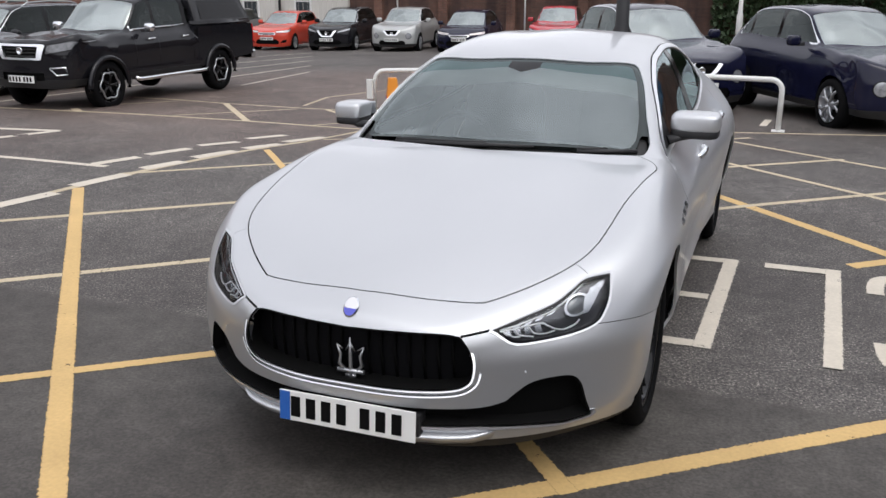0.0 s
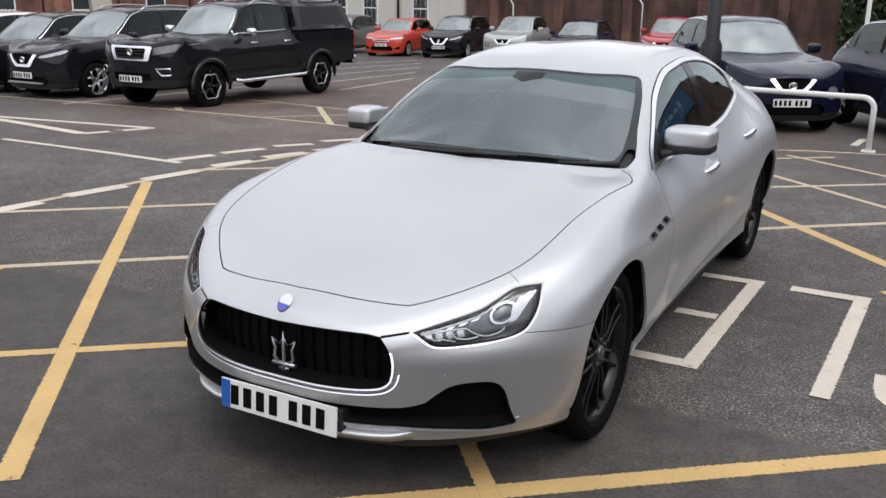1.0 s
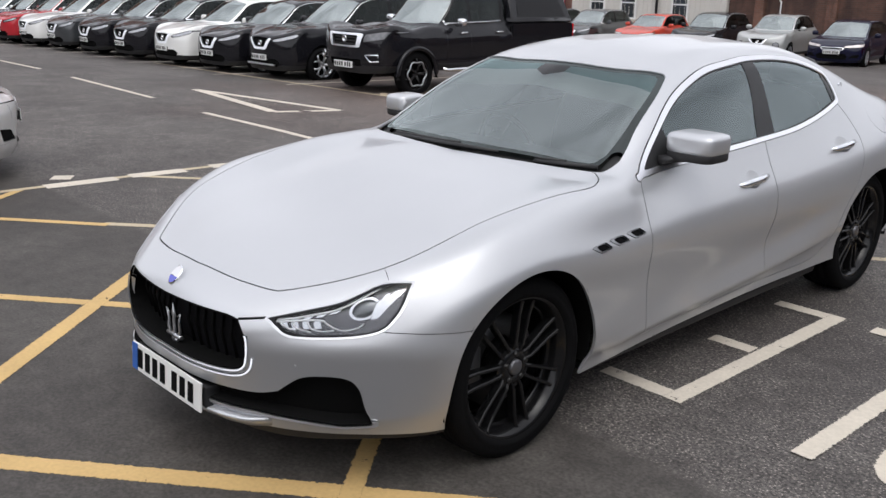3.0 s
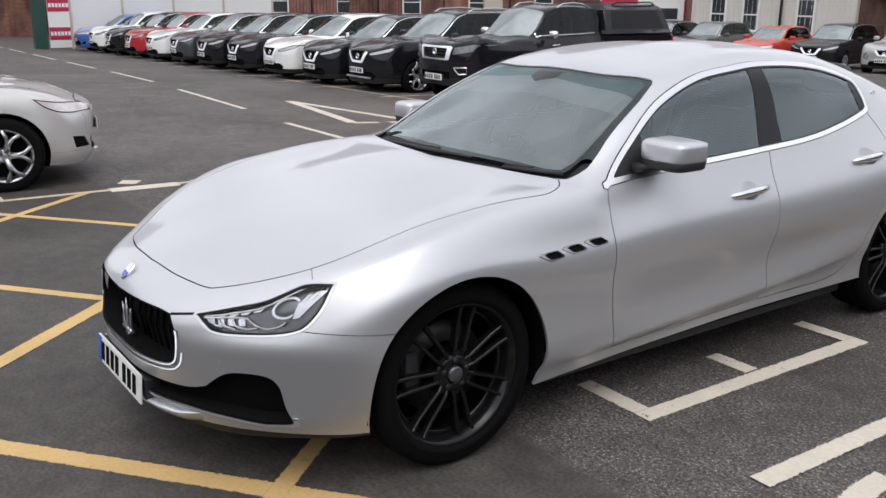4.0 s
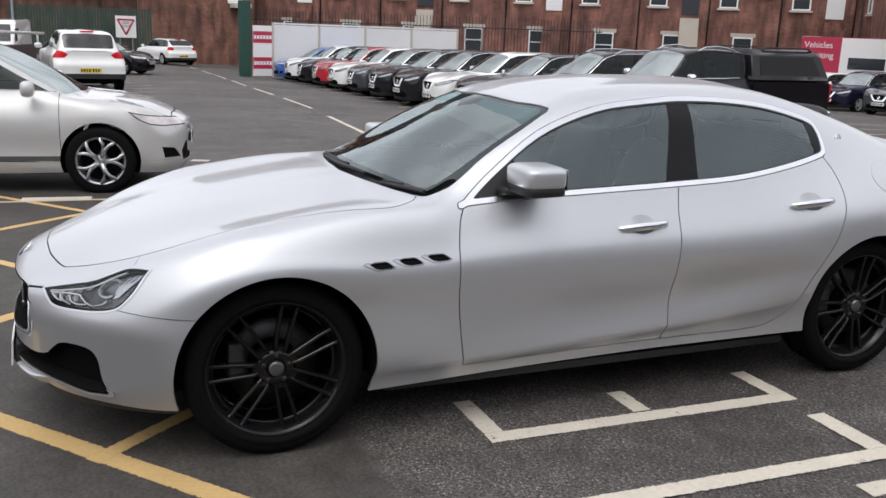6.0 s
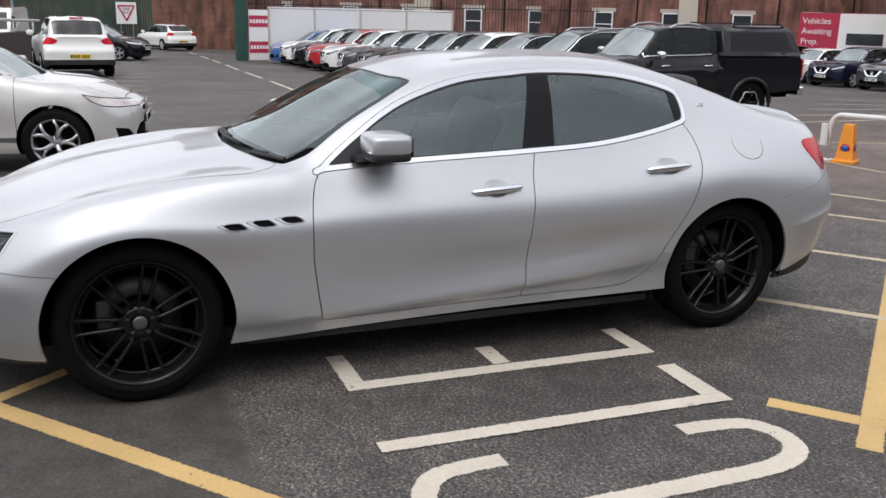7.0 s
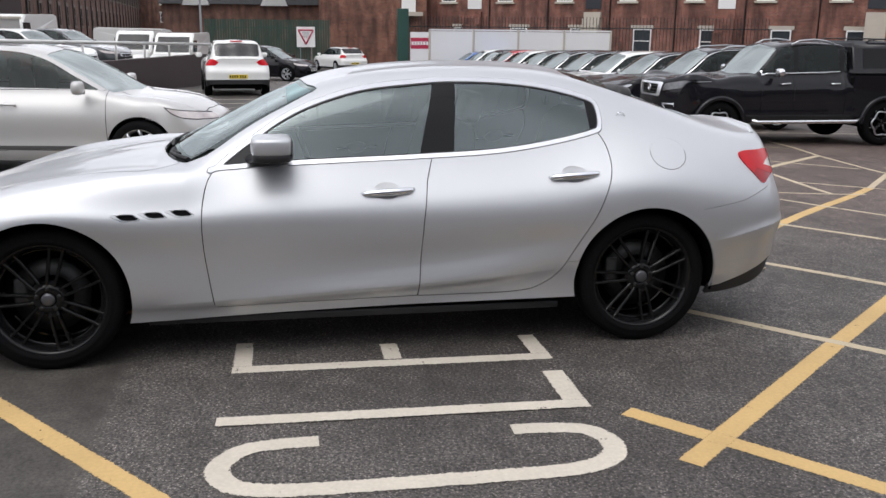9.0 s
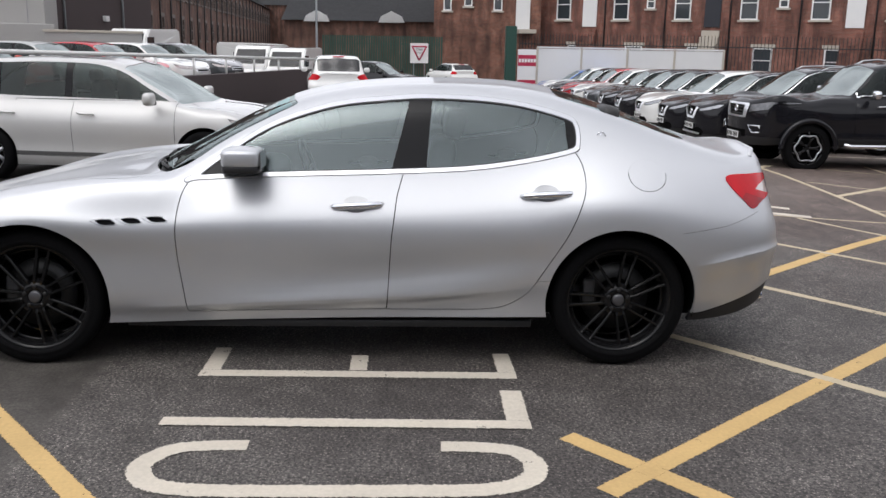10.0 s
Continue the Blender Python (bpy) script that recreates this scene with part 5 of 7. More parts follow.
    part("plate_holder", box((.54, .06, .09), (0, -2.41, .30), .01), BLACK_PLASTIC, car)
    b = part("bonnet_badge", turned([(0, .0), (.004, .034), (.009, .034), (.012, .0)], "z", 32), CHROME, car, "oval blue and white enamel badge")
    b.matrix_basis = Matrix.Translation((0, -2.381, .674)) @ Matrix.Rotation(radians(48), 4, "X") @ Matrix.Diagonal((.82, 1.15, 1, 1))
    for nm, mt, z0, z1 in (("enamel", BADGE_WHITE, -.004, .029), ("enamel", BADGE_BLUE, -.029, -.006)):
        bm = bmesh.new()
        vs = [bm.verts.new((.029 * math.sqrt(max(0, 1 - (zz / .03) ** 2)) * sd, zz, .0122)) for sd, zz in [(-1, z) for z in np.linspace(z0, z1, 8)] + [(1, z) for z in np.linspace(z1, z0, 8)]]
        bmesh.ops.remove_doubles(bm, verts=bm.verts, dist=1e-5)
        bm.faces.new(list(bm.verts)) if len(bm.verts) > 3 else None
        for f in bm.faces:
            if f.normal.z < 0:
                f.normal_flip()
        part(nm, bm, mt, b)
    bm = bmesh.new()
    y = -2.405
    for s in (-1, 1):
        tube([(s * .02, y, .452), (s * .043, y, .475), (s * .037, y, .51), (s * .052, y, .545)], [.006, .007, .005, .002], 6, bm)
        tube([(s * .052, y, .545), (s * .028, y, .53)], [.003, .002], 5, bm)
    tube([(0, y, .405), (0, y, .45), (0, y, .52), (0, y, .575)], [.012, .007, .007, .002], 6, bm)
    tube([(-.018, y, .525), (0, y, .555), (.018, y, .525)], [.002, .005, .002], 5, bm)
    tube([(-.05, y, .452), (.05, y, .452)], .0085, 6, bm)
    tube([(-.02, y, .435), (.02, y, .435)], .006, 6, bm)
    part("grille_emblem", bm, ALLOY, car, "chrome three-pronged emblem")
    for s in (1, -1):
        bm = bmesh.new()
        tube([(.02 * math.cos(a) * s * .25 + s * .690, 1.40 + .026 * math.sin(a), 1.178 + .034 * math.cos(a)) for a in np.linspace(0, 2 * math.pi, 17)], .003, 5, bm)
        tube([(s * .694, 1.40, 1.150), (s * .684, 1.40, 1.206)], .0055, 5, bm)
        part("pillar_badge", bm, CHROME, car)
    for x, z in ((.58, .485), (-.58, .485)):
        part("parking_sensor", turned([(0, .010), (-.0012, .009), (-.0015, 0)], "x", 14), SILVER, car).matrix_basis = Matrix.Translation((x, -2.279, z)) @ Matrix.Rotation(radians(90), 4, "Z")
    return car


saloon = build_saloon()

# ---- the parked cars ----
DARK_GLASS = glass("dark_car_glass", (0.42, 0.47, 0.45), 0.02, 5.2, (0.92, 1.0, 0.98))
SIDE_DARK = glass("dark_side_glass", (0.24, 0.285, 0.28), 0.02, 1.42, (0.9, 0.98, 0.96))
SKY_GLASS = glass("pale_windscreen_glass", (0.42, 0.47, 0.45), 0.02, 9.0, (0.92, 1.0, 0.98))
PRIVACY_GLASS = glass("privacy_glass", (0.05, 0.06, 0.06), 0.02, 1.7)
PAINTS = {
    "black": paint("black_paint", (0.009, 0.009, 0.0115), 0.0, 0.25), "white": paint("white_paint", (0.78, 0.78, 0.76), 0.0, 0.3), "red": paint("red_paint", (0.42, 0.02, 0.03), 0.0, 0.3),
    "orange red": paint("orange_red_paint", (0.55, 0.055, 0.03), 0.0, 0.3), "blue": paint("bright_blue_paint", (0.03, 0.12, 0.42), 0.2, 0.3), "dark grey": paint("dark_grey_paint", (0.05, 0.055, 0.06), 0.3, 0.3),
    "silver": paint("pale_silver_paint", (0.555, 0.55, 0.54), 0.35, 0.5), "light grey": paint("light_grey_paint", (0.42, 0.43, 0.42), 0.3, 0.35), "dark blue": paint("dark_blue_paint", (0.007, 0.008, 0.026), 0.0, 0.25),
}
KNOT_Y = (-2.41, -1.499, 1.499, 2.48)


class Model:
    """The proportions of a parked car, in metres; y runs from the nose (-) to the tail (+), with the middle of the wheelbase at 0."""

    def __init__(self, wb, front, rear, width, sill, nose, bonnet, belt, roof, tail, cowl, head, back, wheel, boxy=1.0, blunt=.8, cab=None):
        self.wb, self.front, self.rear, self.width, self.sill, self.nose, self.bonnet = wb, front, rear, width, sill, nose, bonnet
        self.belt, self.roof, self.tail, self.cowl, self.head, self.back, self.wheel, self.boxy = belt, roof, tail, cowl, head, back, wheel, boxy
        self.y0, self.y1, self.cab = -wb / 2 - front, cab or wb / 2 + rear, cab
        mid = cab - .35 if cab else wb / 2
        ys = (self.y0, -wb / 2, mid, self.y1)
        kx = width / 1.945
        lift = ((self.y0, (nose - sill) / .418), (-wb / 2, (bonnet - .06 - sill) / .672), (cowl + .35, (belt - sill) / .77), (mid, (belt + .03 - sill) / .87), (self.y1, (tail - sill) / .86))
        curves = []
        for n, c in enumerate((C0, C1, C2, C3, C4, C5)):
            out = []
            for k, (x, y, z) in enumerate(c):
                yy = float(np.interp(y, KNOT_Y, ys))
                if k >= 14:
                    # squarer tail
                    sx, sy = (((.965, .12), (.95, .04), (.84, .01), (.5, .0), (0, 0)) if cab else ((.93, .25), (.92, .12), (.84, .03), (.5, .0), (0, 0)))[k - 14]
                    x = x * (1 - boxy) + boxy * sx * (.96, 1, 1, 1, .97, .86)[n]
                    yy = yy * (1 - boxy) + boxy * (self.y1 - sy - (.02 * n if n > 3 else 0))
                if k in (1, 2, 3, 4):
                    x = x * (1 + .10 * boxy)
                if 1 <= k <= 5:
                    yy = self.y0 + (yy - self.y0) * (1 - (1 - blunt) * (1, 1, 1, 1, .7, .3)[k])
                zz = sill + (z - .2) * float(np.interp(yy, [a for a, _ in lift], [b for _, b in lift]))
                if 7 <= k <= 13:
                    # plain flanks with a level waist
                    w = .5 if k in (7, 13) else 1.0
                    up = belt + .035 * (yy - cowl) / (ys[2] - cowl)
                    fx = (.875, .915, .915, .93, .905, .80)[n]
                    fz = (sill + .01, sill + .11, sill + .23, up - .36, up - .17, up)[n]
                    x, zz = x * (1 - w) + w * fx, zz * (1 - w) + w * fz
                out.append((x * kx, yy, zz))
            curves.append(out)
        h = (cowl - self.y0)
        top5 = curves[5][0][2]
        centre = [(self.y0, top5), (self.y0 + .02, top5 + .03), (self.y0 + .10, top5 + .07), (self.y0 + .45 * h, bonnet - .05), (self.y0 + .8 * h, bonnet - .005), (cowl, bonnet + .01), ((cowl + head) / 2, (bonnet + roof) / 2 + .03), (head, roof - .06), (head + .3, roof - .012), ((head + back) / 2, roof), (back - .25, roof - .02), (back, roof - .06), (self.y1 - (.065 if cab else .13), tail + .06), (self.y1 - .06, tail + .01), (self.y1 - .05, tail)]
        self.centre = [(a, b) for a, b in centre if a <= self.y1 - .04]
        rail_x = [(self.y0, .76), (cowl - .3, .78), (cowl + .12, .93), ((cowl + head) / 2 + .08, .88), (head + .05, .80), (head + .5, .775), (back - .2, .79), (self.y1 - .1, .85)]
        rail_z = [(self.y0, .55), (cowl - .3, .5), (cowl + .12, .12), ((cowl + head) / 2 + .08, .56), (head + .05, .84), (head + .5, .90), (back - .2, .90), (self.y1 - .1, .8)]
        self.shell = Shell(curves, self.centre, rail_x, rail_z, lambda a: cowl if len(a) > 10 else cowl + .12, nt=130, ns=5, along=monotone)
        self.meshes = {}


def alloy(parent, m, model, mat, name="wheel"):
    """A road wheel with tyre, rim and five split spokes."""
    r = model.wheel
    key = (name, mat.name)
    if key not in model.meshes:
        bm = bmesh.new()
        for k in range(5):
            a = 2 * math.pi * k / 5
            for s in (-1, 1):
                tube([(.066, .03 * math.cos(a), .03 * math.sin(a)), (.08, .34 * r * math.cos(a + s * .05), .34 * r * math.sin(a + s * .05)), (.084, .50 * r * math.cos(a + s * .16), .50 * r * math.sin(a + s * .16)), (.084, .69 * r * math.cos(a + s * .33), .69 * r * math.sin(a + s * .33))], [.028, .021, .017, .02], 6, bm)
        sp = bpy.data.meshes.new("spoke_set"); bm.to_mesh(sp); bm.free(); sp.materials.append(mat)
        parts = {}
        for nm, prof, mt, seg in (("rim", [(-.09, .68 * r), (.07, .66 * r), (.092, .72 * r), (.096, .70 * r), (.06, .64 * r), (-.08, .64 * r), (-.08, 0)], mat, 32), ("tyre", [(-.1, .7 * r), (-.11, .85 * r), (-.085, .985 * r), (-.03, r), (.03, r), (.085, .985 * r), (.108, .86 * r), (.1, .71 * r)], RUBBER, 40), ("hub", [(0, .2 * r), (.07, .18 * r), (.085, .1 * r), (.088, 0)], mat, 16)):
            b = turned(prof, "x", seg)
            me = bpy.data.meshes.new(nm); b.to_mesh(me); b.free(); me.materials.append(mt)
            parts[nm] = me
        parts["spoke_set"] = sp
        b = turned([(-.02, .62 * r), (-.02, 0)], "x", 24)
        me = bpy.data.meshes.new("wheel_back"); b.to_mesh(me); b.free(); me.materials.append(GAP)
        parts["wheel_back"] = me
        model.meshes[key] = parts
    p = model.meshes[key]
    w = part(name, p["tyre"], None, parent)
    w.matrix_basis = m
    for nm in ("rim", "hub", "spoke_set", "wheel_back"):
        part(nm, p[nm], None, w)
    return w


def face(kind, w, nose, sill):
    """The outlines, in x and z, of grille, lamps and lower opening of a front."""
    h = w / 2
    if kind == "pickup":
        g = [(0, nose - .005), (.44, nose - .005), (.475, nose - .025), (.40, nose - .235), (.365, nose - .25), (0, nose - .25)]
        inner = [(0, nose - .04), (.345, nose - .04), (.36, nose - .055), (.315, nose - .215), (0, nose - .222)]
        l = [(.50, nose - .015), (.62, nose + .005), (h - .10, nose + .05), (h - .04, nose + .035), (h - .10, nose - .10), (.58, nose - .15), (.455, nose - .175)]
        i = [(0, sill + .23), (.42, sill + .23), (.42, sill + .11), (0, sill + .11)]
    elif kind == "round":
        g = [(0, nose - .005), (.30, nose - .005), (.32, nose - .02), (.20, nose - .165), (.16, nose - .18), (0, nose - .18)]
        inner = [(0, nose + .04), (.245, nose + .04), (.25, nose - .02), (.15, nose - .135), (.12, nose - .145), (0, nose - .145)]
        l = [(.60 + .105 * math.cos(a), nose - .20 + .105 * math.sin(a)) for a in np.linspace(0, 2 * math.pi, 28, endpoint=False)]
        i = [(0, sill + .22), (.42, sill + .22), (.50, sill + .15), (.46, sill + .07), (0, sill + .07)]
    elif kind == "v":
        g = [(0, nose - .005), (.35, nose - .005), (.37, nose - .02), (.225, nose - .215), (.18, nose - .24), (0, nose - .24)]
        inner = [(0, nose + .04), (.285, nose + .04), (.29, nose - .02), (.165, nose - .175), (.135, nose - .19), (0, nose - .19)]
        l = [(.395, nose - .07), (.42, nose - .025), (.6, nose + .025), (h - .12, nose + .085), (h - .05, nose + .085), (h - .10, nose + .0), (.62, nose - .06), (.44, nose - .09)]
        i = [(0, sill + .22), (.46, sill + .22), (.56, sill + .15), (.50, sill + .07), (0, sill + .07)]
    else:
        g = [(0, nose - .01), (.30, nose - .01), (.36, nose - .03), (.33, nose - .09), (0, nose - .10)]
        l = [(.42, nose - .03), (.55, nose + .03), (h - .10, nose + .12), (h - .05, nose + .09), (h - .10, nose - .05), (.60, nose - .10), (.44, nose - .08)]
        i = [(0, sill + .28), (.38, sill + .27), (.48, sill + .18), (.44, sill + .09), (0, sill + .09)]
        inner = [(0, nose - .025), (.29, nose - .025), (.335, nose - .035), (.31, nose - .075), (0, nose - .085)]
    return g, inner, l, i


def parked_car(name, model, at, heading, colour, label, kind="v", near=False, rims=None, tails=False, rails=False, group="", band=True):
    """Builds a parked car. heading: degrees by which it is turned from facing -y."""
    M, pt = model, PAINTS[colour]
    car = tagged(empty(name), label, "pickup truck" if kind == "pickup" else "car", group)
    car.matrix_world = Matrix.Translation((at[0], at[1], ground_height(*at) - .004)) @ Matrix.Rotation(radians(heading), 4, "Z")
    key = ("skin", kind, near, rails, tails)
    if key not in M.meshes:
        out = {}
        sh = M.shell
        p = sh.patch(0, 8)
        for y in (-M.wb / 2, M.wb / 2):
            _, p = p.split(np.where((p.v[:, 0] > .4) & (p.v[:, 1] < M.y1 + 9), np.hypot(p.v[:, 1] - y, p.v[:, 2] - M.wheel) - M.wheel * 1.13, 1))
        # glass
        half = M.width / 2

        def dlo(q):
            b = np.interp(q.v[:, 1], sh.grid[:, 5 * sh.ns, 1], sh.grid[:, 5 * sh.ns, 2])
            r = np.interp(q.v[:, 1], sh.grid[:, 6 * sh.ns, 1], sh.grid[:, 6 * sh.ns, 2])
            x5 = np.interp(q.v[:, 1], sh.grid[:, 6 * sh.ns, 1], sh.grid[:, 6 * sh.ns, 0])
            f = np.maximum(b + .035 - q.v[:, 2], q.v[:, 2] - r + .015)
            f = np.maximum(f, M.cowl + .22 - q.v[:, 1])
            f = np.maximum(f, q.v[:, 1] - (M.y1 - .17 - (q.v[:, 2] - M.belt) * .08 if M.cab else M.y1 - .38 - (q.v[:, 2] - M.belt) * .5))
            return np.where((q.v[:, 0] > x5 - .03) & (q.v[:, 1] < M.y1 - .1), f, 1)
        if kind != "hatch":
            trim, p = p.split(np.maximum(dlo(p) - .022, -.004 - dlo(p)))
            trim = trim.split(trim.v[:, 2] - M.belt - .09)[0] if M.cab else trim
            out["window_trim"] = trim.offset(.003)
        glass_p, p = p.split(dlo(p))
        mid = (M.cowl + M.y1) / 2 - .25
        pil, glass_p = glass_p.split(np.abs(glass_p.v[:, 1] - mid - .1) - .045)
        pil2, glass_p = glass_p.split(np.abs(glass_p.v[:, 1] - mid - .98) - .04)
        g1, g2 = glass_p.split(glass_p.v[:, 1] - mid - .1)
        for q in (g1, g2):
            if len(q.v):
                q.n = q.n * .3 + q.n.mean(0) * .7
        out["front_side_window"], out["rear_side_window"], out["window_pillar"], out["rear_window_pillar"] = g1.offset(-.004), g2.offset(-.004), pil.offset(-.003), pil2.offset(-.003)
        ws = lambda q: np.where((q.v[:, 2] > M.bonnet - .05), np.maximum(np.maximum(M.cowl + .02 + .13 * (q.v[:, 0] / (half * .8)) ** 2 - q.v[:, 1], q.v[:, 1] - M.head + .02), q.v[:, 0] - np.interp(q.v[:, 1], sh.grid[:, 6 * sh.ns, 1], sh.grid[:, 6 * sh.ns, 0]) + .035), 1)
        sc, p = p.split(ws(p))
        out["windscreen"] = sc.offset(-.004).both()
        rw = lambda q: np.where(q.v[:, 1] > 0, np.maximum(np.maximum(M.back + .05 - q.v[:, 1], M.tail + .09 - q.v[:, 2]), q.v[:, 0] - half * .66), 1)
        rs, p = p.split(rw(p))
        if len(rs.t):
            out["rear_window"] = rs.offset(-.004).both()
        # the face
        g, inner, l, i = face(kind, M.width, M.nose, M.sill)
        p = p.refined(lambda c: (c[:, 1] < -M.wb / 2 + (.0 if kind == "hatch" else -.15)) & (c[:, 2] < M.nose + .2), 2 if near else 1)
        front = lambda q, loop: np.where(q.v[:, 1] < -M.wb / 2 - .15, poly_distance(q.v[:, [0, 2]], loop), 1)
        a, p = p.split(front(p, mirror_loop(g)))
        core, rim_g = a.split(front(a, mirror_loop(inner)))
        out["grille"] = core.offset(-.03).both()
        out["grille_surround"] = rim_g.offset(.006).both()
        out["grille_surround"].n = out["grille_surround"].n + np.array((0, 0, .2 if kind == "pickup" else .4))
        out["grille_surround"] = out["grille_surround"].rim(.03)
        if kind == "hatch":
            # swept-back lamps along the wings
            sweep = [(M.y0 + .02, M.nose + .035), (M.y0 + .28, M.nose + .085), (M.y0 + .56, M.nose + .135), (M.y0 + .47, M.nose + .06), (M.y0 + .36, M.nose + .012), (M.y0 + .22, M.nose - .015), (M.y0 + .02, M.nose - .025)]
            lamp_f = lambda q: np.where((q.v[:, 0] > .36) & (q.v[:, 1] < -M.wb / 2 + .2), poly_distance(q.v[:, 1:], sweep), 1)
        else:
            lamp_f = lambda q: front(q, l)
        a, p = p.split(lamp_f(p))
        edge, a = a.split((-.009 if kind == "hatch" else -.014) - lamp_f(a))
        out["lamp_edge"] = edge.offset(.001)
        out["headlamp"] = a.offset(.002)
        if kind == "hatch":
            a, p = p.split(front(p, [(.50, M.sill + .13), (.60, M.sill + .23), (half - .13, M.sill + .26), (half - .15, M.sill + .15)]))
            out["fog_recess"] = a.offset(-.012)
        a, p = p.split(front(p, mirror_loop(i)))
        out["lower_grille"] = a.offset(-.03).both()
        low, p = p.split(p.v[:, 2] - (M.sill + (.10 if kind != "pickup" else .13)))
        if tails:
            skirt, p = p.split(np.where(p.v[:, 1] > M.y1 - .5, p.v[:, 2] - M.sill - .25, 1))
            low = joined(low, skirt)
        out["lower_cladding"] = low.both()
        if tails:
            tl = [(half * .56, M.tail - .07), (half * .70, M.tail + .01), (half + .1, M.tail + .03), (half + .1, M.tail - .17), (half * .66, M.tail - .16)]
            a, p = p.split(np.where(p.v[:, 1] > M.y1 - .36, poly_distance(p.v[:, [0, 2]], tl), 1))
            out["tail_lamp"] = a.offset(.004).rim(.02)
        if near and kind == "hatch":
            strip, p = p.split(np.where((p.v[:, 0] > half * .6) & (np.abs(p.v[:, 1]) < M.wb / 2 - .3), np.abs(p.v[:, 2] - M.sill - .155) - .022, 1))
            out["rubbing_strip"] = strip.offset(.006).rim(.01)
            l2 = [(0, M.nose + .09), (.30, M.nose + .085), (.47, M.nose + .06), (.56, M.nose + .075), (half - .16, M.nose + .24), (half - .16, 2), (0, 2)]
            shut, _, _ = banded(p, lambda q: np.where((q.v[:, 1] < M.cowl) & (q.v[:, 2] > M.nose), poly_distance(q.v[:, [0, 2]], l2), 1), -.0025, .0025)
            out["bonnet_gap"] = shut.offset(.0006)
        if near:
            gl = []
            for y in (M.cowl + .18, mid + .02, mid + .98):
                band_p, inn, outp = banded(p, lambda q: np.where((q.v[:, 0] > half * .6) & (q.v[:, 2] < M.belt + .03) & (q.v[:, 2] > M.sill + .13), q.v[:, 1] - y, 1), -.003, .003)
                gl.append(band_p.offset(-.01))
                p = joined(inn, outp)
            for j, g in enumerate(gl):
                out["panel_gap %d" % j] = g
        out["body"] = p.both()
        pairs = ("headlamp", "fog_recess", "lamp_edge", "tail_lamp", "front_side_window", "rear_side_window", "window_pillar", "rear_window_pillar", "window_trim", "panel_gap 0", "panel_gap 1", "panel_gap 2", "rubbing_strip", "bonnet_gap")
        M.meshes[key] = {k: v.mesh(k) for k, v in out.items() if k not in pairs and len(v.t)}
        for k in pairs:
            if k in out and len(out[k].t):
                M.meshes[key][k], M.meshes[key][k + " r"] = out[k].mesh(k.split()[0]), out[k].mirrored().mesh(k.split()[0])
    mats = {"rubbing_strip": STRIP_GREY, "bonnet_gap": GAP, "lamp_edge": CLEAR_GLASS_FRAME, "window_trim": BRIGHT_TRIM, "front_side_window": SIDE_DARK, "rear_side_window": SIDE_DARK, "window_pillar": CLEAR_GLASS_FRAME, "rear_window_pillar": CLEAR_GLASS_FRAME, "windscreen": SKY_GLASS if kind == "hatch" and near else DARK_GLASS, "rear_window": PRIVACY_GLASS, "grille": GAP, "grille_surround": BRIGHT_TRIM, "fog_recess": GAP, "headlamp": PALE_LAMP if kind == "hatch" else LAMP_DARK if kind == "pickup" else LAMP_GREY, "lower_grille": GAP, "lower_cladding": BLACK_PLASTIC if kind != "hatch" or tails else pt, "tail_lamp": RED_LENS, "panel_gap": GAP, "body": pt}
    for k, me in M.meshes[key].items():
        me2 = me
        if k in ("body", "lower_cladding"):
            me2 = me.copy()
            me2.materials.clear()
        k = k.split()[0]
        part(k, me2, mats[k], car)
    half = M.width / 2
    # wheels, arches, underside
    for y in (-M.wb / 2, M.wb / 2):
        for s in (1, -1):
            alloy(car, Matrix.Translation((s * (half - .115), y, M.wheel)) @ Matrix.Rotation(0 if s > 0 else math.pi, 4, "Z"), M, rims or ALLOY)
    ub = ("under",)
    if ub not in M.meshes:
        bm = bmesh.new()
        box((M.width - .5, M.y1 - M.y0 - .5, .28), (0, (M.y0 + M.y1) / 2, M.sill + .12), .03, bm)
        box((M.width - .24, M.wb - 2.4 * M.wheel, .35), (0, 0, M.sill + .19), .03, bm)
        u = bpy.data.meshes.new("underbody"); bm.to_mesh(u); bm.free()
        bm = bmesh.new()
        box((M.width - .26, M.y1 - M.cowl - .6, .10), (0, (M.y1 + M.cowl) / 2, M.belt - .28), .03, bm)
        for x in (-.36, .36):
            rounded((.46, .16, .62), (x, M.cowl + 1.25, M.belt - .05), 4, 14, 8, bm)
            rounded((.26, .10, .16), (x, M.cowl + 1.32, M.belt + .30), 3, 12, 8, bm)
        rounded((1.2, .16, .5), (0, M.cowl + 2.1, M.belt - .05), 4, 14, 8, bm)
        rounded((M.width - .35, .4, .16), (0, M.cowl + .30, M.belt - .10), 4, 14, 8, bm)
        c = bpy.data.meshes.new("cabin"); bm.to_mesh(c); bm.free()
        M.meshes[ub] = (u, c)
    part("underbody", M.meshes[ub][0], GAP, car)
    part("cabin", M.meshes[ub][1], TRIM_DARK, car)
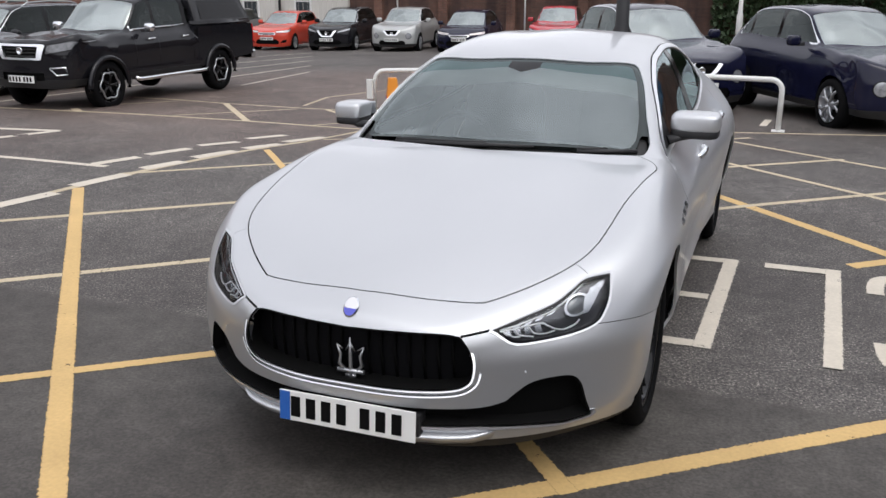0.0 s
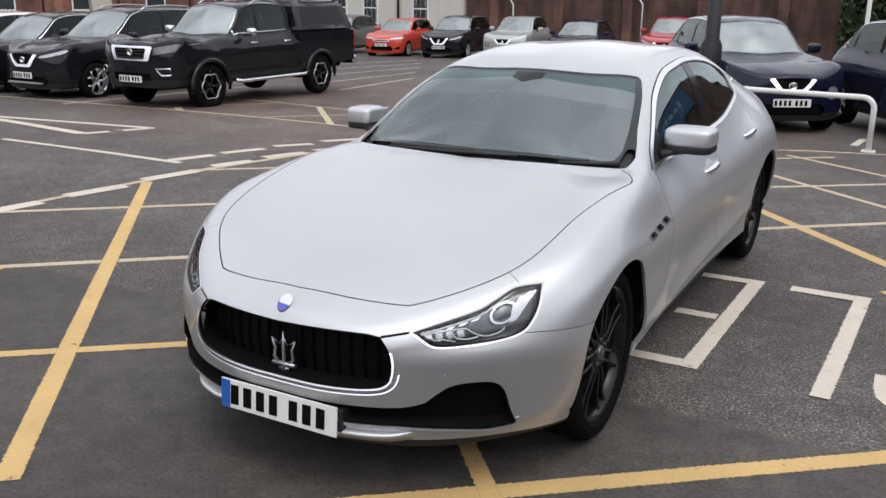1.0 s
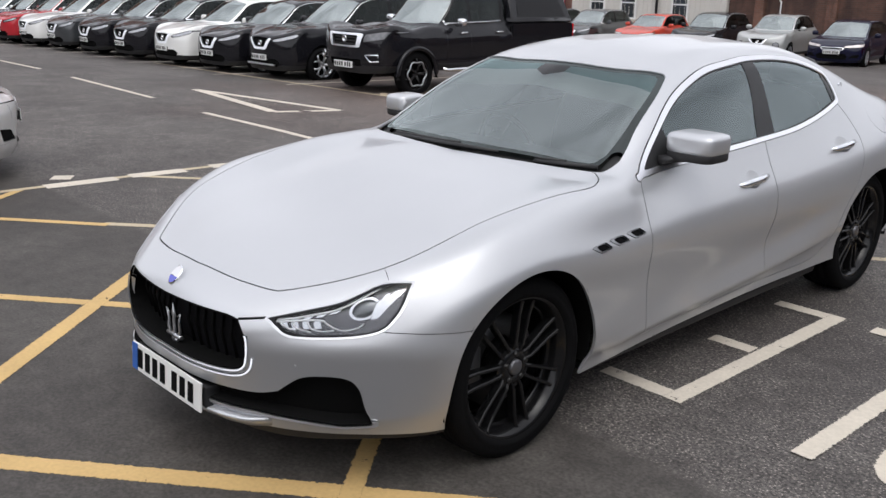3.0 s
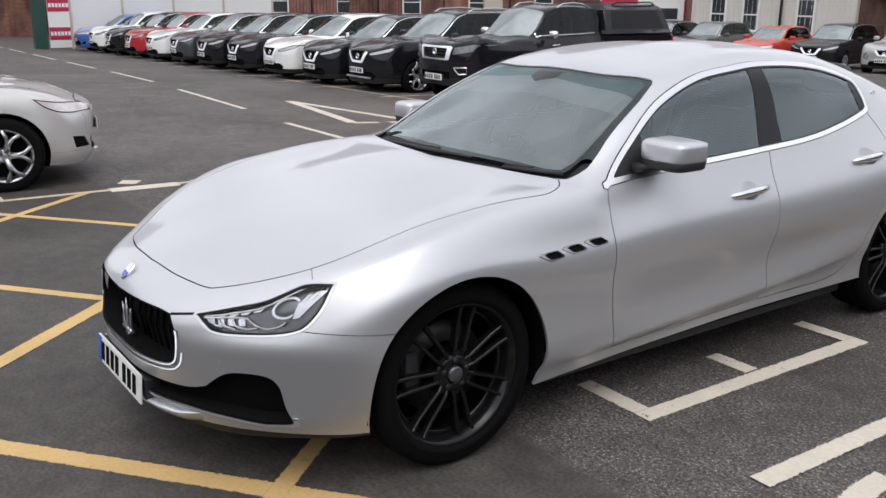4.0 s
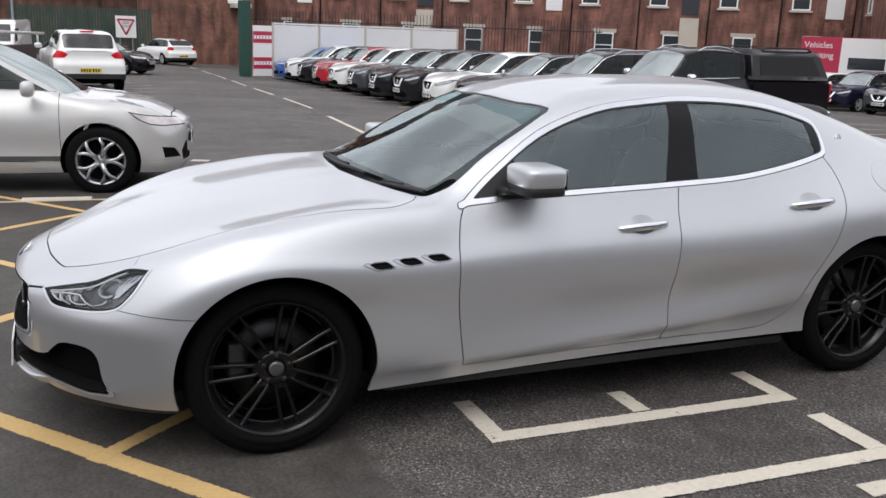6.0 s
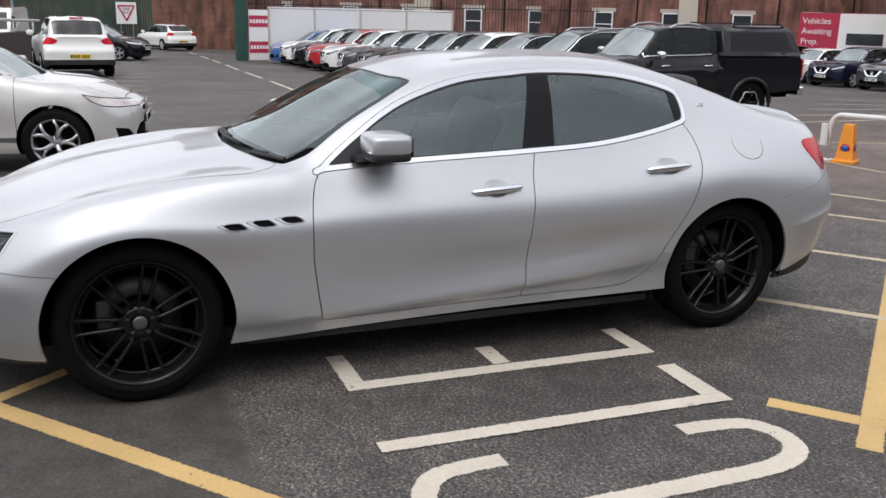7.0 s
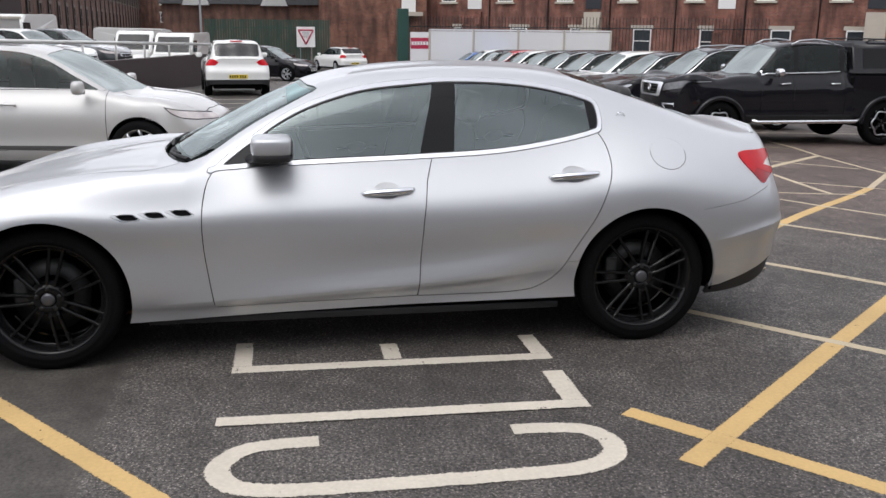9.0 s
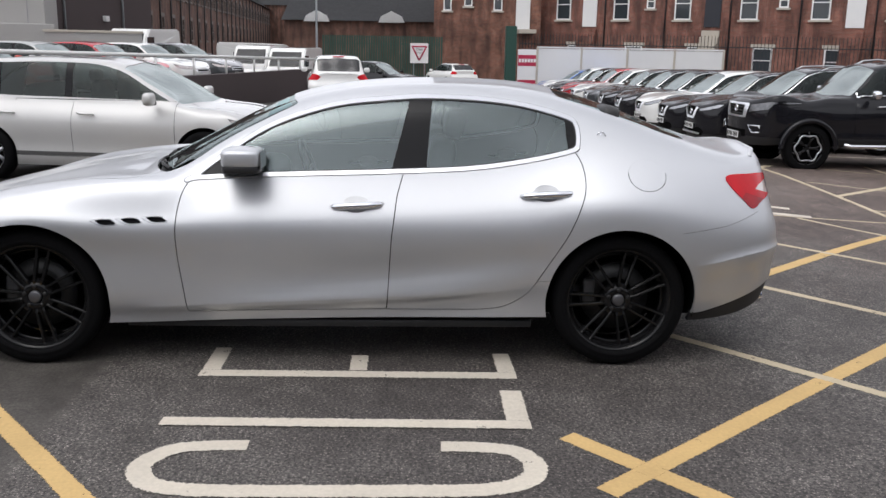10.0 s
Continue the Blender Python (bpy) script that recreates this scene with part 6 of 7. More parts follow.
    # mirrors, plate, badge, handles
    for s in (1, -1):
        m = part("door_mirror", rounded((.20, .12, .15), (s * (half + .06), M.cowl + .42, M.belt + .07), 3, 16, 10), CHROME if kind == "pickup" else pt, car)
        part("mirror_foot", box((.12, .05, .05), (s * (half - .04), M.cowl + .42, M.belt + .02), .01), BLACK_PLASTIC, m)
        if near:
            mid = (M.cowl + M.y1) / 2 - .25
            for y in (mid - .16, mid + .80):
                bm = bmesh.new()
                tube([(s * (half - .055), y - .1, M.belt - .13), (s * (half - .03), y - .06, M.belt - .125), (s * (half - .03), y + .06, M.belt - .12), (s * (half - .055), y + .1, M.belt - .115)], .013, 8, bm)
                part("door_handle", bm, CHROME if kind == "pickup" else pt, car)
    pz = M.sill + (.24 if kind in ("v", "round") else .30 if kind == "hatch" else .13)
    number_plate(car, pose(0, M.y0 - .02, pz), PLATE_WHITE, False)
    part("plate_mount", box((.5, .08, .08), (0, M.y0 + .025, pz), .01), BLACK_PLASTIC, car)
    if tails:
        part("brake_light", box((.34, .03, .035), (0, M.back + .03, M.roof - .045), .005), RED_LENS, car)
        number_plate(car, pose(0, M.y1 + .012, M.tail - .47, 0, 0, 180), PLATE_YELLOW, False)
    if kind != "hatch":
        b = part("badge", turned([(0, .06), (-.014, .058), (-.018, .045), (-.01, .044), (-.01, 0)], "x", 24), CHROME, car)
        b.matrix_basis = Matrix.Translation((0, M.y0 + .015, M.nose - .11)) @ Matrix.Rotation(radians(90), 4, "Z")
    if kind == "v" and rails:
        part("skid_strip", box((.95, .05, .035), (0, M.y0 + .03, M.sill + .10), .008), BRIGHT_TRIM, car)
    if kind == "v":
        for s in (1, -1):
            f = bmesh.new()
            tube([(s * .58, M.y0 + .17, M.sill + .17), (s * .72, M.y0 + .28, M.sill + .18)], .022, 6, f)
            part("fog_lamp_trim", f, CHROME, car)
    if rails:
        for s in (1, -1):
            f = bmesh.new()
            x = half * .66
            z = M.roof - .02
            tube([(s * x, M.head + .25, z - .05), (s * x, M.head + .4, z + .02), (s * x, (M.head + M.back) / 2, z + .045), (s * x, M.back - .45, z + .02), (s * x, M.back - .3, z - .03)], .018, 6, f)
            part("roof_rail", f, ALLOY, car)
    return car


STRIP_GREY = material("dark_grey_strip", (0.07, 0.07, 0.068), 0.6)
PALE_LAMP = material("pale_headlamp", (0.60, 0.545, 0.53), 0.22, 0.3, 0.8, grain=0.5, scale=11)
LAMP_GREY = material("clear_headlamp", (0.42, 0.43, 0.45), 0.25, 0.6, 0.8, grain=0.75, scale=22)
LAMP_DARK = material("smoked_headlamp", (0.13, 0.133, 0.14), 0.2, 0.5, 0.9, grain=0.8, scale=16)
CROSSOVER = Model(2.65, .86, .87, 1.82, .22, .80, 1.02, 1.02, 1.59, 1.05, -.92, -.18, 1.55, .335)
LARGE_SUV = Model(2.70, .93, 1.03, 1.84, .25, .88, 1.10, 1.10, 1.70, 1.10, -.90, -.15, 1.85, .35)
SMALL_SUV = Model(2.55, .82, .78, 1.78, .23, .80, 1.02, 1.04, 1.57, 1.05, -.80, -.12, 1.35, .335)
SMALL_HATCH = Model(2.50, .80, .70, 1.73, .19, .72, .95, .98, 1.47, 1.00, -.85, -.15, 1.45, .31)
HATCH = Model(2.65, .82, .82, 1.83, .19, .66, .915, .935, 1.455, 1.0, -1.15, -.26, 1.50, .325, 1.0, 1.0)
PICKUP = Model(3.15, .92, 1.20, 1.87, .42, 1.10, 1.19, 1.21, 1.81, 1.22, -.98, -.42, .93, .395, 1.0, .6, 1.07)
REAR_SUV = Model(2.64, .90, .92, 1.88, .27, .85, 1.06, 1.08, 1.64, 1.08, -.90, -.15, 1.78, .35)


def row_place(x, model, front=6.35):
    return (x, front - model.y0)




def slab(outline, x0, x1, bevel=.015):
    """A plate between x0 and x1 with an outline in y and z."""
    bm = bmesh.new()
    r = [[bm.verts.new((x, y, z)) for y, z in outline] for x in (x0, x1)]
    n = len(outline)
    rims = [bm.faces.new((r[0][k], r[0][(k + 1) % n], r[1][(k + 1) % n], r[1][k])) for k in range(n)]
    ends = [bm.faces.new(r[0]), bm.faces.new(r[1][::-1])]
    bmesh.ops.recalc_face_normals(bm, faces=bm.faces)
    if bevel:
        bmesh.ops.bevel(bm, geom=list({e for f in ends for e in f.edges}), offset=bevel, segments=2, affect="EDGES")
    return bm


def lofted(rings, bevel=.04):
    """A solid through rings of equal count, from the bottom up."""
    bm = bmesh.new()
    rows = [[bm.verts.new(p) for p in ring] for ring in rings]
    n = len(rows[0])
    for p, q in zip(rows, rows[1:]):
        for k in range(n):
            bm.faces.new((p[k], p[(k + 1) % n], q[(k + 1) % n], q[k]))
    bm.faces.new(rows[0][::-1]); bm.faces.new(rows[-1])
    bmesh.ops.recalc_face_normals(bm, faces=bm.faces)
    if bevel:
        bmesh.ops.bevel(bm, geom=bm.edges[:], offset=bevel, segments=3, affect="EDGES")
    for f in bm.faces:
        f.smooth = len(f.verts) == 4 and f.calc_area() < .05
    return bm


def pickup_rear():
    """The load bed and hard top behind the cab."""
    black = PAINTS["black"]
    arch = [(1.575 + .46 * math.cos(a), .385 + .46 * math.sin(a)) for a in np.linspace(.42, math.pi - .25, 18)]
    for s in (1, -1):
        part("bed_side", slab([(.90, 1.23), (2.74, 1.23), (2.77, 1.1), (2.77, .62), (2.10, .575)] + arch + [(.90, .50)], s * .80, s * .928), black, pickup)
        t = part("tail_lamp", box((.12, .05, .36), (s * .86, 2.775, 1.03), .015), RED_LENS, pickup, "red tail lamp")
        part("lens", box((.08, .01, .08), (s * .86, 2.802, 1.03), .003), PALE_LENS, t)
        v = part("canopy_window", lofted([[(s * .897, y, 1.36), (s * .897, y2, 1.36), (s * .88, y2, 1.36), (s * .88, y, 1.36)] if j == 0 else [(s * .800, y + .01, 1.69), (s * .800, y2 - .16, 1.69), (s * .78, y2 - .16, 1.69), (s * .78, y + .01, 1.69)] for j, (y, y2) in enumerate(((1.08, 2.52), (1.08, 2.52)))], 0), CLEAR_GLASS_FRAME, pickup, "dark tinted hard top window")
        bm = bmesh.new()
        tube([(s * .70, 1.2, 1.79), (s * .70, 1.3, 1.85), (s * .70, 2.3, 1.85), (s * .70, 2.4, 1.79)], .016, 6, bm)
        part("roof_rail", bm, BLACK_PLASTIC, pickup)
    for w in [c for c in pickup.children if c.name.startswith("wheel")]:
        part("rim_ring", tube([(.098, (.212 + .016 * math.cos(6 * a)) * math.cos(a), (.212 + .016 * math.cos(6 * a)) * math.sin(a)) for a in np.linspace(0, 2 * math.pi, 61)], .015, 6), ALLOY, w, "bright machined six-pointed rim edge")
    sh = PICKUP.shell
    row = sh.grid[:, 5 * sh.ns]
    for s in (1, -1):
        pts = [(s * (x + .004), y, z + .035) for x, y, z in row[::2] if -.72 < y < .78]
        part("belt_trim", tube(pts, .012, 6), CHROME, pickup, "chrome strip under the windows")
    for k in range(3):
        part("grille_bar", box((.62, .02, .022), (0, PICKUP.y0 + .03, PICKUP.nose - .085 - .055 * k), .006), STEEL, pickup)
    part("tailgate", box((1.62, .07, .62), (0, 2.745, .93), .02), black, pickup)
    part("rear_bumper", box((1.76, .16, .17), (0, 2.84, .60), .03), CHROME, pickup)
    part("bed_floor", box((1.62, 1.7, .06), (0, 1.9, .80)), GAP, pickup)
    part("chassis", box((1.0, 2.2, .2), (0, 1.75, .55), .02), GAP, pickup)
    rect = lambda x, a, b, z: [(-x, a, z), (x, a, z), (x, b, z), (-x, b, z)]
    part("hard_top", lofted([rect(.915, .90, 2.76, 1.235), rect(.905, .90, 2.74, 1.30), rect(.78, .91, 2.56, 1.74), rect(.66, .93, 2.46, 1.82)], .03), black, pickup, "black hard top over the load bed")
    for z in (1.0, ):
        part("arch_shield", box((1.5, .9, .6), (0, 1.575, .62), .1), GAP, pickup)


pickup = parked_car("pickup_truck", PICKUP, row_place(-10.1, PICKUP, 6.15), 0, "black", "black double-cab pickup with chrome mirrors and hard top", "pickup", True, BLACK_RIM, False, True)
for s in (1, -1):
    bm = bmesh.new()
    tube([(s * .97, -1.0, .47), (s * 1.0, -.9, .44), (s * 1.0, .95, .44), (s * .97, 1.05, .47)], .035, 10, bm)
    part("side_step", bm, CHROME, pickup, "bright chrome side step")
    for y in (-PICKUP.wb / 2, PICKUP.wb / 2):
        bm = bmesh.new()
        tube([(s * .93, y + .46 * math.cos(a), .385 + .46 * math.sin(a)) for a in np.linspace(-.15, math.pi + .15, 21)], .045, 8, bm)
        part("arch_trim", bm, PAINTS["black"], pickup, "flared black wheel arch")
    part("cab_gap", box((.02, .05, .66), (s * .90, .885, .86)), GAP, pickup)
    bm = bmesh.new()
    tube([(s * .56, -2.475, .73), (s * .78, -2.37, .74), (s * .80, -2.36, .63), (s * .66, -2.44, .62), (s * .56, -2.475, .73)], .012, 6, bm)
    part("fog_lamp_trim", bm, CHROME, pickup)
pickup_rear()

ROW = "row of parked cars"
for x, mod, col, label, nm, rl in (
    (-13.15, LARGE_SUV, "black", "black family sport utility car with chrome grille", "sport_utility_car", True), (-15.25, CROSSOVER, "black", "black crossover car with chrome grille", "crossover_car", False),
    (-17.35, CROSSOVER, "white", "white crossover car with chrome grille", "crossover_car", False), (-19.6, CROSSOVER, "black", "black crossover car with chrome grille", "crossover_car", False),
    (-21.8, CROSSOVER, "black", "black crossover car with chrome grille", "crossover_car", False), (-24.05, SMALL_SUV, "dark grey", "dark grey small crossover car", "crossover_car", False),
    (-26.3, SMALL_SUV, "white", "white small crossover car", "crossover_car", False), (-28.5, SMALL_SUV, "red", "red small crossover car", "crossover_car", False),
    (-30.8, SMALL_SUV, "black", "black small crossover car", "crossover_car", False), (-33.0, SMALL_SUV, "white", "white small crossover car", "crossover_car", False), (-35.2, SMALL_HATCH, "blue", "bright blue small hatchback", "hatchback_car", False),
):
    parked_car(nm, mod, row_place(x, mod, 6.35), 0, col, label, "hatch" if mod is SMALL_HATCH else "v", False, None, False, rl, ROW)
BACK = "back row of parked cars"
for x, y, mod, col, label, nm in (
    (-26.0, 25.9, SMALL_HATCH, "white", "white small hatchback in the back row", "hatchback_car"), (-23.6, 25.7, CROSSOVER, "dark blue", "dark blue crossover car in the back row", "crossover_car"), (-29.0, 26.2, CROSSOVER, "red", "red crossover car in the back row", "crossover_car"),
    (-21.0, 25.6, CROSSOVER, "dark grey", "dark grey crossover car", "crossover_car"), (-17.9, 25.5, SMALL_HATCH, "orange red", "orange red small hatchback", "hatchback_car"), (-15.3, 25.4, CROSSOVER, "black", "black crossover car with chrome grille", "crossover_car"),
    (-12.6, 25.3, SMALL_SUV, "light grey", "pale silver small crossover car", "crossover_car"), (-10.0, 25.2, HATCH, "dark blue", "dark blue hatchback in the back row", "hatchback_car"), (-6.6, 24.9, SMALL_SUV, "red", "red small crossover car", "crossover_car"),
):
    parked_car(nm, mod, (x, y - mod.y0), 8, col, label, "hatch" if mod in (SMALL_HATCH, HATCH) else "round" if col == "light grey" else "v", False, None, False, False, BACK)
parked_car("crossover_car", SMALL_SUV, (-.95, 10.25), 30, "dark blue", "dark blue small crossover parked behind a white barrier", "round", False, ALLOY)
parked_car("crossover_car", SMALL_SUV, (1.90, 9.6), 30, "dark blue", "dark blue small crossover with round lamps and silver wheels", "round", False, ALLOY)
parked_car("hatchback_car", HATCH, (-6.15, -3.08), 172, "silver", "pale silver hatchback beside the road", "hatch", True, ALLOY)
parked_car("sport_utility_car", REAR_SUV, (-23.85, -1.68), -84, "white", "white sport utility car with red tail lamps", "v", False, ALLOY, True)
parked_car("hatchback_car", HATCH, (-35.0, -.7), 152, "black", "black hatchback near the green gate", "hatch", False, ALLOY)
parked_car("hatchback_car", HATCH, (-50.5, 3.4), -68, "white", "white hatchback with red tail lamps", "hatch", False, ALLOY, True)

# ---- barriers, cone, posts ----
WHITE_STEEL = material("white_painted_steel", (0.72, 0.72, 0.70), 0.4, grain=0.06, big=0.06)
ORANGE = material("orange_plastic", (0.75, 0.27, 0.02), 0.45, grain=0.06, big=0.05)
GREEN_STEEL = material("green_painted_steel", (0.012, 0.055, 0.04), 0.5, grain=0.1, big=0.1)
DARK_STEEL = material("black_painted_steel", (0.012, 0.012, 0.014), 0.5)
GREY_STEEL = material("galvanised_steel", (0.25, 0.26, 0.27), 0.5, 0.5, grain=0.1)


def hoop_barrier(a, b, height=.67):
    """A white tubular hoop with rounded shoulders between two ground points."""
    a, b = Vector((*a, ground_height(*a) - .02)), Vector((*b, ground_height(*b) - .02))
    d = (b - a)
    up = Vector((0, 0, height))
    n = d.normalized() * .14
    bend = [(1 - math.cos(k * math.pi / 12), math.sin(k * math.pi / 12)) for k in range(7)]
    pts = [a] + [a + up + n * c - Vector((0, 0, .14)) * (1 - q) for c, q in bend] + [b + up - n * c - Vector((0, 0, .14)) * (1 - q) for c, q in bend[::-1]] + [b]
    th = tagged(empty("hoop_barrier", Matrix.Translation(a)), "white tubular steel hoop barrier", "barrier", "hoop barriers")
    part("hoop", tube([p - a for p in pts], .034, 12), WHITE_STEEL, th)
    for p in (a, b):
        part("base_plate", box((.16, .16, .03), tuple(p - a + Vector((0, 0, .02))), .005), WHITE_STEEL, th)
    return th


hoop_barrier((1.2, 7.30), (-.75, 7.6))
leg = hoop_barrier((-4.72, 7.83), (-2.8, 8.4), .64)
part("side_plate", box((.10, .04, .30), (-.08, -.03, .36), .01), WHITE_STEEL, leg)


def cone(at):
    z = ground_height(*at)
    th = tagged(empty("no_parking_cone", Matrix.Translation((*at, z)) @ Matrix.Rotation(radians(30), 4, "Z") @ Matrix.Scale(.72, 4)), "orange square no-parking cone with blue and red disc", "traffic cone")
    bm = bmesh.new()
    rows = [[bm.verts.new((sx * r, sy * r, h)) for sx, sy in ((-1, -1), (1, -1), (1, 1), (-1, 1))] for r, h in ((.17, .05), (.155, .08), (.09, .70), (.08, .72))]
    for p, q in zip(rows, rows[1:]):
        for k in range(4):
            bm.faces.new((p[k], p[(k + 1) % 4], q[(k + 1) % 4], q[k]))
    bm.faces.new(rows[-1])
    part("cone_body", bm, ORANGE, th)
    part("foot", box((.42, .42, .06), (0, 0, .03), .015), ORANGE, th)
    for k in range(4):
        for nm, r, mt, dy in (("disc_ring", .085, RED_LENS, 0), ("disc", .062, PLATE_BLUE, .003)):
            d = part(nm, turned([(0, r), (-.004, r), (-.004, 0)], "x", 20), mt, th)
            d.matrix_basis = Matrix.Rotation(radians(90 * k), 4, "Z") @ Matrix.Translation((-.139 - dy, 0, .28)) @ Matrix.Rotation(radians(-6), 4, "Y")
    return th


cone((-4.45, 7.88))
post = tagged(empty("dark_post", Matrix.Translation((-1.12, 8.75, ground_height(-1.1, 8.75)))), "black steel column beside the parked cars", "post")
part("column", turned([(-.05, .16), (1.15, .15), (1.25, .10), (5.5, .085)], "z", 16, True), DARK_STEEL, post)
lamp = tagged(empty("street_lamp", Matrix.Translation((-44, -4.1, ground_height(-44, -4.1)))), "tall grey steel street lamp column", "street lamp")
part("column", turned([(-.1, .09), (1.4, .085), (1.5, .06), (9, .045)], "z", 12, True), GREY_STEEL, lamp)

pole = tagged(empty("floodlight_pole", Matrix.Translation((-.5, 26.5, ground_height(-.5, 26.5)))), "pale grey steel floodlight pole", "pole")
part("column", turned([(-.1, .11), (1.2, .10), (1.3, .07), (7.5, .055)], "z", 12, True), WHITE_STEEL, pole)

# ---- walls, hoarding, fences ----


def brick_material(name, a, b, mortar, width=.225, height=.075):
    m = bpy.data.materials.new(name)
    m.use_nodes = True
    n, l = m.node_tree.nodes, m.node_tree.links
    p = n["Principled BSDF"]
    p.inputs["Roughness"].default_value = 0.85
    co, sep, comb, add = n.new("ShaderNodeTexCoord"), n.new("ShaderNodeSeparateXYZ"), n.new("ShaderNodeCombineXYZ"), n.new("ShaderNodeMath")
    add.operation = "ADD"
    br, ns, mix = n.new("ShaderNodeTexBrick"), n.new("ShaderNodeTexNoise"), n.new("ShaderNodeMixRGB")
    l.new(co.outputs["Object"], sep.inputs[0]); l.new(sep.outputs[0], add.inputs[0]); l.new(sep.outputs[1], add.inputs[1])
    l.new(add.outputs[0], comb.inputs[0]); l.new(sep.outputs[2], comb.inputs[1]); l.new(comb.outputs[0], br.inputs["Vector"])
    br.inputs["Scale"].default_value = 1.0
    br.inputs["Brick Width"].default_value, br.inputs["Row Height"].default_value, br.inputs["Mortar Size"].default_value = width, height, .006
    br.inputs["Color1"].default_value, br.inputs["Color2"].default_value, br.inputs["Mortar"].default_value = (*a, 1), (*b, 1), (*mortar, 1)
    ns.inputs["Scale"].default_value, ns.inputs["Detail"].default_value = 0.7, 6
    l.new(co.outputs["Object"], ns.inputs["Vector"])
    mix.blend_type = "MULTIPLY"; mix.inputs[0].default_value = 0.75
    ramp = n.new("ShaderNodeValToRGB")
    ramp.color_ramp.elements[0].color, ramp.color_ramp.elements[1].color = (0.45, 0.42, 0.40, 1), (1.35, 1.3, 1.25, 1)
    ramp.color_ramp.elements[0].position, ramp.color_ramp.elements[1].position = 0.3, 0.7
    l.new(ns.outputs["Fac"], ramp.inputs[0])
    # soot and rain streaks
    soot, st, mp, dark = n.new("ShaderNodeTexNoise"), n.new("ShaderNodeValToRGB"), n.new("ShaderNodeMapping"), n.new("ShaderNodeMixRGB")
    mp.inputs["Scale"].default_value = (1.6, 1.6, 0.4)
    l.new(co.outputs["Object"], mp.inputs["Vector"]); l.new(mp.outputs[0], soot.inputs["Vector"])
    soot.inputs["Scale"].default_value, soot.inputs["Detail"].default_value = 1.3, 7
    l.new(soot.outputs["Fac"], st.inputs[0])
    st.color_ramp.elements[0].position, st.color_ramp.elements[1].position = 0.38, 0.6
    st.color_ramp.elements[0].color, st.color_ramp.elements[1].color = (0.42, 0.40, 0.42, 1), (1.15, 1.12, 1.1, 1)
    dark.blend_type = "MULTIPLY"; dark.inputs[0].default_value = 0.8
    l.new(br.outputs["Color"], mix.inputs[1]); l.new(ramp.outputs[0], mix.inputs[2]); l.new(mix.outputs[0], dark.inputs[1]); l.new(st.outputs[0], dark.inputs[2]); l.new(dark.outputs[0], p.inputs["Base Color"])
    return m


RED_BRICK = brick_material("weathered_red_brick", (0.25, 0.098, 0.07), (0.17, 0.07, 0.054), (0.23, 0.19, 0.16))
BROWN_BRICK = brick_material("brown_brick", (0.18, 0.088, 0.062), (0.13, 0.066, 0.048), (0.15, 0.12, 0.105))
YARD_BRICK = brick_material("sooty_brick", (0.12, 0.062, 0.046), (0.085, 0.046, 0.036), (0.10, 0.08, 0.07))
ORANGE_BRICK = brick_material("patched_orange_brick", (0.24, 0.105, 0.07), (0.15, 0.066, 0.048), (0.22, 0.17, 0.135))
SLATE = material("roof_slate", (0.06, 0.06, 0.065), 0.7, grain=0.3, scale=6, big=0.2)
STONE = material("pale_stone", (0.45, 0.41, 0.35), 0.8, grain=0.15, big=0.12)
UPVC = material("white_window_frame", (0.75, 0.75, 0.74), 0.4, big=0.05)
GREY_CLADDING = material("grey_cladding", (0.15, 0.153, 0.16), 0.5, grain=0.05, big=0.06)
DULL_FRAME = material("sooty_stone", (0.16, 0.13, 0.115), 0.8, grain=0.15, big=0.15)
HOARD = material("white_hoarding", (0.66, 0.66, 0.66), 0.5, grain=0.05, big=0.10, big_scale=0.6)
SIGN_RED = material("red_sign", (0.42, 0.02, 0.06), 0.45, big=0.05)
SIGN_PALE = material("pale_blue_lettering", (0.30, 0.36, 0.42), 0.5)
SIGN_BLUE = material("blue_sign", (0.03, 0.10, 0.20), 0.4, big=0.06)
SIGN_WHITE = material("white_sign", (0.76, 0.75, 0.74), 0.45, big=0.04)
CLADDING = material("grey_cladding", (0.38, 0.37, 0.355), 0.5, 0.2, grain=0.05, big=0.06)
PALE_CLADDING = material("cream_cladding", (0.60, 0.58, 0.54), 0.55, grain=0.05, big=0.08)
WIN_GLASS = material("window_glass", (0.035, 0.042, 0.048), 0.06, coat=0.5)
DARK_WALL = material("dark_brown_render", (0.062, 0.046, 0.046), 0.8, grain=0.1, big=0.15, big_scale=0.3)
DOOR_DARK = material("dark_door", (0.02, 0.022, 0.03), 0.4)


def facade(name, label, a, b, height, mat, base=-1.5, depth=.5):
    """An upright wall from a to b on the ground; its front is on the right hand of that way. Its local x runs along it and y goes inwards."""
    a, b = Vector((*a, 0)), Vector((*b, 0))
    d = b - a
    turn = math.atan2(d.y, d.x)
    th = tagged(empty(name, Matrix.Translation(a) @ Matrix.Rotation(turn, 4, "Z")), label, "building")
    part("wall", box((d.length, depth, height - base), (d.length / 2, depth / 2, (height + base) / 2)), mat, th)
    return th, d.length


WINDOW_MESH = {}


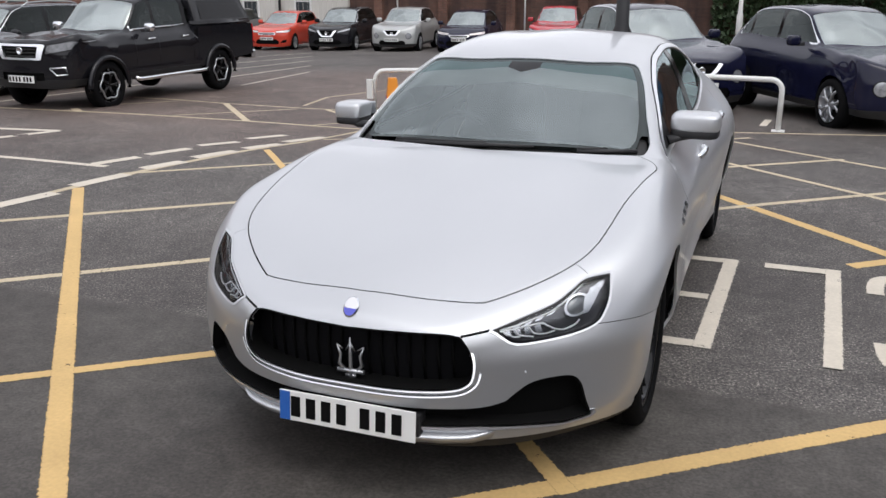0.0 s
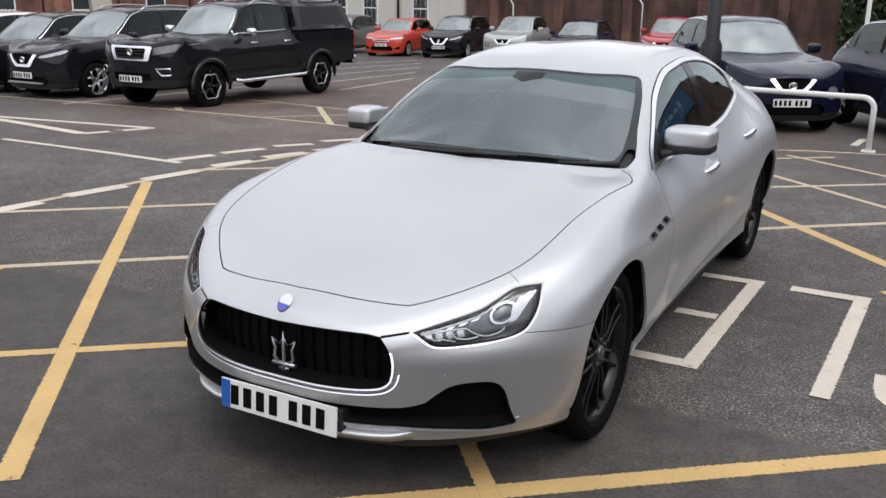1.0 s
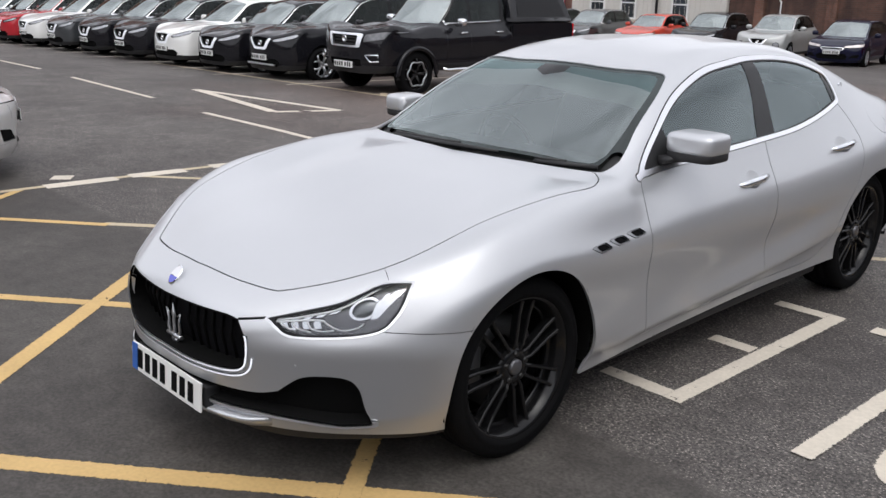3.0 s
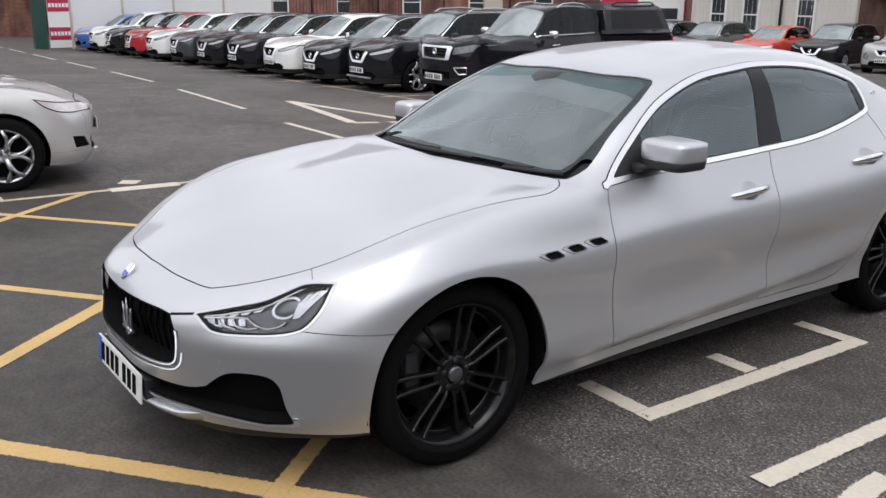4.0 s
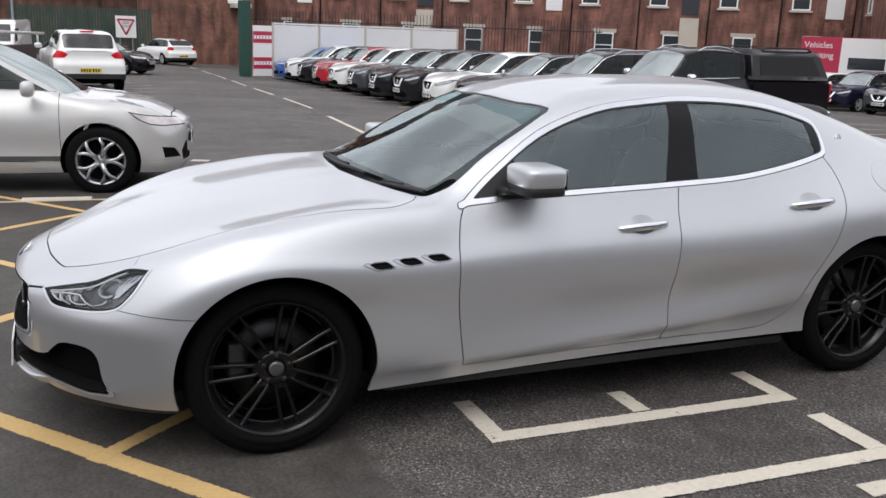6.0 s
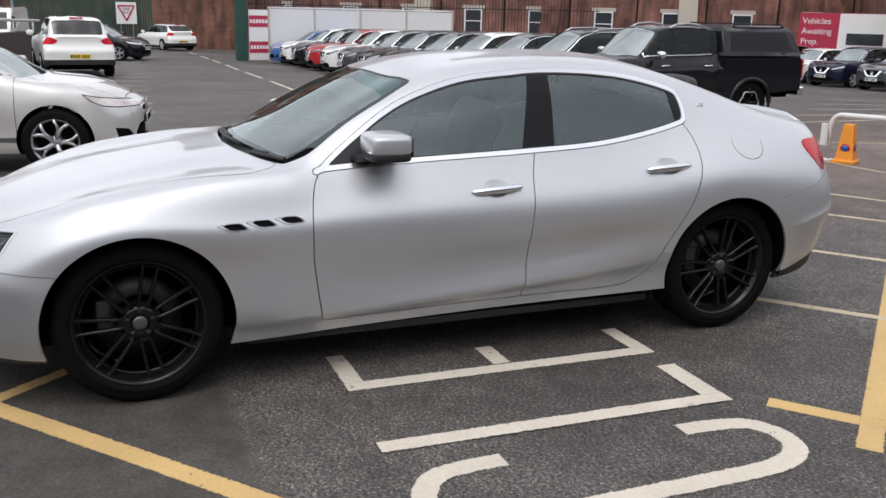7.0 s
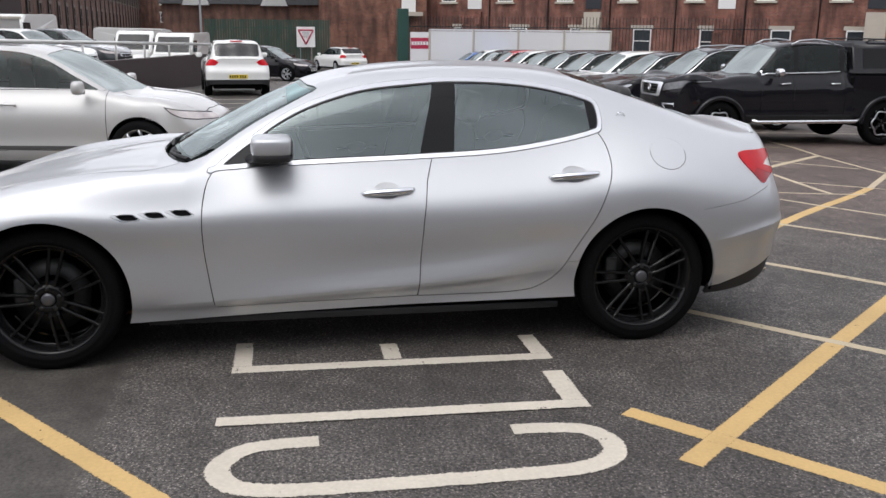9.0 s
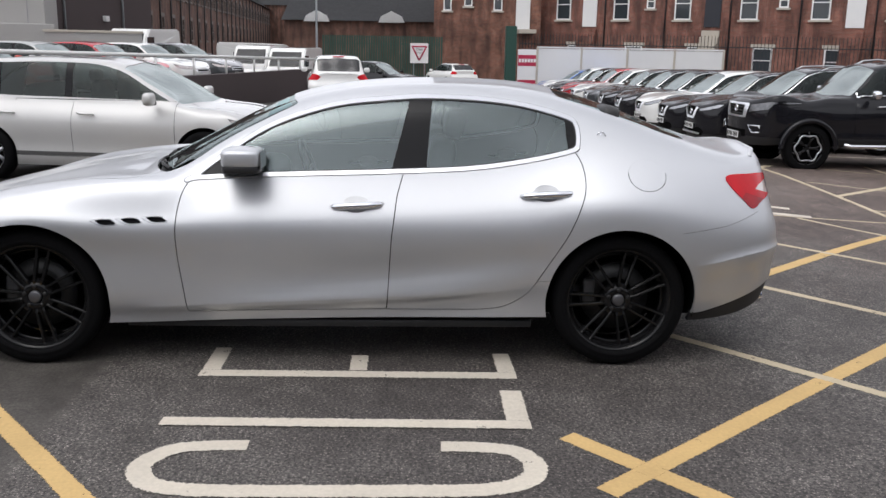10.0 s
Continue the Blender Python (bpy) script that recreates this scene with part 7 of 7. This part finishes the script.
def window(parent, x, z, w=1.0, h=1.6, dull=False):
    """A sash window with stone lintel and sill, set on a facade."""
    key = (w, h, dull)
    if key not in WINDOW_MESH:
        fr = bmesh.new()
        for px, pz, sx, sz in ((-w / 2 + .04, 0, .08, h), (w / 2 - .04, 0, .08, h), (0, h / 2 - .04, w - .16, .08), (0, -h / 2 + .04, w - .16, .08), (0, 0, w - .16, .06)):
            box((sx, .09, sz), (px, -.03, pz), 0, fr)
        ms = {}
        for nm, bm, mt in (("window_frame", fr, DULL_FRAME if dull else UPVC), ("pane", box((w - .12, .03, h - .12), (0, -.012, 0)), WIN_GLASS), ("window_sill", box((w + .25, .16, .12), (0, -.07, -h / 2 - .06), .01), DULL_FRAME if dull else STONE), ("lintel", box((w + .3, .07, .22), (0, -.03, h / 2 + .11), .01), DULL_FRAME if dull else STONE)):
            me = bpy.data.meshes.new(nm); bm.to_mesh(me); bm.free(); me.materials.append(mt)
            ms[nm] = me
        WINDOW_MESH[key] = ms
    ms = WINDOW_MESH[key]
    f = part("window", ms["window_frame"], None, parent)
    f.location = (x, 0, z)
    for nm in ("pane", "window_sill", "lintel"):
        part(nm, ms[nm], None, f)


def pitched_roof(parent, length, z, depth=8.0, rise=3.0, mat=None):
    bm = bmesh.new()
    v = [bm.verts.new(p) for p in ((-.2, -.35, z), (length + .2, -.35, z), (length + .2, depth / 2, z + rise), (-.2, depth / 2, z + rise), (-.2, depth, z), (length + .2, depth, z))]
    bm.faces.new((v[0], v[1], v[2], v[3])); bm.faces.new((v[3], v[2], v[5], v[4])); bm.faces.new((v[0], v[3], v[4])); bm.faces.new((v[1], v[5], v[2]))
    bmesh.ops.solidify(bm, geom=bm.faces[:], thickness=.12)
    return part("roof", bm, mat or SLATE, parent)


def chimney(parent, x, z, y=3.6):
    c = part("chimney", box((1.1, .6, 1.8), (x, y, z + .9), .02), RED_BRICK, parent)
    for k in (-.3, 0, .3):
        part("chimney_pot", turned([(0, .1), (.45, .09), (.45, .07)], "z", 10), ORANGE_BRICK, c).location = (x + k, y, z + 1.8)


# terrace behind the hoarding
terrace, n = facade("brick_terrace", "red brick terraced houses with white sash windows", (-58.5, 9.6), (-36.5, 41.0), 10.5, RED_BRICK)
for k in range(9):
    x = 2.2 + 4.1 * k
    window(terrace, x, 4.55, 1.05, 2.0); window(terrace, x, 8.2, 1.05, 1.8)
    window(terrace, x + 1.0, 1.15, 1.15, 1.5)
    if k % 2 == 0:
        d = part("door", box((1.0, .08, 2.1), (x + 1.9, -.03, 4.15), .01), DOOR_DARK if k % 4 else UPVC, terrace)
        part("door_surround", box((1.5, .07, .25), (x + 1.9, -.03, 5.35), .01), STONE, terrace)
        for j in range(7):
            part("step", box((1.1, .28, 2.9 - .4 * j + .2), (x + 1.9, -.15 - .28 * j, (2.9 - .4 * j) / 2 - .1)), STONE if k % 4 else RED_BRICK, terrace)
    else:
        window(terrace, x + 2.0, 4.7, .55, .9)
    part("drainpipe", tube([(x + 3.0, -.08, -.8), (x + 3.0, -.08, 10.2)], .05, 6), DARK_STEEL, terrace)
pitched_roof(terrace, n, 10.5)
for k in range(5):
    chimney(terrace, 4 + 8.2 * k, 12.8)

gable, n = facade("brick_house", "weathered red brick end house with small windows", (-57.5, 2.6), (-57.0, 9.8), 9.5, ORANGE_BRICK, depth=8)
for x, z, w, h in ((.9, 5.0, .55, 2.0), (2.3, 5.2, .55, 1.8), (4.3, 4.8, .6, 1.5), (1.2, 8.0, .6, 1.4), (4.0, 8.0, .8, 1.4)):
    window(gable, x, z, w, h)
part("door", box((.95, .08, 2.1), (6.0, -.03, 3.9), .01), UPVC, gable)
part("side_steps", box((1.1, 2.6, .25), (6.2, -1.2, 2.7)), STONE, gable)
pitched_roof(gable, n, 9.5)

low, n = facade("low_brick_hall", "low dark brick building with slate roof and white gable porches", (-66, -8.5), (-64.5, 3.2), 3.4, BROWN_BRICK, depth=8)
pitched_roof(low, n, 3.4, 8.0, 2.4)
for x in (2.6, 8.3):
    bm = bmesh.new()
    v = [bm.verts.new(p) for p in ((x - 1.0, -.6, 3.3), (x + 1.0, -.6, 3.3), (x + .8, -.6, 3.75), (x, -.6, 4.15), (x - .8, -.6, 3.75))]
    bm.faces.new(v)
    bmesh.ops.solidify(bm, geom=bm.faces[:], thickness=.5)
    part("porch_gable", bm, UPVC, low)

far, n = facade("far_terrace", "long dark brick terrace running down the street", (-58, -17.1), (-193, -25.4), 7.6, BROWN_BRICK, -3, 8)
for k in range(30):
    window(far, 3 + 4.4 * k, 2.6, 1.0, 1.8, True); window(far, 3 + 4.4 * k, 5.8, 1.0, 1.6, True); window(far, 5.0 + 4.4 * k, 5.6, .8, 1.2, True)
    part("drainpipe", tube([(6.3 + 4.4 * k, -.08, -.8), (6.3 + 4.4 * k, -.08, 7.5)], .06, 6), DARK_STEEL, far)
pitched_roof(far, n, 7.6, 8, 2.4)
for k in range(12):
    chimney(far, 6 + 11 * k, 9.3)
ends, n = facade("street_end_houses", "distant brick houses closing the street", (-170, -40), (-160, 30), 8.5, BROWN_BRICK, depth=8)
pitched_roof(ends, n, 8.5)
for k in range(12):
    window(ends, 4 + 5.5 * k, 3.5, 1.2, 1.6); window(ends, 4 + 5.5 * k, 6.4, 1.2, 1.4)

clad, n = facade("clad_warehouse", "grey metal clad commercial building", (-25.4, -24), (-28.3, -12.3), 6.0, CLADDING, depth=4)
part("lower_block", box((6.0, .5, 3.9), (n - 2.65, -.25, .2), .03), CLADDING, clad)
for k in range(12):
    part("panel_joint", box((.02, .02, 6.2), (.5 + k, -.006, 2.9)), GREY_STEEL, clad)
brown, n = facade("brown_hall", "tall plain dark brown walled hall", (-32.5, -14.9), (-43.2, -12.5), 9.0, DARK_WALL, -1.5, 4)
for x in (3.1, 8.0):
    part("drainpipe", tube([(x, -.08, -.8), (x, -.08, 8.8)], .06, 6), GREY_STEEL, brown)
part("wall_lamp", box((.3, .2, .25), (6.4, -.1, 2.6), .03), UPVC, brown)
block, n = facade("block_wall", "low grey concrete block wall behind the deck", (-25.5, -11.3), (-26.4, -8.4), 1.87, CLADDING, -.2, .3)
tagged(block, category="wall")
part("coping", box((n + .1, .4, .08), (n / 2, .15, 1.9), .01), STONE, block)

# hoarding with red and white panel, and green gate post
hoard = tagged(empty("hoarding", Matrix.Translation((-36.95, 6.68, ground_height(-36.9, 6.6))) @ Matrix.Rotation(math.atan2(7.9, 3.2), 4, "Z")), "white panelled site hoarding behind the parked cars", "fence")
for k in range(4):
    part("panel", box((1.98, .06, 2.25), (1.03 + 2.06 * k, 0, 1.2), .008), HOARD, hoard)
for k in range(5):
    part("post", box((.09, .10, 2.4), (2.06 * k, -.02, 1.2), .008), STONE, hoard)
part("top_rail", box((8.3, .09, .07), (4.12, -.01, 2.38), .008), HOARD, hoard)
bills = tagged(empty("advertising_panel", Matrix.Translation((-36.85, 5.75, ground_height(-36.8, 5.8))) @ Matrix.Rotation(math.atan2(.9, -.1), 4, "Z")), "red and white striped advertising panel", "sign")
part("backing", box((.92, .06, 2.2), (.46, 0, 1.15), .008), SIGN_WHITE, bills)
for z in (.62, 1.75):
    p = part("red_band", box((.90, .01, .5), (.46, -.035, z)), SIGN_RED, bills)
    for j in range(6):
        part("character", box((.10, .012, .16), (.10 + .14 * j, -.042, z)), SIGN_WHITE, p)
gatepost = tagged(empty("green_gate_post", Matrix.Translation((-36.95, 5.42, ground_height(-37, 5.4)))), "dark green steel gate post", "gate")
part("post", box((.35, .5, 3.35), (0, 0, 1.6), .02), GREEN_STEEL, gatepost)


def paled_fence(name, label, a, b, height, mat, gap, width, rails=2, z=None, spear=False):
    """An upright steel fence of separate pales on rails."""
    a, b = Vector(a), Vector(b)
    d = b - a
    g = ground_height(*((a + b) / 2)) if z is None else z
    th = tagged(empty(name, Matrix.Translation((*a, g)) @ Matrix.Rotation(math.atan2(d.y, d.x), 4, "Z")), label, "fence")
    bm = box((width, .02, height), (0, 0, height / 2 + .05))
    me = bpy.data.meshes.new("pale"); bm.to_mesh(me); bm.free(); me.materials.append(mat)
    k = 0
    while k * gap < d.length:
        part("pale", me, None, th).location = (k * gap, 0, 0)
        k += 1
    for r in range(rails):
        part("rail", box((d.length, .04, .05), (d.length / 2, .03, height * (.2 + .65 * r))), mat, th)
    return th


paled_fence("palisade_fence", "dark green steel palisade fence and gates", (-54.2, -4.6), (-54.0, 3.0), 3.0, GREEN_STEEL, .155, .105)
paled_fence("railings", "black iron railings behind the hoarding", (-44.5, 6.8), (-37.2, 24.0), 3.3, DARK_STEEL, .17, .03)
def words(text, size, centred=False):
    """A mesh of flat lettering."""
    cu = bpy.data.curves.new("words", "FONT")
    cu.body, cu.size, cu.extrude = text, size, .004
    cu.align_x = "CENTER" if centred else "LEFT"
    tmp = new("lettering", cu)
    me = bpy.data.meshes.new_from_object(tmp.evaluated_get(bpy.context.evaluated_depsgraph_get()))
    bpy.data.objects.remove(tmp)
    return me


sign = tagged(empty("give_way_sign", Matrix.Translation((-53.6, 1.55, ground_height(-53.6, 1.5) + 2.0)) @ Matrix.Rotation(radians(90), 4, "Z")), "white square sign with red triangle on the green gates", "road sign")
part("board", box((1.15, .04, 1.25), (0, 0, 0), .01), SIGN_WHITE, sign)
for a, b in (((-.46, .42), (.46, .42)), ((.46, .42), (0, -.44)), ((0, -.44), (-.46, .42))):
    part("red_edge", tube([(a[0], -.03, a[1]), (b[0], -.03, b[1])], .05, 6), SIGN_RED, sign)
for z, txt in ((.16, "GIVE"), (-.04, "WAY")):
    part("lettering", words(txt, .2, True), DOOR_DARK, sign).matrix_basis = pose(0, -.03, z, 90)
for x in (-.35, .35):
    part("sign_post", box((.06, .05, 2.2), (x, .05, -1.0)), GREY_STEEL, sign)

# dark retaining wall with white rails and the deck behind it
deckwall, n = facade("retaining_wall", "dark brick retaining wall below a raised car deck", (-9.0, -8.42), (-30.3, -2.9), .70, DARK_WALL, depth=.35)
tagged(deckwall, category="wall")
for k in range(11):
    u = 1.77 + 2.1 * k
    part("rail_post", tube([(u, .15, .65), (u, .15, 1.45 - .0178 * u)], .034, 8), WHITE_STEEL, deckwall)
part("rail", tube([(0, .15, 1.45), (n + 1.5, .15, 1.45 - .0178 * (n + 1.5))], .05, 10), WHITE_STEEL, deckwall)
deck = part("deck", box((30.0, 7.0, .3), (13.5, 3.86, -.035)), ASPHALT, None)
deck.matrix_world = deckwall.matrix_world.copy()
tagged(deck, "raised asphalt car deck", "deck", kind="structure")


def deck_car(x, y, model, colour, label, nm, turn, kind="v"):
    m = deckwall.matrix_world @ Vector((x, y, 0))
    c = parked_car(nm, model, (m.x, m.y), turn, colour, label, kind, group="cars on the raised deck")
    c.location.z = .115


for x, col, mod, nm in ((4.5, "red", SMALL_HATCH, "hatchback_car"), (7.0, "orange red", SMALL_HATCH, "hatchback_car"), (9.6, "light grey", SMALL_HATCH, "hatchback_car"), (12.2, "red", SMALL_HATCH, "hatchback_car"), (14.7, "white", SMALL_HATCH, "hatchback_car"), (17.2, "dark grey", SMALL_HATCH, "hatchback_car")):
    deck_car(x, 3.0, mod, col, col + " small hatchback on the raised deck", nm, 160, "hatch")


VAN_GLASS = material("dark_van_glass", (0.03, 0.032, 0.036), 0.12)


def van(at, heading, z=None, size=1.0):
    """A white panel van: body, cab glass, wheels."""
    g = ground_height(*at) if z is None else z
    th = tagged(empty("panel_van", Matrix.Translation((*at, g)) @ Matrix.Rotation(radians(heading), 4, "Z") @ Matrix.Scale(size, 4)), "white panel van on the raised deck", "van", "white vans")
    bm = bmesh.new()
    prof = [(-2.6, .35), (-2.65, .95), (-2.5, 1.15), (-1.75, 1.35), (-1.15, 2.15), (-.9, 2.3), (2.5, 2.35), (2.6, 2.2), (2.6, .35)]
    rows = [[bm.verts.new((x * (1 if z < 1.3 else .93), y, z)) for y, z in prof] for x in (-.98, .98)]
    for k in range(len(prof)):
        bm.faces.new((rows[0][k], rows[0][(k + 1) % len(prof)], rows[1][(k + 1) % len(prof)], rows[1][k]))
    bm.faces.new(rows[0]); bm.faces.new(rows[1][::-1])
    bmesh.ops.recalc_face_normals(bm, faces=bm.faces)
    bmesh.ops.bevel(bm, geom=bm.edges[:], offset=.06, segments=2, affect="EDGES")
    part("body", bm, PAINTS["white"], th)
    bm = bmesh.new()
    v = [bm.verts.new(p) for p in ((-.80, -1.74, 1.42), (.80, -1.74, 1.42), (.74, -1.2, 2.12), (-.74, -1.2, 2.12))]
    bm.faces.new(v)
    bmesh.ops.solidify(bm, geom=bm.faces[:], thickness=.03)
    part("windscreen", bm, VAN_GLASS, th)
    for s in (1, -1):
        part("side_window", box((.03, .75, .55), (s * .93, -.95, 1.68), .01), WIN_GLASS, th)
        for y in (-1.7, 1.6):
            part("wheel", turned([(-.1, 0), (-.1, .3), (-.07, .34), (.07, .34), (.1, .3), (.1, .2), (.08, 0)], "x", 24), RUBBER, th).location = (s * .86, y, .34)
    return th


van((-31.5, -9.9), 82, .115, .85)
van((-38.6, -6.35), 82, None, .90)
van((-34.5, -4.25), 82, None, .84)
van((-47.0, -7.2), 178, None, 1.0)

# buildings behind the back row
white_hall, n = facade("clad_hall", "cream ribbed metal building with white windows", (-26.4, 33.0), (-17.9, 33.0), 5.2, PALE_CLADDING, -2, 8)
for k in range(34):
    part("cladding_rib", box((.04, .03, 6.8), (.2 + .25 * k, -.012, 1.8)), PALE_CLADDING, white_hall)
for x in (1.6, 3.4, 6.2):
    window(white_hall, x, .9, .9, 1.5)
part("drainpipe", tube([(5.0, -.1, -1.5), (5.0, -.1, 5)], .06, 8), DARK_STEEL, white_hall)
yard, n = facade("brick_yard_wall", "tall dark brown brick yard wall", (-17.9, 33.2), (26, 33.2), 4.6, YARD_BRICK, -2, .5)
for k in range(14):
    part("buttress", box((.4, .2, 6.4), (1.5 + 3.1 * k, -.1, 1.2)), BROWN_BRICK, yard)
prep, n = facade("brick_works", "red brick works building behind the back row", (-37.0, 41.5), (-26.4, 33.3), 6.5, RED_BRICK, -2, 8)
window(prep, 3.0, 4.2, 1.0, 1.6)
board = tagged(empty("prep_sign", Matrix.Translation((-32.0, 32.5, .15)) @ Matrix.Rotation(radians(28), 4, "Z")), "red and white sign reading vehicles awaiting prep", "sign")
part("board", box((4.4, .06, 1.85), (2.2, 0, .95), .01), SIGN_RED, board)
part("white_half", box((2.4, .02, 1.80), (3.15, -.035, .95)), SIGN_WHITE, board)
part("van_picture", box((1.7, .012, .55), (3.2, -.05, .65), .02), WIN_GLASS, board)
for j, txt in enumerate(("Vehicles", "Awaiting", "Prep.")):
    part("lettering", words(txt, .42), SIGN_WHITE, board).matrix_basis = pose(.15, -.045, 1.35 - .5 * j, 90)
for x in (.3, 4.1):
    part("sign_post", box((.09, .09, 1.9), (x, .06, -.4)), GREY_STEEL, board)

for x, z in ((-16.7, 1.85), (-10.8, 1.95)):
    unit = tagged(empty("air_conditioning_unit", Matrix.Translation((x, 32.98, z))), "white wall-mounted air conditioning unit", "air conditioner", "air conditioning units")
    part("casing", box((1.1, .35, .75), (0, .0, .2), .03), UPVC, unit)
    f = part("fan_grille", turned([(0, .28), (-.02, .27), (-.02, 0)], "x", 24), GREY_STEEL, unit)
    f.matrix_basis = Matrix.Translation((.15, -.18, .2)) @ Matrix.Rotation(radians(90), 4, "Z")
    for s in (-.4, .4):
        part("bracket", box((.05, .4, .05), (s, .04, -.2)), GREY_STEEL, unit)
    part("pipe", tube([(.55, .1, 0), (.8, .15, -.1), (1.2, .15, -.7), (1.2, .15, -2.4)], .035, 6), UPVC, unit)

# green hedge over the yard wall
LEAF = material("dark_green_leaf", (0.03, 0.055, 0.02), 0.6, spread=0.2, grain=0.3, scale=3)


def leafy(name, label, centre, size, count, seed):
    rnd = random.Random(seed)
    v, f = [], []
    for k in range(count):
        u = [rnd.uniform(-.82, .82), rnd.gauss(0, .42), rnd.uniform(-.75, .75)]
        c = Vector((centre[0] + u[0] * size[0], centre[1] + u[1] * size[1], centre[2] + u[2] * size[2]))
        a = Vector([rnd.uniform(-1, 1) for _ in range(3)]).normalized() * .12
        b = Vector([rnd.uniform(-1, 1) for _ in range(3)]).normalized() * .07
        i = len(v)
        v += [tuple(c - a), tuple(c + b), tuple(c + a), tuple(c - b)]
        f.append((i, i + 1, i + 2, i + 3))
    me = bpy.data.meshes.new(name)
    me.from_pydata(v, [], f)
    return tagged(part(name, me, LEAF, None), label, "hedge", kind="stuff")


for k in range(6):
    leafy("hedge", "dark green ivy hanging over the yard wall", (.2 + 4.2 * k, 32.8, 2.0), (2.6, .35, 3.4), 7000, k)

# the dealer's own building behind the camera
# unseen; its height and grey are set to shade the car's flank
dealer, n = facade("showroom", "grey clad showroom with dark glass front", (14.5, 25.0), (14.5, -26.0), 6.9, GREY_CLADDING, -.3, 10)
part("glass_front", box((40, .1, 3.4), (22, -.03, 1.8)), WIN_GLASS, dealer)
part("sign_band", box((16, .12, 1.6), (22, -.05, 5.0)), PLATE_BLUE, dealer)
part("sign_lettering", box((9, .02, .8), (22, -.12, 5.0)), SIGN_WHITE, dealer)
wing, n = facade("showroom_wing", "brown brick wing of the showroom with a blue sign", (5.6, 22.0), (14.5, 22.0), 6.2, BROWN_BRICK, -.8, 9)
part("sign_panel", box((4.6, .12, 2.5), (2.9, -.06, 4.55), .02), SIGN_BLUE, wing, "blue sign panel")
for k in range(7):
    part("sign_letter", box((.26, .03, .40 if k % 3 else .60), (1.4 + .44 * k, -.135, 4.4 + (0 if k % 3 else .1)), .01), SIGN_PALE, wing, "plain white sign lettering")
side_wall, n = facade("south_wall", "plain brick boundary wall", (14.5, -26.0), (-30.0, -24.0), 4.0, BROWN_BRICK, -.5, .4)
